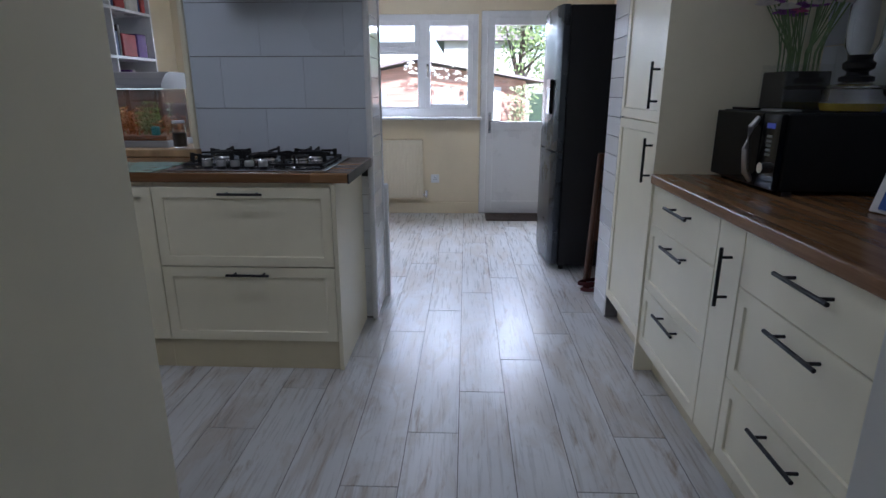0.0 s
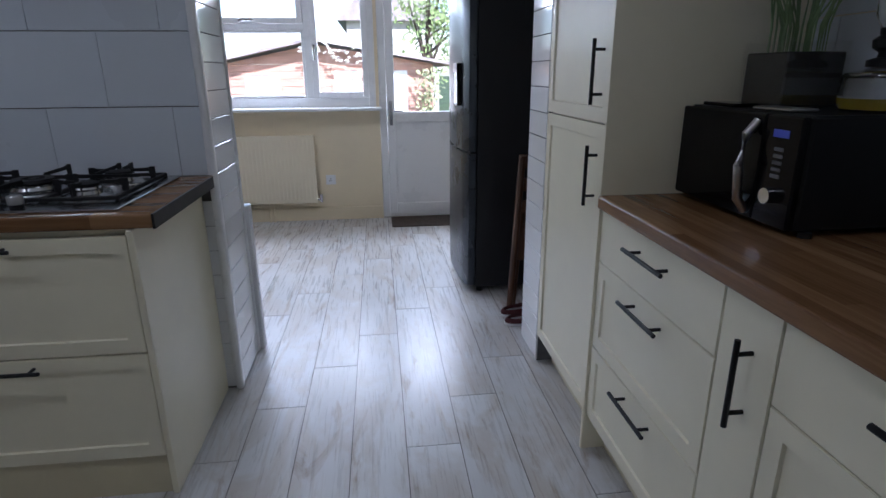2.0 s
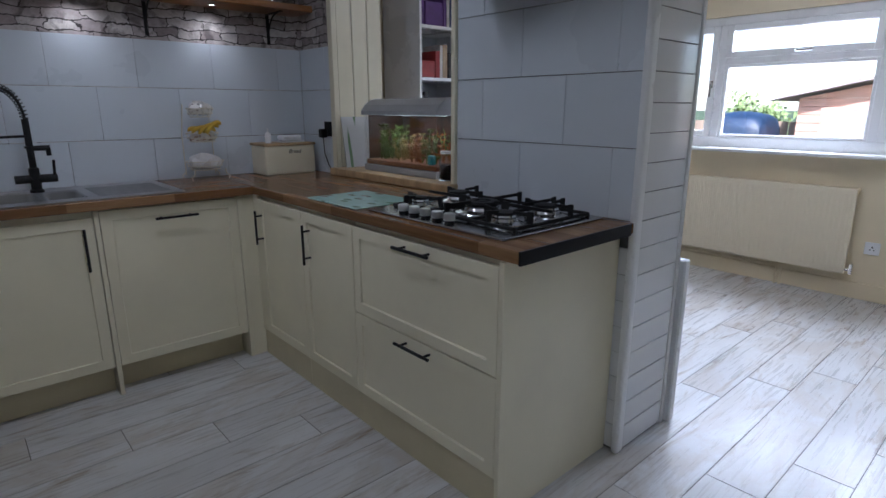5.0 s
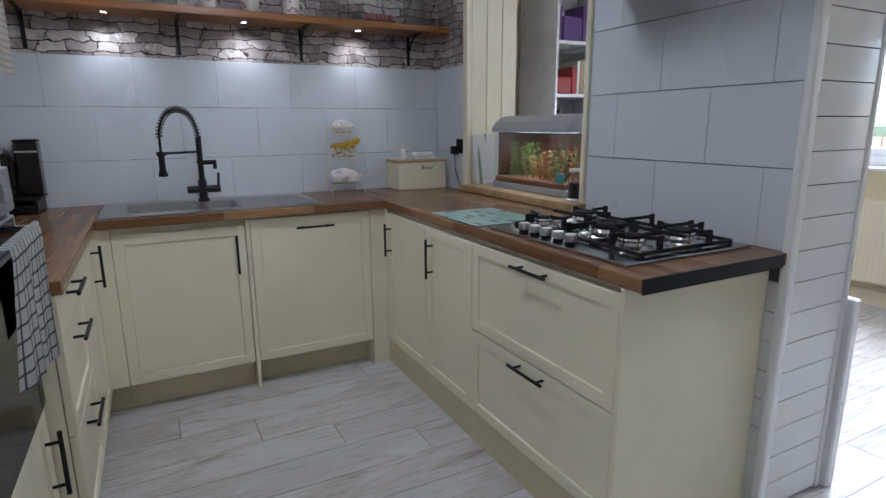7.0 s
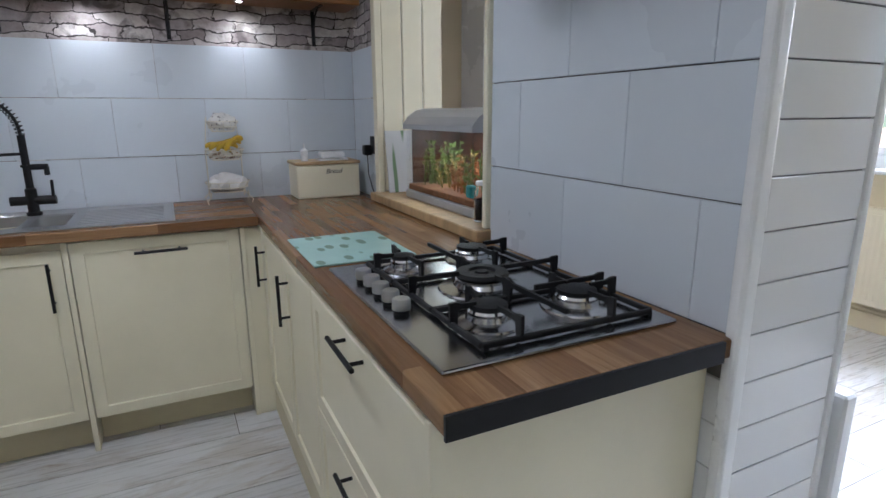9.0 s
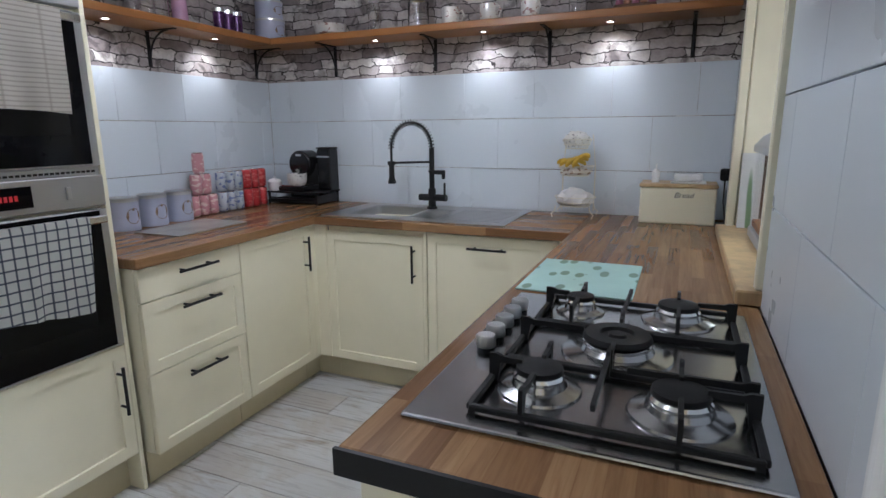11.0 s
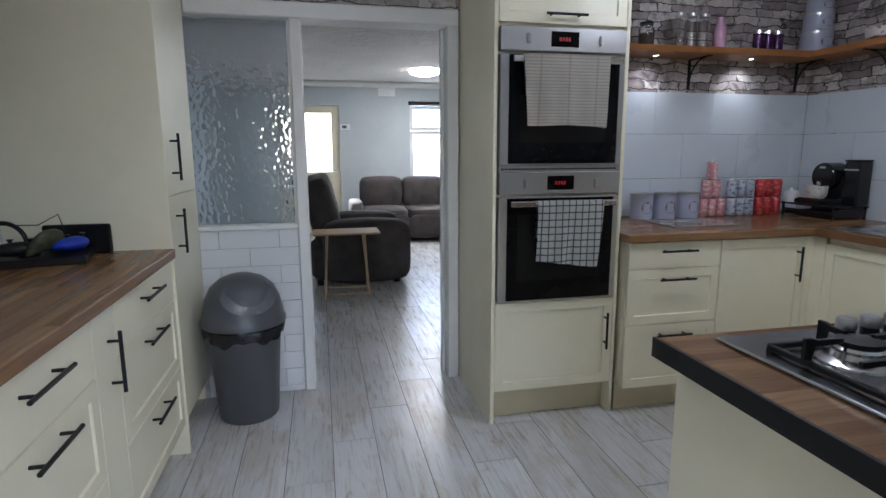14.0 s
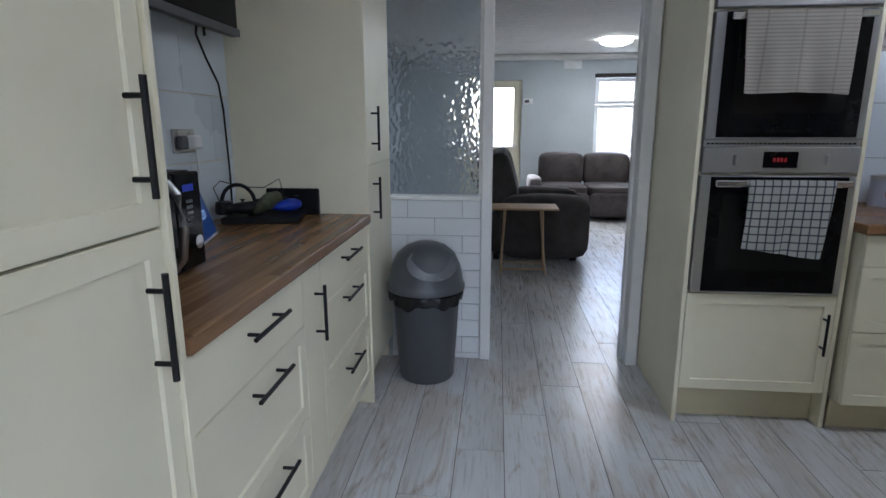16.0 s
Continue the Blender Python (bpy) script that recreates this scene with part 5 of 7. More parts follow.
bmesh.ops.rotate(bm, verts=bm.verts, cent=(0, 0, 0), matrix=Matrix.Rotation(radians(90), 3, "X"))
bmesh.ops.translate(bm, verts=bm.verts, vec=(0.004, -0.0018, 0.075))
part("clock_digits", tilted(bm, -18), glow("pale_digits", (0.5, 0.7, 1.0), 0.12), tb, "pale clock digits 11:37")
part("stand", boxed(-0.05, 0.05, 0.02, 0.085, 0.0005, 0.012, bevel=0.003), STEEL, tb)

dk = thing("charging_dock", "black charging tray on the worktop", "tray", (1.405, 1.40, ZT), 12)
part("base", boxed(-0.15, 0.15, -0.115, 0.115, 0.0005, 0.028, bevel=0.005), BLACKPLASTIC, dk)
part("lip", boxed(-0.15, 0.15, -0.13, -0.116, 0.0005, 0.04, bevel=0.004), BLACKPLASTIC, dk)
single("router", boxed(1.225, 1.46, 1.238, 1.262, ZT + 0.0005, ZT + 0.115, bevel=0.006), BLACKPLASTIC, "black flat box standing behind the dock", "router")
def gamepad(at, turn, material, label):
    t = thing("game_controller", label, "controller", at, turn)
    bm = bmesh.new()
    bmesh.ops.create_uvsphere(bm, u_segments=20, v_segments=12, radius=1.0)
    for v in bm.verts:
        x, y, z = v.co
        v.co = (x * 0.078, y * (0.040 + 0.012 * abs(x)) - 0.045 * abs(x) ** 3, 0.030 + z * 0.026)
    part("shell", bm, material, t, "", True)
    for sx, sy in ((-0.035, 0.012), (0.018, -0.012)):
        part("stick", lathe(bmesh.new(), [(0.006, 0.0), (0.006, 0.01), (0.011, 0.012), (0.011, 0.015), (0, 0.014)], 14, (sx, sy, 0.050)), BLACKPLASTIC, t, "", True)
    return t


camo = noisy("camouflage_plastic", (0.08, 0.09, 0.045), 0.4, 0, 0.5, 45, 200, 0.05)
gamepad((1.345, 1.43, ZT + 0.068), 70, camo, "camouflage game controller standing on the dock").rotation_euler = (radians(62), 0, radians(70))
gamepad((1.315, 1.36, ZT + 0.028), 80, noisy("blue_plastic", (0.01, 0.04, 0.42), 0.35, 0, 0.1, 20, 200, 0.05), "bright blue game controller on the dock")
gamepad((1.45, 1.46, ZT + 0.028), 40, BLACKPLASTIC, "black game controller on the dock")
hs = thing("headset", "black headset lying on the dock", "headset", (1.50, 1.42, ZT + 0.028))
part("band", tube(bmesh.new(), [(0.07 * math.cos(a), 0.02, 0.045 + 0.075 * math.sin(a)) for a in [k * math.pi / 14 for k in range(15)]], 0.008, 8), BLACKPLASTIC, hs, "", True)
for sx in (-0.07, 0.06):
    part("ear_cup", lathe(bmesh.new(), [(0, 0), (0.034, 0), (0.038, 0.012), (0.034, 0.05), (0, 0.055)], 20, (sx, 0.02, 0.0005)), BLACKPLASTIC, hs, "", True)
single("cable", tube(bmesh.new(), [(1.55, 1.47, ZT + 0.05), (1.57, 1.50, ZT + 0.14), (1.56, 1.46, ZT + 0.165), (1.50, 1.40, ZT + 0.135), (1.42, 1.37, ZT + 0.13), (1.36, 1.35, ZT + 0.165), (1.34, 1.36, ZT + 0.10)], 0.0022, 6), BLACKPLASTIC, "thin black charging cable looped over the dock", "cable", smooth=True)
so = socket((XE - 0.001, 1.60, 1.235), -90, STEEL, "brushed steel double socket with a white plug")
part("plug", boxed(0.005, 0.06, -0.045, -0.009, -0.03, 0.02, bevel=0.006), UPVC, so, "white plug")
part("plug", boxed(-0.06, -0.008, -0.03, -0.009, -0.03, 0.018, bevel=0.006), DARKGREY, so, "grey adapter")
part("lead", tube(bmesh.new(), [(0.032, -0.03, -0.03), (0.03, -0.034, -0.12), (0.0, -0.03, -0.22), (-0.12, -0.03, -0.32)], 0.003, 6), UPVC, so, "white lead", True)
tv = thing("television", "black wall-mounted television above the worktop", "television")
TVY0, TVY1, TVZ = 1.30, 1.99, 1.640
part("screen", boxed(1.505, 1.512, TVY0 + 0.02, TVY1 - 0.02, TVZ + 0.03, TVZ + 0.415), BLACKGLASS, tv, "dark screen")
part("bezel", boxed(1.5122, 1.545, TVY0, TVY1, TVZ, TVZ + 0.44, bevel=0.006), BLACKPLASTIC, tv)
part("lower_trim", boxed(1.503, 1.5118, TVY0, TVY1, TVZ, TVZ + 0.029, bevel=0.002), DARKGREY, tv)
part("back", boxed(1.5455, 1.585, TVY0 + 0.12, TVY1 - 0.12, TVZ + 0.05, TVZ + 0.35, bevel=0.01), BLACKPLASTIC, tv)
part("wall_mount", boxed(1.5855, XE - 0.001, TVY0 + 0.25, TVY1 - 0.25, TVZ + 0.10, TVZ + 0.30), BLACK, tv)
part("foot_bracket", rod(bmesh.new(), (1.535, 1.53, TVZ - 0.028), (1.53, 1.54, TVZ + 0.01), 0.005), BLACKPLASTIC, tv)
single("cable", tube(bmesh.new(), [(1.565, 1.50, 1.72), (1.60, 1.47, 1.63), (1.605, 1.40, 1.55), (1.608, 1.31, 1.46), (1.608, 1.285, 1.35), (1.605, 1.28, 1.1), (1.605, 1.285, 0.913)], 0.0045, 8), BLACKPLASTIC, "black television cable hanging down the tiles", "cable", smooth=True)

# ---- oven-side worktop things ----
LILAC = noisy("lilac_tin", (0.42, 0.44, 0.56), 0.3, 0, 0.06, 8, 100, 0.02)
def canister(at, r, h, label, emblem=True, name="storage_tin"):
    t = thing(name, label, "tin", at, 0, "printed tins")
    part("body", lathe(bmesh.new(), [(0, 0.0005), (r, 0.0005), (r * 1.02, 0.004), (r, 0.008), (r, h * 0.9)], 30), LILAC, t, "", True)
    part("lid", lathe(bmesh.new(), [(r * 1.03, h * 0.88), (r * 1.03, h * 0.985), (r * 0.98, h), (0, h)], 30), STEEL if emblem else LILAC, t, "tin lid", True)
    if emblem:
        bm = bmesh.new()
        n = 12
        c = [bm.verts.new(((r + 0.0012) * math.sin(0.55 * math.cos(2 * math.pi * k / n)), (r + 0.0012) * math.cos(0.55 * math.cos(2 * math.pi * k / n)), h * 0.45 + h * 0.24 * math.sin(2 * math.pi * k / n))) for k in range(n)]
        bm.faces.new(c)
        part("printed_emblem", bm, noisy("brown_print", (0.30, 0.20, 0.14), 0.5, 0, 0.4, 60, 200, 0), t, "brown printed motif")
    return t


for tx in (-1.385, -1.535, -1.686):
    canister((tx, 0.755, ZT), 0.062, 0.148, "lilac storage tin with a brown printed motif")
def can(at, material, label):
    t = thing("drink_can", label, "can", at, random.Random(at[0] * 50 + at[2]).uniform(0, 360), "drink cans")
    part("body", lathe(bmesh.new(), [(0, 0.001), (0.022, 0.001), (0.0285, 0.008), (0.0295, 0.012), (0.0295, 0.096), (0.025, 0.105)], 20), material, t, "", True)
    part("rim", lathe(bmesh.new(), [(0.025, 0.1045), (0.0262, 0.108), (0.0235, 0.1085), (0.022, 0.104), (0, 0.104)], 20), CHROME, t, "", True)
    return t


def can_paint(name, a, b, scale=34.0, cover=0.53):
    m = noisy(name, a, 0.3, 0.3, 0.05, 8, 100, 0)
    v = node(m, "ShaderNodeTexNoise", Scale=scale, Detail=2.0)
    wire(m, position(m, (1, 1, 1.6)), v.inputs["Vector"])
    mask = ramp(m, v.outputs["Fac"], [(cover, (0, 0, 0)), (cover + 0.05, (0.9, 0.9, 0.9))])
    old = bsdf(m).inputs["Base Color"].links[0].from_socket
    wire(m, mixed(m, "MIX", mask, old, b), bsdf(m).inputs["Base Color"])
    return m


PINKCAN, BLUECAN, REDCAN = can_paint("pink_can", (0.62, 0.30, 0.33), (0.78, 0.62, 0.58)), can_paint("silver_blue_can", (0.50, 0.53, 0.58), (0.12, 0.16, 0.36)), can_paint("red_can", (0.50, 0.035, 0.04), (0.62, 0.16, 0.14))
for row, xs in enumerate(((-1.798, -1.860, -1.922), (-1.822, -1.884), (-1.848,))):
    for x in xs:
        can((x, 0.735, ZT + 0.109 * row), PINKCAN, "pink drink can in a stack")
for row in range(2):
    for k in range(3):
        can((-1.995 - 0.0605 * k, 0.735, ZT + 0.109 * row), BLUECAN, "silver and blue drink can in a stack")
        can((-2.188 - 0.0605 * k, 0.735, ZT + 0.109 * row), REDCAN, "red drink can in a stack")
st = thing("pod_drawer", "black wire pod drawer under the coffee machine", "drawer stand", (-2.475, 0.915, ZT))
part("frame", boxed(-0.115, 0.115, -0.19, 0.19, 0.066, 0.076, bevel=0.002), BLACK, st)
part("tray", boxed(-0.105, 0.105, -0.17, 0.165, 0.008, 0.03, bevel=0.002), BLACK, st)
part("front_panel", boxed(-0.11, 0.11, 0.166, 0.176, 0.006, 0.058, bevel=0.002), noisy("black_mesh", (0.045, 0.045, 0.048), 0.4, 0.5, 0.3, 200, 300, 0.3), st)
for sx in (-0.108, 0.108):
    for sy in (-0.172, 0.172):
        part("leg", boxed(sx - 0.005, sx + 0.005, sy - 0.005, sy + 0.005, 0.0005, 0.067), BLACK, st)
    part("side_rail", boxed(sx - 0.003, sx + 0.003, -0.168, 0.168, 0.034, 0.042), BLACK, st)
def mug(at, turn, material, label, r=0.041, h=0.085, spots=True, name="mug"):
    t = thing(name, label, "mug", at, turn, "mugs")
    part("cup", lathe(bmesh.new(), [(0, 0.0005), (r * 0.75, 0.0005), (r * 0.95, h * 0.2), (r, h * 0.55), (r, h), (r - 0.004, h), (r - 0.005, h * 0.3), (0, 0.008)], 28), material, t, "", True)
    part("handle", tube(bmesh.new(), [(r - 0.004, 0, h * 0.8), (r + 0.016, 0, h * 0.82), (r + 0.026, 0, h * 0.55), (r + 0.014, 0, h * 0.25), (r - 0.004, 0, h * 0.25)], 0.005, 8), material, t, "", True)
    return t


CHINA = can_paint("spotted_china", (0.74, 0.72, 0.68), (0.08, 0.07, 0.07), 70.0, 0.60)
FLORAL = can_paint("floral_china", (0.75, 0.72, 0.68), (0.30, 0.14, 0.12), 38.0, 0.60)
mug((-2.40, 0.93, ZT + 0.115), 250, CHINA, "white cup with black spots under the coffee machine", 0.058, 0.068)
sp = thing("sugar_pot", "small white china lidded sugar pot on the stand", "pot", (-2.395, 0.765, ZT + 0.0765))
part("pot", lathe(bmesh.new(), [(0, 0.0005), (0.032, 0.0005), (0.042, 0.03), (0.040, 0.055), (0, 0.056)], 24), UPVC, sp, "", True)
part("lid", lathe(bmesh.new(), [(0.041, 0.056), (0.03, 0.068), (0.008, 0.073), (0.010, 0.082), (0, 0.086)], 24), UPVC, sp, "", True)

cm = thing("coffee_machine", "black pod coffee machine on the stand", "coffee machine", (-2.49, 0.915, ZT + 0.0765))
part("base", boxed(-0.085, 0.128, -0.10, 0.09, 0.0, 0.03, bevel=0.010, segs=2), BLACKPLASTIC, cm)
part("column", boxed(-0.085, -0.01, -0.088, 0.088, 0.0305, 0.16, bevel=0.012, segs=2), BLACKPLASTIC, cm)
bm = rod(bmesh.new(), (-0.08, 0, 0.158), (0.045, 0, 0.158), 0.080, 40)
bmesh.ops.bevel(bm, geom=[e for e in bm.edges if abs(e.verts[0].co.x - e.verts[1].co.x) < 1e-4], offset=0.012, segments=3, affect="EDGES")
head = part("head", bm, noisy("gloss_black_plastic", (0.012, 0.012, 0.013), 0.16, 0, 0.1, 6, 200, 0.0), cm, "round gloss black brewing head", True)
part("badge", boxed(0.0452, 0.0468, -0.02, 0.02, 0.205, 0.217, bevel=0.001), CHROME, head, "small silver badge")
part("spout", rod(bmesh.new(), (0.045, 0, 0.125), (0.062, 0, 0.118), 0.014, 16), CHROME, cm, "silver spout", True)
tank = part("water_tank", boxed(-0.095, 0.0, 0.097, 0.19, 0.0, 0.245, bevel=0.010, segs=2), bpy.data.materials["gloss_black_plastic"], cm, "tall black water tank")
part("tank_lid", boxed(-0.093, 0.003, 0.096, 0.192, 0.2455, 0.256, bevel=0.004), BLACKPLASTIC, tank)
part("tank_band", boxed(0.0002, 0.003, 0.10, 0.187, 0.196, 0.206, bevel=0.001), CHROME, tank, "thin silver band")
part("drip_tray", boxed(0.0, 0.125, -0.075, 0.075, 0.0302, 0.038, bevel=0.002), CHROME, cm)
def jar(at, r, h, label, lid=None, filling=None):
    t = thing("glass_jar", label, "jar", at, 0, "jars on the shelf")
    part("glass", lathe(bmesh.new(), [(0, 0.0005), (r, 0.0005), (r, h * 0.82), (r * 0.8, h * 0.9), (r * 0.8, h), (r * 0.76, h), (r * 0.76, h * 0.9), (r * 0.94, h * 0.8), (r * 0.94, 0.006), (0, 0.006)], 24), GLASS, t, "clear glass", True)
    if filling:
        part("filling", lathe(bmesh.new(), [(0, 0.007), (r * 0.92, 0.007), (r * 0.92, h * 0.6), (0, h * 0.6)], 20), filling, t, "", True)
    if lid:
        part("lid", lathe(bmesh.new(), [(0, h * 0.99), (r * 0.86, h * 0.99), (r * 0.88, h * 1.01), (r * 0.86, h * 1.09), (0, h * 1.1)], 24), lid, t, "", True)
    return t


GOLD = noisy("gold_lid", (0.55, 0.36, 0.10), 0.3, 0.9, 0.1, 10, 100, 0)
SPICE = noisy("dark_spice", (0.05, 0.03, 0.02), 0.8, 0, 0.3, 60, 200, 0.4)
PINKGLASS = noisy("pink_bottle", (0.52, 0.30, 0.42), 0.2, 0, 0.1, 8, 80, 0)
PURPLE = noisy("purple_foil", (0.09, 0.03, 0.11), 0.25, 0.4, 0.3, 30, 100, 0)
SH = SZ1
jar((-1.10, 0.72, SH), 0.036, 0.13, "small glass jar of dark spice", BLACKPLASTIC, SPICE)
jar((-1.24, 0.72, SH), 0.036, 0.13, "small glass jar of dark spice", BLACKPLASTIC, SPICE)
jar((-1.37, 0.73, SH), 0.042, 0.12, "dark filled glass jar with black lid", BLACKPLASTIC, SPICE)
for jx in (-1.57, -1.645, -1.722):
    jar((jx, 0.735, SH), 0.034, 0.17, "slim clear glass storage bottle", STEEL)
single("pink_bottle", lathe(bmesh.new(), [(0, 0.0005), (0.036, 0.0005), (0.038, 0.01), (0.034, 0.12), (0.02, 0.15), (0.02, 0.175), (0, 0.178)], 24, (-1.83, 0.735, SH)), PINKGLASS, "pale pink glass bottle on the shelf", "bottle", smooth=True)
for k, jx in enumerate((-2.10, -2.165, -2.23)):
    t = thing("purple_canister", "dark purple foil canister on the shelf", "canister", (jx, 0.72, SH), 0, "canisters")
    part("body", lathe(bmesh.new(), [(0, 0.0005), (0.030, 0.0005), (0.031, 0.1), (0, 0.1)], 20), PURPLE, t, "", True)
    part("lid", lathe(bmesh.new(), [(0.032, 0.1), (0.032, 0.118), (0, 0.12)], 20), CHROME, t, "", True)
for k, (r, h, z) in enumerate(((0.085, 0.118, 0.0), (0.078, 0.10, 0.119), (0.068, 0.085, 0.220))):
    canister((-2.475, 0.745, SH + z), r, h, "lilac cake tin with printed motif in a stack of three", True, "cake_tin")
single("serving_bowl", lathe(bmesh.new(), [(0, 0.0005), (0.06, 0.0005), (0.085, 0.015), (0.09, 0.055), (0.094, 0.062), (0.088, 0.062), (0.082, 0.02), (0, 0.012)], 30, (-2.49, 1.155, SH)), FLORAL, "white floral china bowl on the shelf", "bowl", smooth=True)
jar((-2.49, 1.443, SH), 0.032, 0.16, "slender clear glass jar", STEEL)
jar((-2.49, 1.709, SH), 0.055, 0.16, "large clear glass jar with gold lid", GOLD)
for k, (my, mm) in enumerate(((1.90, FLORAL), (2.105, FLORAL), (2.315, FLORAL))):
    mug((-2.47, my, SH), 95 - 20 * k, mm, "white china mug with red and black print", 0.045, 0.085)
jar((-2.48, 2.54, SH), 0.042, 0.13, "clear glass tumbler jar")
eg = thing("egg_tray", "small tray of purple and brown eggs", "egg tray", (-2.47, 2.80, SH))
part("tray", boxed(-0.06, 0.06, -0.09, 0.09, 0.0005, 0.018, bevel=0.004), DARKWOOD, eg)
for k in range(5):
    bm = bmesh.new()
    bmesh.ops.create_uvsphere(bm, u_segments=12, v_segments=8, radius=0.017, matrix=Matrix.Translation((0.03, -0.07 + k * 0.035, 0.032)) @ Matrix.Diagonal((1, 1, 1.25, 1)))
    part("egg", bm, noisy("brown_egg_%s" % "abcde"[k], ((0.30, 0.10, 0.16), (0.35, 0.16, 0.09))[k % 2], 0.5, 0, 0.1, 20, 100, 0), eg, "", True)
jar((-2.48, 3.04, SH), 0.06, 0.20, "wide clear glass vase")

# ---- corner by the hatch ----
bb = thing("bread_bin", "cream metal bread bin with wooden lid", "bread bin")
part("box", boxed(-2.575, -2.385, 2.875, 3.195, ZT + 0.0005, ZT + 0.165, bevel=0.008, segs=2), CREAM, bb)
part("lid", boxed(-2.580, -2.380, 2.870, 3.200, ZT + 0.166, ZT + 0.182, bevel=0.004), PINE, bb, "pale wooden lid")
cv = bpy.data.curves.new("lettering", "FONT")
cv.body, cv.size, cv.shear, cv.extrude, cv.align_x = "Bread", 0.034, 0.35, 0.0003, "CENTER"
txt = new("lettering_source", cv)
dg = bpy.context.evaluated_depsgraph_get()
tm = bpy.data.meshes.new_from_object(txt.evaluated_get(dg))
bpy.data.objects.remove(txt)
bm = bmesh.new()
bm.from_mesh(tm)
bmesh.ops.rotate(bm, verts=bm.verts, cent=(0, 0, 0), matrix=Matrix.Rotation(radians(90), 3, "X"))
bmesh.ops.rotate(bm, verts=bm.verts, cent=(0, 0, 0), matrix=Matrix.Rotation(radians(90), 3, "Z"))
bmesh.ops.translate(bm, verts=bm.verts, vec=(-2.3843, 3.06, ZT + 0.122))
part("lettering", bm, BLACKPLASTIC, bb, "black lettering")
LZ = ZT + 0.1825
sd = thing("soap_bottle", "small white pump bottle on the bread bin", "bottle", (-2.46, 2.935, LZ))
part("bottle", lathe(bmesh.new(), [(0, 0), (0.017, 0), (0.018, 0.05), (0.008, 0.062), (0, 0.062)], 18), UPVC, sd, "", True)
part("pump", rod(bmesh.new(), (0, 0, 0.062), (0, 0, 0.085), 0.004), UPVC, sd)
bt = thing("butter_dish", "white china butter dish on the bread bin", "dish", (-2.47, 3.075, LZ))
part("plate", boxed(-0.05, 0.05, -0.075, 0.075, 0, 0.008, bevel=0.003), UPVC, bt)
part("cover", boxed(-0.04, 0.04, -0.062, 0.062, 0.009, 0.042, bevel=0.012, segs=3), UPVC, bt)
ps = thing("wall_socket", "black double socket with a plugged-in adapter", "socket", (-2.29, YC - 0.001, 1.17), 0)
part("plate", boxed(-0.043, 0.043, -0.008, 0, -0.043, 0.043, bevel=0.003), BLACKPLASTIC, ps)
part("plug", boxed(-0.045, 0.0, -0.05, -0.009, -0.05, 0.0, bevel=0.006), BLACKPLASTIC, ps)
part("lead", tube(bmesh.new(), [(-0.02, -0.03, -0.05), (-0.015, -0.03, -0.14), (0.01, -0.02, -0.21), (0.05, -0.02, -0.245), (0.10, -0.03, -0.255)], 0.003, 6), BLACKPLASTIC, ps, "", True)
rk = thing("fruit_rack", "cream wire three-tier fruit rack", "rack", (-2.47, 2.565, ZT))
WIRE = noisy("cream_wire", (0.72, 0.68, 0.58), 0.4, 0.1, 0.05, 20, 100, 0)
for sx in (-0.075, 0.075):
    for sy in (-0.085, 0.085):
        part("foot", tube(bmesh.new(), [(sx, sy * 1.12, 0.004), (sx, sy * 1.2, 0.02), (sx, sy, 0.035), (sx, sy * 0.95, 0.06)], 0.0035, 6), WIRE, rk, "", True)
for sy in (-0.08, 0.08):
    part("upright", tube(bmesh.new(), [(-0.08, sy, 0.02), (-0.085, sy, 0.24), (-0.075, sy * 0.8, 0.40)], 0.0032, 6), WIRE, rk)
TIERS = ((0.055, 0.10), (0.205, 0.085), (0.335, 0.07))
for z, r in TIERS:
    bm = bmesh.new()
    for rr, zz in ((r, z + 0.045), (r * 0.9, z + 0.02), (r * 0.7, z)):
        tube(bm, [(rr * 0.85 * math.cos(a), rr * math.sin(a), zz) for a in [2 * math.pi * k / 24 for k in range(25)]], 0.0025, 5)
    for k in range(12):
        a = 2 * math.pi * k / 12
        tube(bm, [(r * 0.85 * math.cos(a), r * math.sin(a), z + 0.045), (r * 0.6 * math.cos(a), r * 0.7 * math.sin(a), z)], 0.0018, 4)
    box(bm, -r * 0.55, r * 0.55, -r * 0.68, r * 0.68, z - 0.001, z + 0.001)
    part("basket", bm, WIRE, rk, "wire basket")
BAN = noisy("ripe_banana", (0.62, 0.40, 0.03), 0.5, 0, 0.2, 20, 90, 0.05)
for k in range(4):
    lean = (-0.5, 0.1, 0.55, 0.9)[k]
    bm = bmesh.new()
    spine = [Vector((-2.43 + 0.014 * k, 2.555 + 0.022 * k - 0.02 + 0.062 * math.cos(a) * math.cos(lean), ZT + 0.243 + 0.008 * k + 0.032 * math.sin(a) + 0.03 * math.cos(a) * math.sin(lean))) for a in [math.pi * (0.05 + 0.9 * q / 10) for q in range(11)]]
    t = tube(bm, spine, 0.0118, 9)
    for v in bm.verts:
        q = min(range(11), key=lambda i: (v.co - spine[i]).length)
        v.co = spine[q] + (v.co - spine[q]) * (0.35 if q in (0, 10) else 0.8 if q in (1, 9) else 1.0)
    single("banana", t, BAN, "ripe yellow banana in the fruit rack", "fruit", group="bananas", smooth=True)
rnd = random.Random(9)
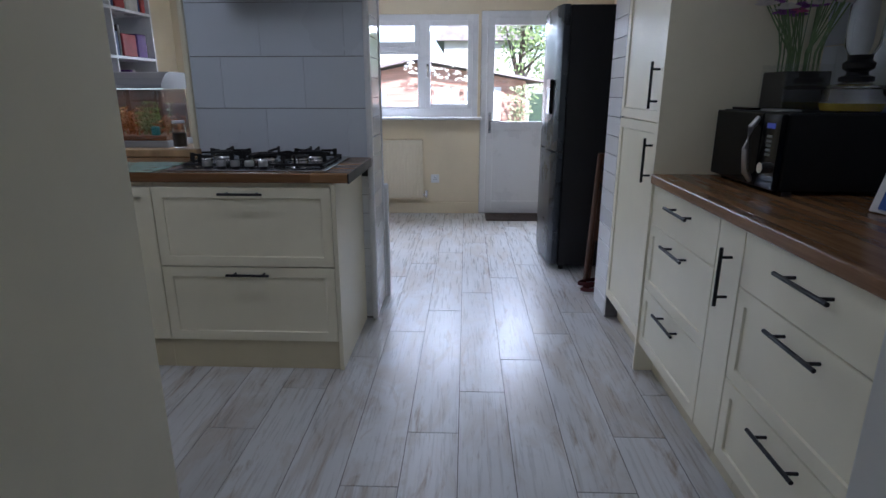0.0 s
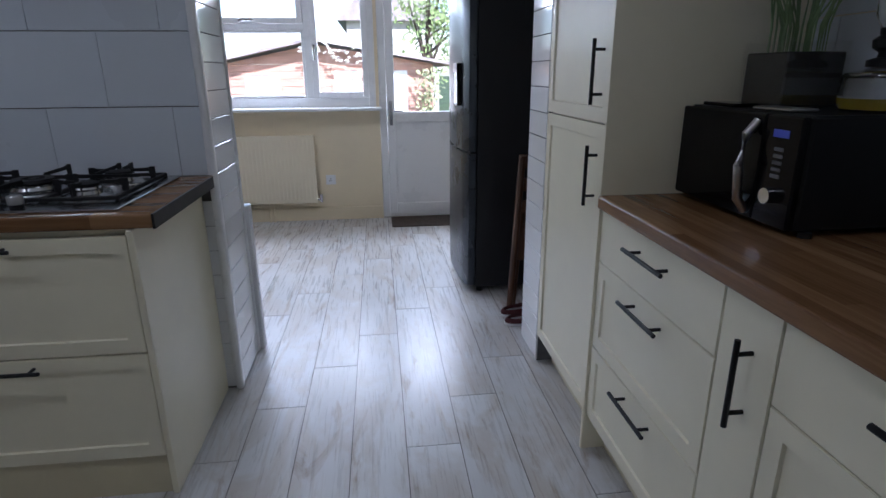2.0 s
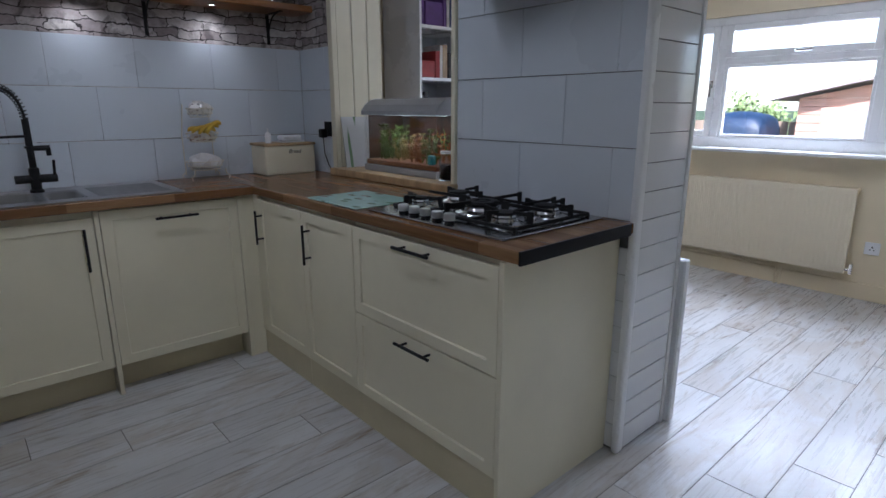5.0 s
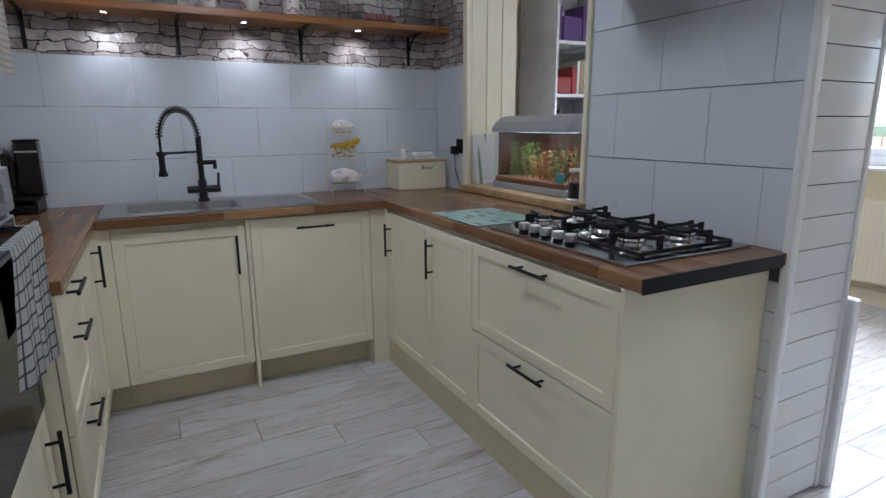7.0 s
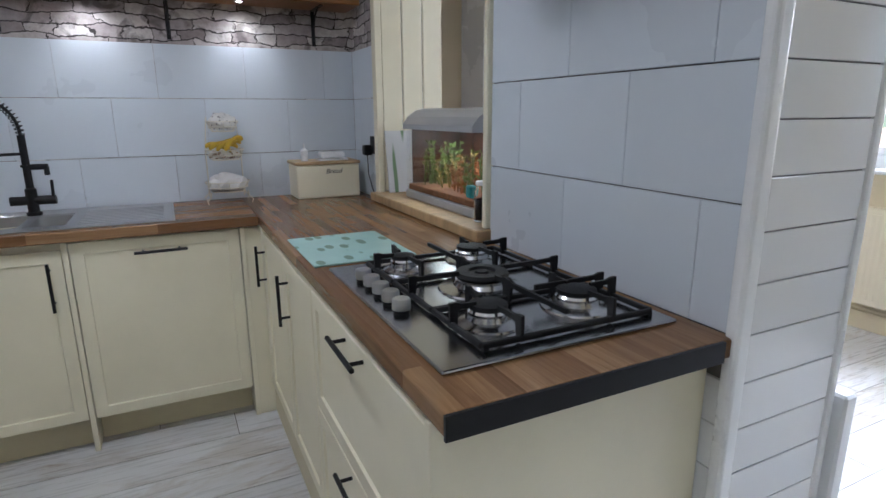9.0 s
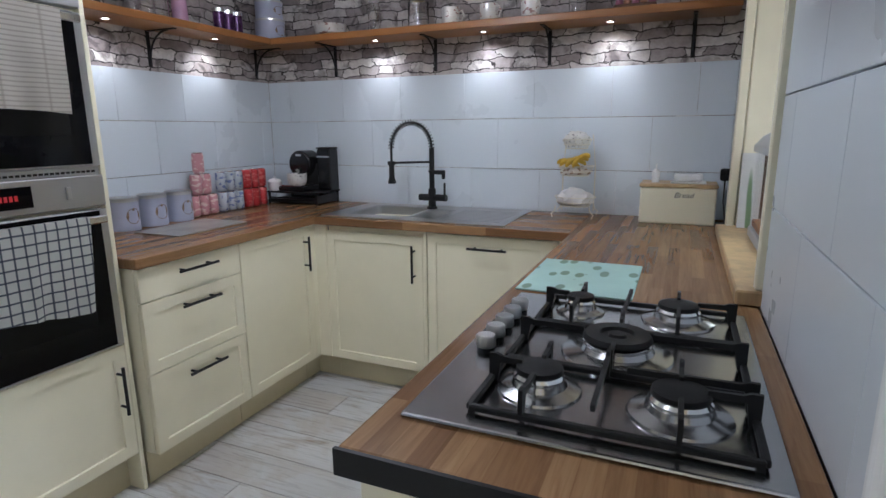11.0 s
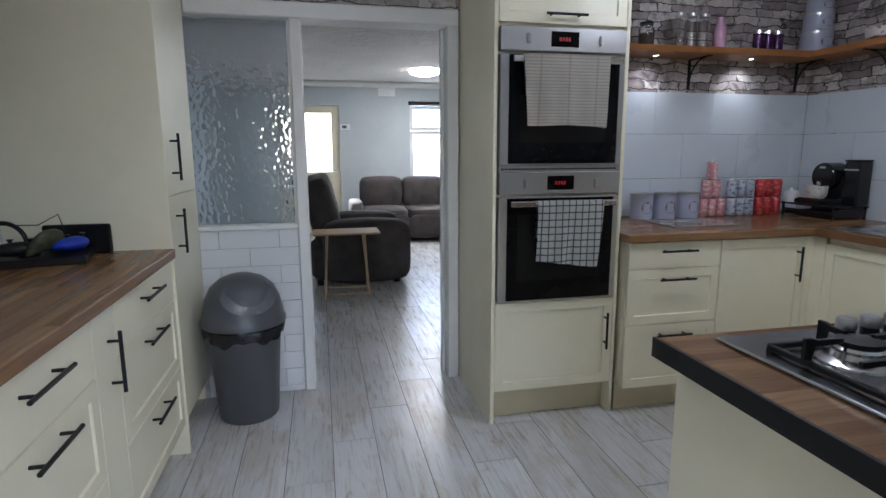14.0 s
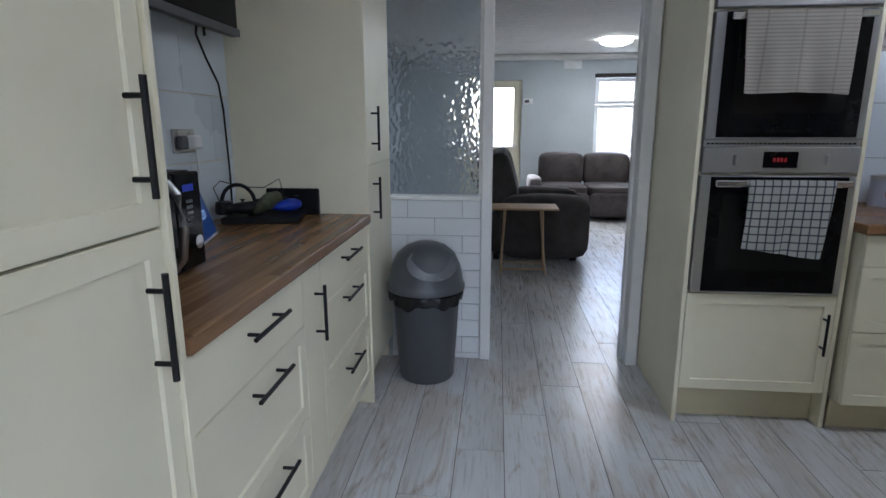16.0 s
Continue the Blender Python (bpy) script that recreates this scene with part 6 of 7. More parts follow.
def crumple(name, at, size, material, label, category):
    bm = bmesh.new()
    bmesh.ops.create_icosphere(bm, subdivisions=3, radius=1.0)
    for v in bm.verts:
        k = 1 + 0.28 * noise.noise(v.co * 2.3 + Vector(at) * 9) + 0.10 * noise.noise(v.co * 6)
        v.co = Vector((v.co.x * size[0] * k, v.co.y * size[1] * k, max(v.co.z * size[2] * k, -size[2] * 0.55))) + Vector(at)
    return single(name, bm, material, label, category, smooth=True)


PAPERBAG = noisy("white_paper", (0.74, 0.72, 0.70), 0.6, 0, 0.06, 20, 200, 0.1)
crumple("paper_bag", (-2.47, 2.565, ZT + 0.091), (0.068, 0.085, 0.05), PAPERBAG, "crumpled white paper bag in the bottom basket", "bag")
crumple("paper_bag", (-2.46, 2.56, ZT + 0.225), (0.05, 0.07, 0.03), can_paint("printed_paper", (0.70, 0.66, 0.60), (0.25, 0.16, 0.10)), "printed white paper bag under the bananas", "bag")
crumple("spotted_pouch", (-2.47, 2.565, ZT + 0.372), (0.05, 0.062, 0.05), CHINA, "white pouch with black spots in the top basket", "bag")

# ---- hatch: aquarium, picture, jar, bookcase ----
aq = thing("aquarium", "small lit aquarium with grey hood and water plants", "aquarium")
AX0, AX1, AY0, AY1, AZ = -1.985, -1.36, 3.285, 3.575, 0.9505
part("base_frame", boxed(AX0, AX1, AY0, AY1, AZ, AZ + 0.035, bevel=0.004), noisy("silver_grey_plastic", (0.42, 0.43, 0.45), 0.35, 0.2, 0.05, 8, 100, 0.02), aq, "silver-grey base frame")
SILVER = bpy.data.materials["silver_grey_plastic"]
for q in ((AX0 + 0.004, AX1 - 0.004, AY0 + 0.004, AY0 + 0.009), (AX0 + 0.004, AX1 - 0.004, AY1 - 0.009, AY1 - 0.004), (AX0 + 0.004, AX0 + 0.009, AY0 + 0.009, AY1 - 0.009), (AX1 - 0.009, AX1 - 0.004, AY0 + 0.009, AY1 - 0.009)):
    part("tank_glass", boxed(q[0], q[1], q[2], q[3], AZ + 0.0355, AZ + 0.304), PANE, aq, "clear tank glass")
part("background", boxed(AX0 + 0.012, AX1 - 0.012, AY1 - 0.016, AY1 - 0.011, AZ + 0.036, AZ + 0.303), noisy("brown_backdrop", (0.09, 0.03, 0.014), 0.5, 0, 0.5, 14, 60, 0.2), aq, "brown aquarium backdrop")
part("background", boxed(AX0 + 0.0105, AX0 + 0.0115, AY0 + 0.03, AY1 - 0.0165, AZ + 0.063, AZ + 0.303), bpy.data.materials["brown_backdrop"], aq, "brown aquarium side film")
part("gravel", boxed(AX0 + 0.011, AX1 - 0.011, AY0 + 0.011, AY1 - 0.017, AZ + 0.036, AZ + 0.062, bevel=0.003), noisy("orange_gravel", (0.32, 0.13, 0.05), 0.7, 0, 0.5, 120, 200, 0.9), aq, "orange-brown gravel")
bm = bmesh.new()
prof = [(AY0 - 0.006, AZ + 0.305), (AY0 - 0.006, AZ + 0.326), (AY0 + 0.02, AZ + 0.358), (AY0 + 0.06, AZ + 0.384), (AY0 + 0.10, AZ + 0.392), (AY1 + 0.004, AZ + 0.392), (AY1 + 0.004, AZ + 0.305)]
a = [bm.verts.new((AX0 - 0.006, y, z)) for y, z in prof]
b = [bm.verts.new((AX1 + 0.006, y, z)) for y, z in prof]
for k in range(len(prof) - 1):
    bm.faces.new((a[k], a[k + 1], b[k + 1], b[k]))
bm.faces.new(a)
bm.faces.new(b[::-1])
part("hood", bm, SILVER, aq, "grey moulded hood")
part("light_tube", rod(bmesh.new(), (AX0 + 0.05, 3.40, AZ + 0.3065), (AX1 - 0.05, 3.40, AZ + 0.3065), 0.005), glow("aquarium_tube", (0.85, 1.0, 0.9), 0.5), aq, "white light tube")
PLANT = noisy("water_weed", (0.16, 0.24, 0.05), 0.6, 0, 0.3, 30, 100, 0)
WEED = noisy("orange_weed", (0.42, 0.14, 0.03), 0.6, 0, 0.3, 30, 100, 0)
rnd = random.Random(12)
for cx, mat_, n, hh in ((-1.90, PLANT, 22, 0.17), (-1.76, noisy("yellow_weed", (0.45, 0.34, 0.10), 0.6, 0, 0.3, 30, 100, 0), 14, 0.13), (-1.60, WEED, 22, 0.13), (-1.51, PLANT, 12, 0.17), (-1.43, WEED, 8, 0.10)):
    bm = bmesh.new()
    for k in range(n):
        x, y = cx + rnd.uniform(-0.05, 0.05), rnd.uniform(AY0 + 0.05, AY1 - 0.06)
        h = hh * rnd.uniform(0.6, 1.1)
        bx, by = rnd.uniform(-0.03, 0.03), rnd.uniform(-0.02, 0.02)
        w = rnd.uniform(0.006, 0.012)
        prev = None
        for q in range(6):
            s = q / 5
            c = Vector((x + bx * s * s, y + by * s, AZ + 0.06 + h * s))
            ww = w * 0.5 * (1 - 0.8 * s)
            if q > 0:
                for side in (-1, 1):
                    tip = c + Vector((side * rnd.uniform(0.014, 0.028), rnd.uniform(-0.012, 0.012), rnd.uniform(-0.004, 0.016)))
                    mid = (c + tip) / 2
                    lift = Vector((0, rnd.uniform(-0.004, 0.004), 0.006))
                    bm.faces.new([bm.verts.new(u) for u in (c, mid - lift, tip, mid + lift)])
            cur = (bm.verts.new(c + Vector((-ww, 0, 0))), bm.verts.new(c + Vector((ww, 0.003, 0))))
            if prev:
                bm.faces.new((prev[0], prev[1], cur[1], cur[0]))
            prev = cur
    part("water_plant", bm, mat_, aq, "leafy water plants")
part("ornament", boxed(-1.46, -1.42, 3.31, 3.34, AZ + 0.0625, AZ + 0.11, bevel=0.006), noisy("teal_ornament", (0.02, 0.30, 0.32), 0.5, 0, 0.2, 30, 90, 0.1), aq, "teal ornament")
pc = thing("leaning_picture", "white picture with green leaf print leaning in the hatch", "picture", (-2.165, 3.24, 0.9505))
bm = bmesh.new()
a = [bm.verts.new(v) for v in ((0.03, 0.02, 0.0), (0.03, 0.29, 0.0), (-0.016, 0.29, 0.29), (-0.016, 0.02, 0.29))]
b = [bm.verts.new(Vector(v.co) + Vector((0.006, 0, 0.001))) for v in a]
bm.faces.new(a[::-1])
bm.faces.new(b)
for k in range(4):
    bm.faces.new((a[k], a[(k + 1) % 4], b[(k + 1) % 4], b[k]))
part("board", bm, leafy("white_leaf_print", (0.72, 0.72, 0.70), (0.10, 0.24, 0.06)), pc)
jar((-1.30, 3.30, 0.9505), 0.036, 0.13, "glass jar of dark coffee in the hatch", UPVC, SPICE)
bk = thing("bookcase", "white bookcase with open shelves of boxes and books", "bookcase")
BX, BXB, BYA, BYB = -2.26, -2.66, 3.93, 4.95
part("side", boxed(BXB, BX, BYA, BYA + 0.018, 0.0, 2.2, bevel=0.001), UPVC, bk)
part("side", boxed(BXB, BX, BYB - 0.018, BYB, 0.0, 2.2, bevel=0.001), UPVC, bk)
part("divider", boxed(BXB, BX, 4.42, 4.436, 0.021, 2.179), UPVC, bk)
part("back", boxed(BXB, BXB + 0.006, BYA + 0.018, BYB - 0.018, 0.0, 2.2), UPVC, bk)
for z in (0.0, 0.40, 0.78, 1.13, 1.47, 1.80, 2.18):
    part("shelf", boxed(BXB + 0.006, BX, BYA + 0.0185, BYB - 0.0185, z, z + 0.02, bevel=0.001), UPVC, bk)
rnd = random.Random(21)
SPINES = [noisy("book_cover_%s" % c, col, 0.5, 0, 0.15, 20, 100, 0.02) for c, col in (("red", (0.35, 0.03, 0.03)), ("tan", (0.42, 0.30, 0.18)), ("white", (0.65, 0.63, 0.58)), ("navy", (0.03, 0.05, 0.14)), ("purple", (0.12, 0.04, 0.22)), ("black", (0.03, 0.03, 0.03)))]
for z in (0.42, 0.80, 1.15, 1.49, 1.82):
    for y0, y1 in ((BYA + 0.025, 4.41), (4.44, BYB - 0.025)):
        y = y0
        while y < y1 - 0.06:
            kind = rnd.random()
            if kind < 0.25:
                w = min(rnd.uniform(0.12, 0.18), y1 - y - 0.01)
                single("storage_box", boxed(BX - 0.24, BX - 0.02, y, y + w, z + 0.0005, z + rnd.uniform(0.1, 0.2), bevel=0.006), SPINES[rnd.choice((0, 4, 4, 2, 5))], "coloured packet on the bookcase shelf", "box", group="bookcase packets")
                y += w + 0.012
            else:
                w = rnd.uniform(0.02, 0.045)
                single("book", boxed(BX - 0.22, BX - 0.03, y, y + w, z + 0.0005, z + rnd.uniform(0.17, 0.25), bevel=0.002), rnd.choice(SPINES), "book standing on the bookcase shelf", "book", group="books")
                y += w + 0.002

# ---- living room ----
SUEDE = noisy("grey_brown_suede", (0.085, 0.074, 0.070), 0.85, 0, 0.30, 5, 160, 0.3)
def cushion(bm, x0, x1, y0, y1, z0, z1, puff=0.03, seg=6):
    """A padded block with rounded edges."""
    bmesh.ops.create_cube(bm, size=1.0)
    bmesh.ops.subdivide_edges(bm, edges=list(bm.edges), cuts=seg, use_grid_fill=True)
    for v in bm.verts:
        p = Vector([max(-0.5, min(0.5, c)) for c in v.co]) * 2
        k = 1 / max(1, (abs(p.x) ** 6 + abs(p.y) ** 6 + abs(p.z) ** 6) ** (1 / 6))
        q = p * k
        bulge = 1 + puff * (1 - abs(q.x)) * (1 - abs(q.y))
        v.co = ((x0 + x1) / 2 + q.x * (x1 - x0) / 2, (y0 + y1) / 2 + q.y * (y1 - y0) / 2, (z0 + z1) / 2 + q.z * (z1 - z0) / 2 * bulge)
    return bm


sf = thing("sofa", "grey-brown suede reclining three-seat sofa", "sofa")
SX0, SX1 = -2.30, 0.02
part("base", cushion(bmesh.new(), SX0 + 0.1, SX1 - 0.06, -5.05, -4.22, 0.04, 0.36, 0), SUEDE, sf, "", True)
for k in range(3):
    w = (SX1 - SX0 - 0.36) / 3
    x0 = SX0 + 0.18 + w * k
    part("seat_cushion", cushion(bmesh.new(), x0 + 0.004, x0 + w - 0.004, -4.95, -4.19, 0.30, 0.50, 0.12), SUEDE, sf, "", True)
    part("front_panel", cushion(bmesh.new(), x0 + 0.006, x0 + w - 0.006, -4.24, -4.17, 0.06, 0.40, 0), SUEDE, sf, "", True)
    part("back_cushion", cushion(bmesh.new(), x0 + 0.002, x0 + w - 0.002, -5.08, -4.74, 0.44, 0.92, 0.05), SUEDE, sf, "", True)
for x0 in (SX0, SX1 - 0.20):
    part("arm", cushion(bmesh.new(), x0, x0 + 0.20, -5.0, -4.24, 0.04, 0.60, 0.06), SUEDE, sf, "", True)
for fx in (SX0 + 0.1, SX1 - 0.1):
    for fy in (-4.98, -4.3):
        part("foot", boxed(fx - 0.03, fx + 0.03, fy - 0.03, fy + 0.03, 0.0, 0.06), BLACKPLASTIC, sf)
ac = thing("armchair", "dark grey-brown suede recliner armchair", "armchair")
part("base", cushion(bmesh.new(), -0.36, 0.55, -2.62, -1.78, 0.03, 0.40, 0), SUEDE, ac, "", True)
part("side_arm", cushion(bmesh.new(), -0.44, 0.42, -1.98, -1.72, 0.03, 0.64, 0.08), SUEDE, ac, "", True)
part("side_arm", cushion(bmesh.new(), -0.44, 0.42, -2.70, -2.44, 0.03, 0.64, 0.08), SUEDE, ac, "", True)
part("seat_cushion", cushion(bmesh.new(), -0.46, 0.25, -2.44, -1.98, 0.33, 0.52, 0.1), SUEDE, ac, "", True)
bm = cushion(bmesh.new(), 0.16, 0.46, -2.52, -1.90, 0.36, 1.06, 0.05)
bmesh.ops.rotate(bm, verts=bm.verts, cent=(0.3, -2.2, 0.36), matrix=Matrix.Rotation(radians(16), 3, "Y"))
part("back_cushion", bm, SUEDE, ac, "", True)
for fx, fy in ((-0.3, -1.85), (0.45, -1.85), (-0.3, -2.55), (0.45, -2.55)):
    part("foot", boxed(fx - 0.03, fx + 0.03, fy - 0.03, fy + 0.03, 0.0, 0.05), BLACKPLASTIC, ac)
bm = cushion(bmesh.new(), 0.135, 0.485, -2.46, -1.96, 0.62, 1.085, 0.05)
bmesh.ops.rotate(bm, verts=bm.verts, cent=(0.3, -2.2, 0.36), matrix=Matrix.Rotation(radians(16), 3, "Y"))
single("throw_blanket", bm, noisy("pale_grey_fleece", (0.34, 0.33, 0.32), 0.95, 0, 0.35, 9, 220, 0.6), "pale grey fleece throw draped over the armchair back", "blanket", smooth=True)
tt = thing("tray_table", "folding beech tray table beside the armchair", "table")
bm = boxed(-0.08, 0.50, -1.52, -1.18, 0.585, 0.602, bevel=0.006, segs=2)
part("tabletop", bm, PINE, tt)
for x0, x1 in ((0.02, 0.06), (0.41, 0.38)):
    for ya, yb in ((-1.21, -1.47), (-1.47, -1.21)):
        part("leg", tube(bmesh.new(), [(x1, ya, 0.584), (x0, yb + (0.03 if yb < ya else -0.03), 0.008)], 0.011, 6), PINE, tt)
for yb in (-1.21, -1.47):
    part("stretcher", rod(bmesh.new(), (0.02, yb, 0.06), (0.41, yb, 0.06), 0.009), PINE, tt)
lw = thing("window_2", "white plastic living room window with roller blind", "window", kind="structure")
pane_frame(lw, -1.66, -1.03, 1.63, 2.02, YL - 0.10, YL - 0.05, 0.055)
pane_frame(lw, -1.66, -1.03, 0.73, 1.625, YL - 0.10, YL - 0.05, 0.055)
pane_frame(lw, -2.29, -1.665, 0.73, 2.02, YL - 0.10, YL - 0.05, 0.055)
part("blind_roll", rod(bmesh.new(), (-2.30, YL + 0.03, 2.05), (-1.0, YL + 0.03, 2.05), 0.03, 16), noisy("dark_brown_blind", (0.03, 0.02, 0.018), 0.6, 0, 0.1, 20, 100, 0.1), lw, "dark rolled blind", True)
ld = thing("door_2", "cream front door with a glazed panel, closed", "door", kind="structure")
bm = bmesh.new()
for q in ((0.092, 0.215, 0.0, 1.998), (0.80, 0.948, 0.0, 1.998), (0.215, 0.80, 1.89, 1.998), (0.215, 0.80, 0.0, 0.98)):
    box(bm, q[0], q[1], YL - 0.12, YL - 0.06, q[2], q[3], bevel=0.004)
part("leaf", bm, CREAM, ld)
gp = part("pane", boxed(0.21, 0.805, YL - 0.095, YL - 0.088, 0.975, 1.895), pane_material("hall_pane"), ld, "clear glass panel")
gp.visible_shadow = False
bm = rod(bmesh.new(), (0.16, YL - 0.06, 1.0), (0.16, YL - 0.02, 1.0), 0.01)
rod(bm, (0.16, YL - 0.02, 1.0), (0.27, YL - 0.02, 1.0), 0.009)
part("door_handle", bm, CHROME, ld, "", True)
vt = thing("wall_vent", "white plastic wall vent grille", "vent", (-0.66, YL + 0.001, 2.235), 180)
part("frame", boxed(-0.135, 0.135, -0.012, 0.0, -0.08, 0.08, bevel=0.003), UPVC, vt)
for k in range(7):
    part("slat", boxed(-0.12, 0.12, -0.018, -0.0125, -0.066 + k * 0.02, -0.056 + k * 0.02), UPVC, vt)
th = thing("thermostat", "white wall thermostat with grey display", "thermostat", (0.0, YL + 0.001, 1.675), 180)
part("case", boxed(-0.075, 0.075, -0.028, 0.0, -0.045, 0.045, bevel=0.006), UPVC, th)
part("display", boxed(-0.05, 0.02, -0.0295, -0.0275, -0.02, 0.025), DARKGREY, th)
lc = thing("ceiling_light", "round flush white ceiling light, switched on", "ceiling light", (-1.0, -3.95, LTOP))
part("diffuser", lathe(bmesh.new(), [(0.0, -0.085), (0.10, -0.08), (0.19, -0.05), (0.21, -0.01), (0.21, -0.0005), (0, -0.0005)], 36), glow("lamp_diffuser", (1.0, 0.93, 0.80), 5.0), lc, "glowing opal diffuser", True)

# ---- garden ----
GRASS = noisy("garden_grass", (0.07, 0.11, 0.035), 0.9, 0, 0.4, 1.2, 60, 0.4)
structure("ground", boxed(-150, 150, 6.34, 300, -0.5, -0.25), GRASS, "sunlit garden lawn", "ground")
structure("ground_front", boxed(-150, 150, -300, -5.66, -0.5, -0.25), noisy("front_paving", (0.35, 0.33, 0.30), 0.9, 0, 0.3, 1.5, 60, 0.4), "pale front paving", "ground")
structure("patio", boxed(-6, 6, 6.335, 8.6, -0.249, -0.12), noisy("patio_slab", (0.42, 0.39, 0.34), 0.9, 0, 0.2, 3, 60, 0.3), "pale paved patio", "patio")
CEDAR = noisy("red_cedar_board", (0.60, 0.35, 0.27), 0.75, 0, 0.22, 3, 60, 0.2, (0.4, 1, 5))
ROOFELT = noisy("grey_roof_felt", (0.36, 0.31, 0.31), 0.9, 0, 0.2, 4, 60, 0.3)
sd_ = thing("garden_cabin", "red-brown timber garden cabin with white glazed door", "shed")
GX0, GX1, GY, GXM = -2.40, 1.42, 12.0, -0.75
for k in range(13):
    z = -0.25 + k * 0.13
    part("board", boxed(GX0, GX1, GY, GY + 0.03, z, z + 0.126, bevel=0.006), CEDAR, sd_)
bm = bmesh.new()
a = [bm.verts.new(v) for v in ((GX0, GY + 0.002, 1.44), (GX1, GY + 0.002, 1.44), (GXM, GY + 0.002, 1.78))]
b = [bm.verts.new(v.co + Vector((0, 0.03, 0))) for v in a]
bm.faces.new(a)
bm.faces.new(b[::-1])
for k in range(3):
    bm.faces.new((a[k], a[(k + 1) % 3], b[(k + 1) % 3], b[k]))
part("gable", bm, CEDAR, sd_)
for x0, z0, x1, z1 in ((GX0 - 0.35, 1.40, GXM, 1.83), (GX1 + 0.35, 1.40, GXM, 1.83)):
    bm = bmesh.new()
    a = [bm.verts.new(v) for v in ((x0, GY - 0.35, z0), (x1, GY - 0.35, z1), (x1, GY + 2.6, z1), (x0, GY + 2.6, z0))]
    b = [bm.verts.new(v.co + Vector((0, 0, 0.05))) for v in a]
    bm.faces.new(a)
    bm.faces.new(b[::-1])
    for k in range(4):
        bm.faces.new((a[k], a[(k + 1) % 4], b[(k + 1) % 4], b[k]))
    part("roof", bm, ROOFELT, sd_, "grey felt roof slope")
part("side_wall", boxed(GX0, GX0 + 0.03, GY + 0.031, GY + 2.4, -0.25, 1.42), CEDAR, sd_)
part("side_wall", boxed(GX1 - 0.03, GX1, GY + 0.031, GY + 2.4, -0.25, 1.42), CEDAR, sd_)
for x0, x1, z0, z1, nm in ((-0.42, 0.08, -0.2, 1.32, "door"), (0.20, 0.93, -0.2, 1.32, "door"), (-2.02, -1.42, 0.55, 1.25, "window")):
    bm = bmesh.new()
    for q in ((x0 - 0.05, x0, z0, z1 + 0.05), (x1, x1 + 0.05, z0, z1 + 0.05), (x0, x1, z1, z1 + 0.05), (x0, x1, z0 - 0.0, z0 + 0.05)):
        box(bm, q[0], q[1], GY - 0.03, GY - 0.001, q[2], q[3])
    w = part(nm, bm, CEDAR, sd_, "timber frame")
    # the window pane's pale grey paints in the bright reflection on its glass
    part("pane", boxed(x0, x1, GY - 0.02, GY - 0.012, z0 + 0.05, z1), UPVC if nm == "door" else noisy("cabin_glass_reflection", (0.42, 0.42, 0.45), 0.1, 0, 0.2, 3, 60, 0), w, "pale pane: blind in the doors, painted reflection in the window")
part("window_bar", boxed(-1.735, -1.705, GY - 0.035, GY - 0.021, 0.6, 1.25), CEDAR, sd_)
fn = thing("garden_fence", "weathered panel fence at the garden side", "fence")
for k in range(22):
    part("board", boxed(-6.6 + k * 0.19, -6.43 + k * 0.19, 13.0 + 0.01 * (k % 2), 13.03 + 0.01 * (k % 2), -0.25, 1.05), noisy("fence_wood", (0.30, 0.22, 0.16), 0.85, 0, 0.3, 4, 60, 0.2, (4, 1, 0.4)) if k == 0 else bpy.data.materials["fence_wood"], fn)
for k in range(14):
    part("board", boxed(1.9 + k * 0.19, 2.07 + k * 0.19, 13.0 + 0.01 * (k % 2), 13.03 + 0.01 * (k % 2), -0.25, 1.25), bpy.data.materials["fence_wood"], fn)
single("blue_tarpaulin", cushion(bmesh.new(), -3.6, -2.62, 11.2, 12.2, -0.25, 1.18, 0.1), noisy("blue_tarp", (0.012, 0.032, 0.075), 0.5, 0, 0.2, 5, 60, 0.2), "dark blue covered heap beside the cabin", "tarpaulin", smooth=True)
def house(x0, x1, y, eave, ridge, wallmat):
    t = thing("neighbour_house", "pale rendered house behind the garden", "house")
    part("wall", boxed(x0, x1, y, y + 7, -0.25, eave), wallmat, t)
    bm = bmesh.new()
    xm = (x0 + x1) / 2
    prof = ((x0 - 0.3, eave), (xm, ridge), (x1 + 0.3, eave))
    a = [bm.verts.new((x, y - 0.3, z)) for x, z in prof]
    b = [bm.verts.new((x, y + 7.3, z)) for x, z in prof]
    bm.faces.new(a)
    bm.faces.new(b[::-1])
    for k in range(3):
        bm.faces.new((a[k], a[(k + 1) % 3], b[(k + 1) % 3], b[k]))
    part("roof", bm, ROOFELT, t, "grey tiled roof")
    return t


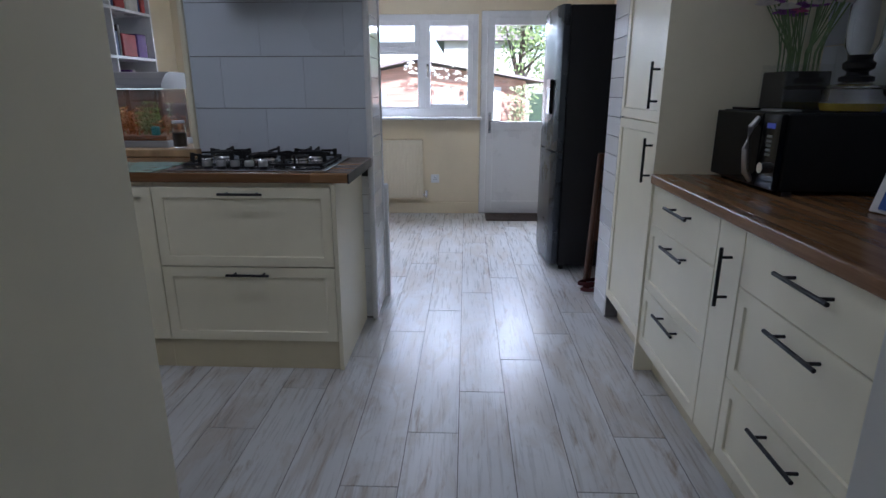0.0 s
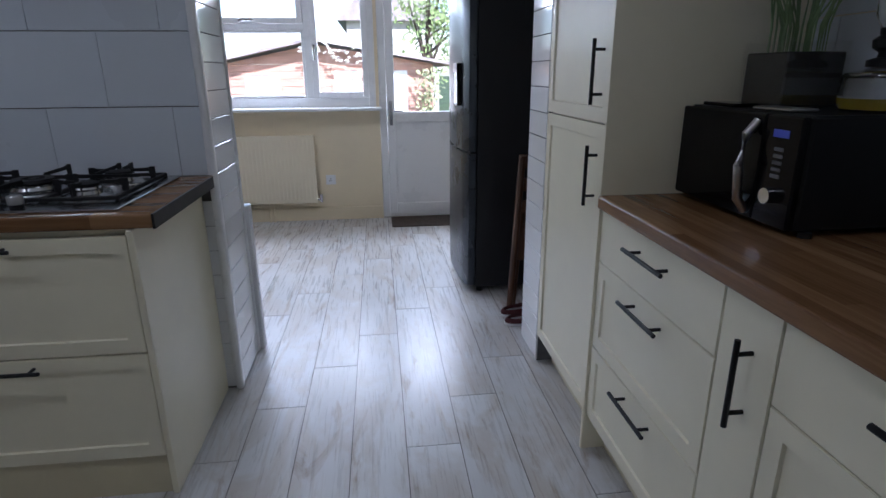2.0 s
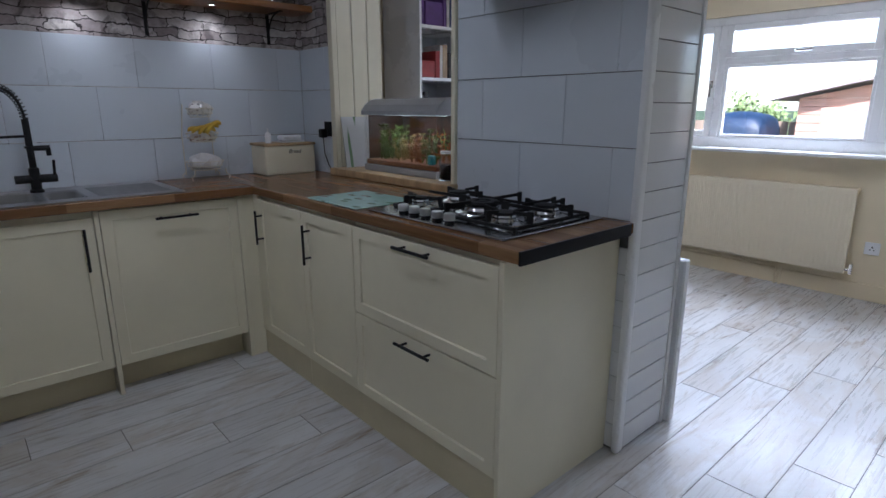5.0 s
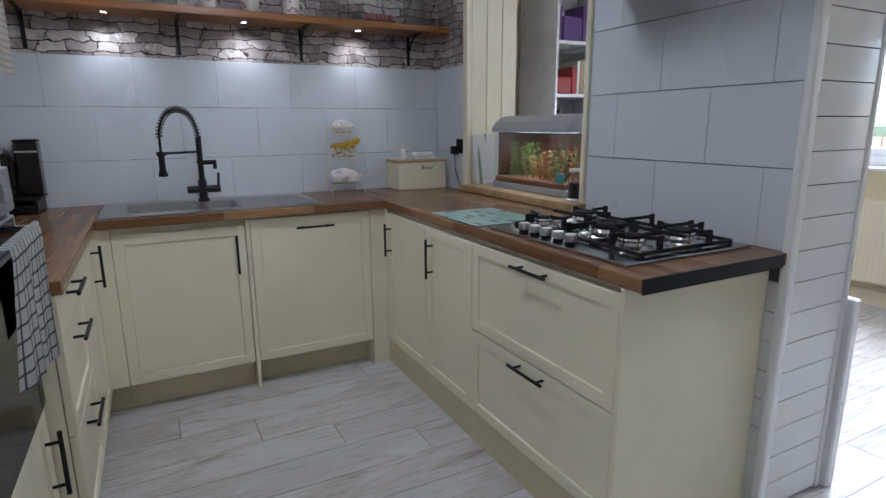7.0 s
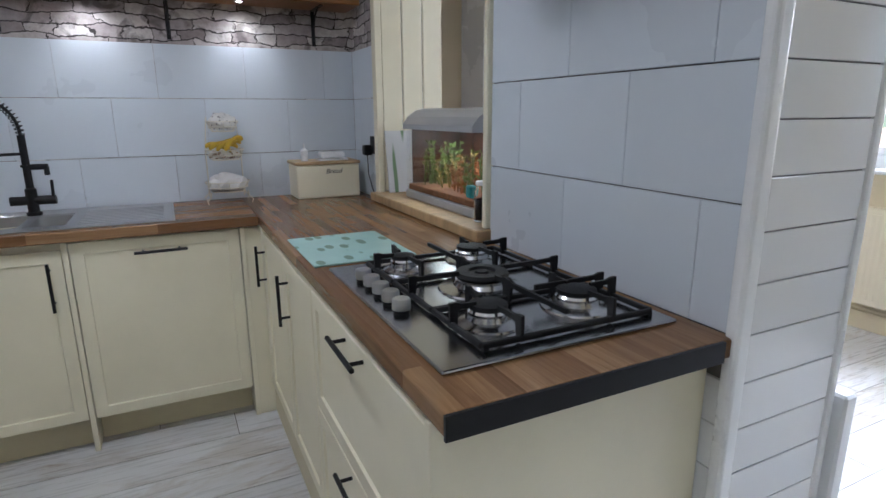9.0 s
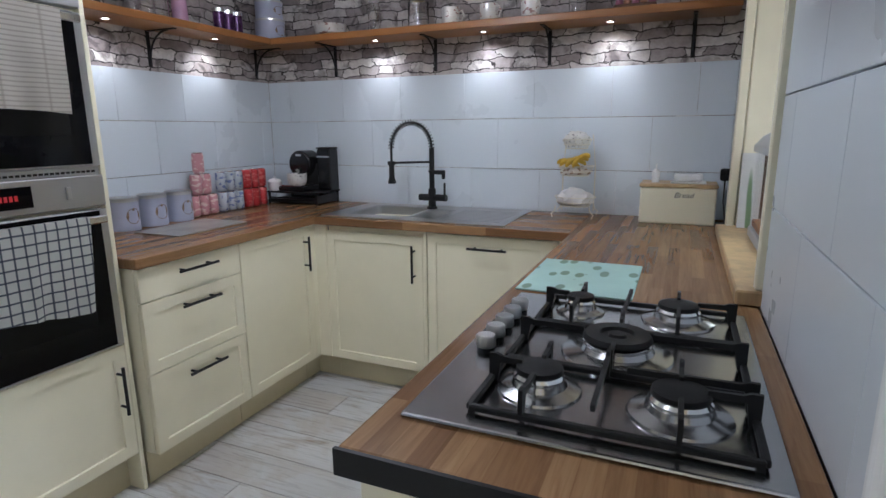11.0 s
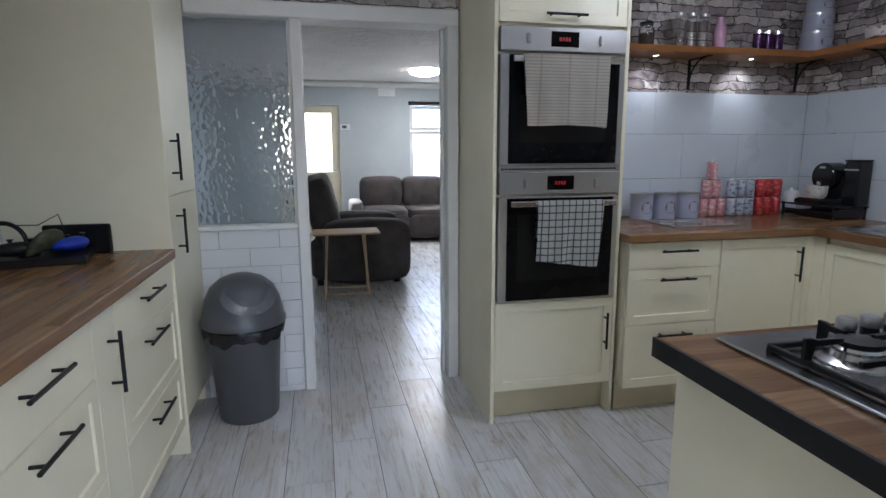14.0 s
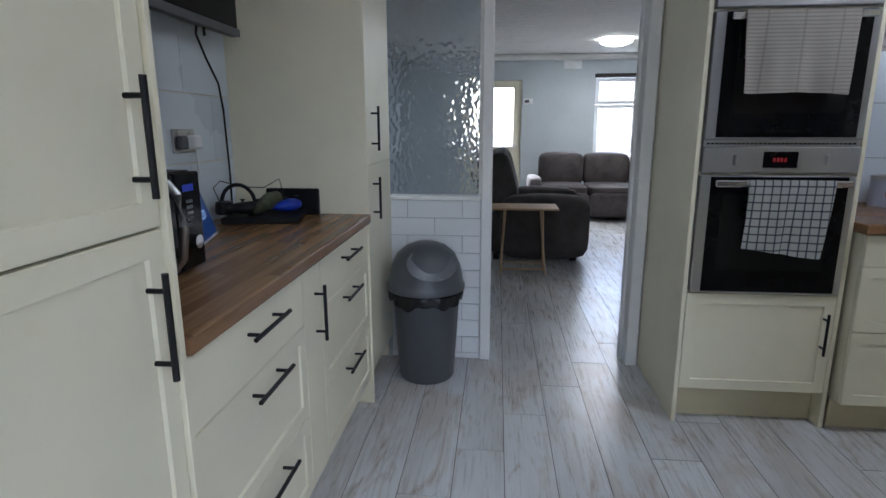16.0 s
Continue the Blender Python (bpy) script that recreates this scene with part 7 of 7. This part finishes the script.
house(-0.6, 2.6, 22.0, 3.0, 5.0, noisy("pale_render", (0.65, 0.62, 0.56), 0.9, 0, 0.08, 1, 30, 0.1))
LEAF = noisy("tree_leaf", (0.30, 0.40, 0.15), 0.6, 0, 0.4, 2.5, 50, 0.1)
BARK = noisy("tree_bark", (0.10, 0.075, 0.055), 0.9, 0, 0.3, 6, 60, 0.5)
def tree(at, height, spread, seed):
    rnd = random.Random(seed)
    t = thing("garden_tree", "leafy green tree beyond the cabin", "tree", at)
    bm = tube(bmesh.new(), [(0, 0, 0), (0.06, 0.02, height * 0.3), (0.0, 0.05, height * 0.55)], 0.14, 10)
    tips = []
    for k in range(9):
        a, z = rnd.uniform(0, 6.28), height * rnd.uniform(0.35, 0.6)
        p = Vector((spread * rnd.uniform(0.4, 0.85) * math.cos(a), spread * rnd.uniform(0.4, 0.85) * math.sin(a), height * rnd.uniform(0.6, 0.98)))
        rod(bm, (0, 0.03, z), p, 0.05, 7, 0.012)
        tips.append(p)
    part("trunk", bm, BARK, t, "", True)
    verts, faces = [], []
    for k in range(1000):
        c = rnd.choice(tips) * rnd.uniform(0.7, 1.0) + Vector((rnd.gauss(0, 0.28 * spread), rnd.gauss(0, 0.28 * spread), rnd.gauss(0, 0.11 * height)))
        d = Vector((rnd.gauss(0, 1), rnd.gauss(0, 1), rnd.gauss(0, 1))).normalized()
        e = d.orthogonal().normalized()
        s = rnd.uniform(0.05, 0.10)
        b = len(verts)
        verts += [c + d * s, c + e * s * 0.5, c - d * s, c - e * s * 0.5]
        faces.append((b, b + 1, b + 2, b + 3))
    me = bpy.data.meshes.new("crown")
    me.from_pydata(verts, [], faces)
    me.materials.append(LEAF)
    o = new("crown", me)
    o.parent = t
    return t


tree((1.75, 17.0, -0.25), 4.1, 1.1, 2)
tree((-5.5, 19.0, -0.25), 1.8, 0.8, 5)
tree((4.6, 18.0, -0.25), 5.0, 1.9, 8)
WHITEVINE = noisy("white_blossom", (0.75, 0.74, 0.66), 0.8, 0, 0.1, 20, 100, 0)
gl = thing("blossom_garland", "white blossom garland hung along the cabin eave", "garland")
rnd = random.Random(31)
def sag(s):
    x = -0.95 + 1.5 * s
    return Vector((x, 11.645, 1.835 - 0.17 * abs(x - GXM)))


part("string", tube(bmesh.new(), [sag(k / 20) for k in range(21)], 0.005, 5), WHITEVINE, gl)
for k in range(60):
    c = sag(rnd.random()) + Vector((0, -rnd.uniform(0.0, 0.03), -rnd.uniform(0.0, 0.24)))
    bm = bmesh.new()
    for q in range(3):
        d = Vector((rnd.uniform(-1, 1), rnd.uniform(-0.6, 0.6), rnd.uniform(-1, 0.2))).normalized()
        e = d.orthogonal().normalized()
        L = rnd.uniform(0.04, 0.08)
        f = [bm.verts.new(c), bm.verts.new(c + d * L * 0.5 + e * L * 0.3), bm.verts.new(c + d * L), bm.verts.new(c + d * L * 0.5 - e * L * 0.3)]
        bm.faces.new(f)
    part("leaf", bm, WHITEVINE, gl)
vn = thing("climbing_plant", "pale variegated climber on the cabin corner", "plant")
verts, faces = [], []
for k in range(420):
    c = Vector((1.30 + rnd.gauss(0, 0.10), 11.55 + rnd.gauss(0, 0.08), rnd.uniform(-0.25, 1.35)))
    d = Vector((rnd.gauss(0, 1), rnd.gauss(0, 1), rnd.gauss(0, 1))).normalized()
    e = d.orthogonal().normalized()
    s = rnd.uniform(0.03, 0.06)
    b = len(verts)
    verts += [c + d * s, c + e * s * 0.6, c - d * s, c - e * s * 0.6]
    faces.append((b, b + 1, b + 2, b + 3))
me = bpy.data.meshes.new("foliage")
me.from_pydata(verts, [], faces)
me.materials.append(noisy("variegated_leaf", (0.42, 0.45, 0.24), 0.6, 0, 0.3, 8, 60, 0))
o = new("foliage", me)
o.parent = vn
part("stem", tube(bmesh.new(), [(1.30, 11.6, -0.25), (1.28, 11.62, 0.6), (1.33, 11.6, 1.3)], 0.02, 6), BARK, vn)

# ---- tiles and planks ----
def wall_tiles(parent, name, axis, face, u_range, rows, length, thick, material, gap=0.0012, toward=1, shift=None, skip=None):
    """Tiles on an upright wall; axis is the one that the row runs along."""
    shared = {}
    for k, (z0, z1) in enumerate(rows):
        u = u_range[0] - (shift[k % len(shift)] if shift else 0)
        while u < u_range[1] - 0.004:
            a, b = max(u, u_range[0]) + gap / 2, min(u + length, u_range[1]) - gap / 2
            u += length
            if b - a < 0.006:
                continue
            if skip and skip((a + b) / 2, (z0 + z1) / 2):
                continue
            key = (round(b - a, 4), round(z1 - z0, 4))
            if key not in shared:
                w, h = (b - a) / 2, (z1 - z0 - 0.003) / 2
                bm = boxed(-w, w, 0, thick, -h, h) if axis == "x" else boxed(0, thick, -w, w, -h, h)
                front = [e for e in bm.edges if all((v.co.y if axis == "x" else v.co.x) < 1e-6 if toward < 0 else (v.co.y if axis == "x" else v.co.x) > thick - 1e-6 for v in e.verts)]
                bmesh.ops.bevel(bm, geom=front, offset=0.0012, segments=1, affect="EDGES")
                shared[key] = mesh(name, bm, material)
            ob = new(name, shared[key])
            ob.parent = parent
            c = (a + b) / 2
            base = face if toward < 0 else face - thick
            ob.location = (c, base, (z0 + z1) / 2) if axis == "x" else (base, c, (z0 + z1) / 2)


RH = [(ZT - 0.003, 1.131), (1.131, 1.395), (1.395, 1.637)]
t1 = thing("tiles_west", "pale blue-white ceramic wall tiles", "wall tiles", kind="structure")
wall_tiles(t1, "tile", "y", XW, (YS, YC), RH, 0.3885, 0.008, TILE, shift=[0.19, 0.035, 0.23])
t2 = thing("tiles_south", "pale blue-white ceramic wall tiles", "wall tiles", kind="structure")
wall_tiles(t2, "tile", "x", YS, (XW, -0.974), RH, 0.3885, 0.008, TILE, shift=[0.1, 0.30, 0.1])
t3 = thing("tiles_hatch_side", "pale blue-white ceramic wall tiles", "wall tiles", kind="structure")
wall_tiles(t3, "tile", "x", YC, (XW, -2.225), RH, 0.3885, 0.008, TILE, toward=-1, shift=[0.1, 0.28, 0.1])
t4 = thing("tiles_pier", "large pale blue-white ceramic tiles behind the hob", "wall tiles", kind="structure")
wall_tiles(t4, "tile", "x", YC, (-1.172, -0.274), [(ZT - 0.003, 1.158), (1.158, 1.411), (1.411, 1.663), (1.663, 1.915), (1.915, 2.168), (2.168, TOP)], 0.424, 0.008, TILE, toward=-1, shift=[0.052, 0.266, 0.055, 0.266])
MR = [(0.01 + 0.1 * k, 0.01 + 0.1 * (k + 1)) for k in range(24)]
t5 = thing("tiles_pier_end", "glossy white metro tiles on the pier end", "wall tiles", kind="structure")
wall_tiles(t5, "tile", "y", -0.256, (3.266, 3.572), MR, 0.30, 0.008, METRO, gap=0.003)
t6 = thing("tiles_pier_front", "glossy white metro tiles below the worktop", "wall tiles", kind="structure")
wall_tiles(t6, "tile", "x", YC, (-0.332, -0.274), MR[:8], 0.30, 0.008, METRO, gap=0.003, toward=-1)
t7 = thing("tiles_partition", "white metro tiles on the low partition", "wall tiles", kind="structure")
PR = [(0.001, 0.035)] + [(0.035 + 0.0962 * k, 0.035 + 0.0962 * (k + 1)) for k in range(9)]
wall_tiles(t7, "tile", "x", 0.640, (0.541, 1.035), PR, 0.298, 0.008, METRO, gap=0.003, shift=[0.05, 0.2])
t8 = thing("tiles_nib_end", "white metro tiles on the wall end", "wall tiles", kind="structure")
wall_tiles(t8, "tile", "y", 1.027, (3.31, 3.575), MR, 0.30, 0.008, METRO, gap=0.003, toward=-1)
t9 = thing("tiles_east", "pale blue-white ceramic wall tiles", "wall tiles", kind="structure")
wall_tiles(t9, "tile", "y", XE, (1.209, 2.688), [(ZT - 0.003, 1.15), (1.15, 1.409), (1.409, 1.665), (1.665, 1.92), (1.92, 2.175), (2.175, TOP)], 0.412, 0.008, TILE, toward=-1, shift=[0.06, 0.26])

planks = thing("plank_floor", "whitewashed wood-look porcelain planks", "floor", kind="structure")
PWID, PLEN = 0.1929, 1.2163
near_mesh = mesh("plank", boxed(-PWID / 2 + 0.0017, PWID / 2 - 0.0017, -PLEN / 2 + 0.0017, PLEN / 2 - 0.0017, -0.002, 0.0), FLOOR)
verts, faces = [], []
for k in range(-19, 10):
    x = 0.2165 + PWID * (k + 0.5)
    j = 2.4657 + 0.3041 * k
    n0 = math.floor((-5.6 - j) / PLEN)
    for n in range(n0, n0 + 12):
        y0, y1 = max(j + PLEN * n, -5.6), min(j + PLEN * (n + 1), YN)
        if y1 - y0 < 0.02 or x < -3.3 or x > 2.1:
            continue
        whole = y1 - y0 > PLEN - 0.001
        if whole and -2.1 < x < 1.0 and -1.6 < (y0 + y1) / 2 < 5.4:
            ob = new("plank", near_mesh)
            ob.parent = planks
            ob.location = (x, (y0 + y1) / 2, 0)
        else:
            b = len(verts)
            xa, xb, ya, yb = x - PWID / 2 + 0.0017, x + PWID / 2 - 0.0017, y0 + 0.0017, y1 - 0.0017
            verts += [(xa, ya, -0.002), (xb, ya, -0.002), (xb, yb, -0.002), (xa, yb, -0.002), (xa, ya, 0), (xb, ya, 0), (xb, yb, 0), (xa, yb, 0)]
            faces += [tuple(b + q for q in f) for f in ((4, 5, 6, 7), (0, 1, 5, 4), (1, 2, 6, 5), (2, 3, 7, 6), (3, 0, 4, 7))]
me = bpy.data.meshes.new("plank_rest")
me.from_pydata(verts, [], faces)
me.materials.append(FLOOR)
rest = new("plank_rest", me)
rest.parent = planks
tagged(rest, kind="stuff")
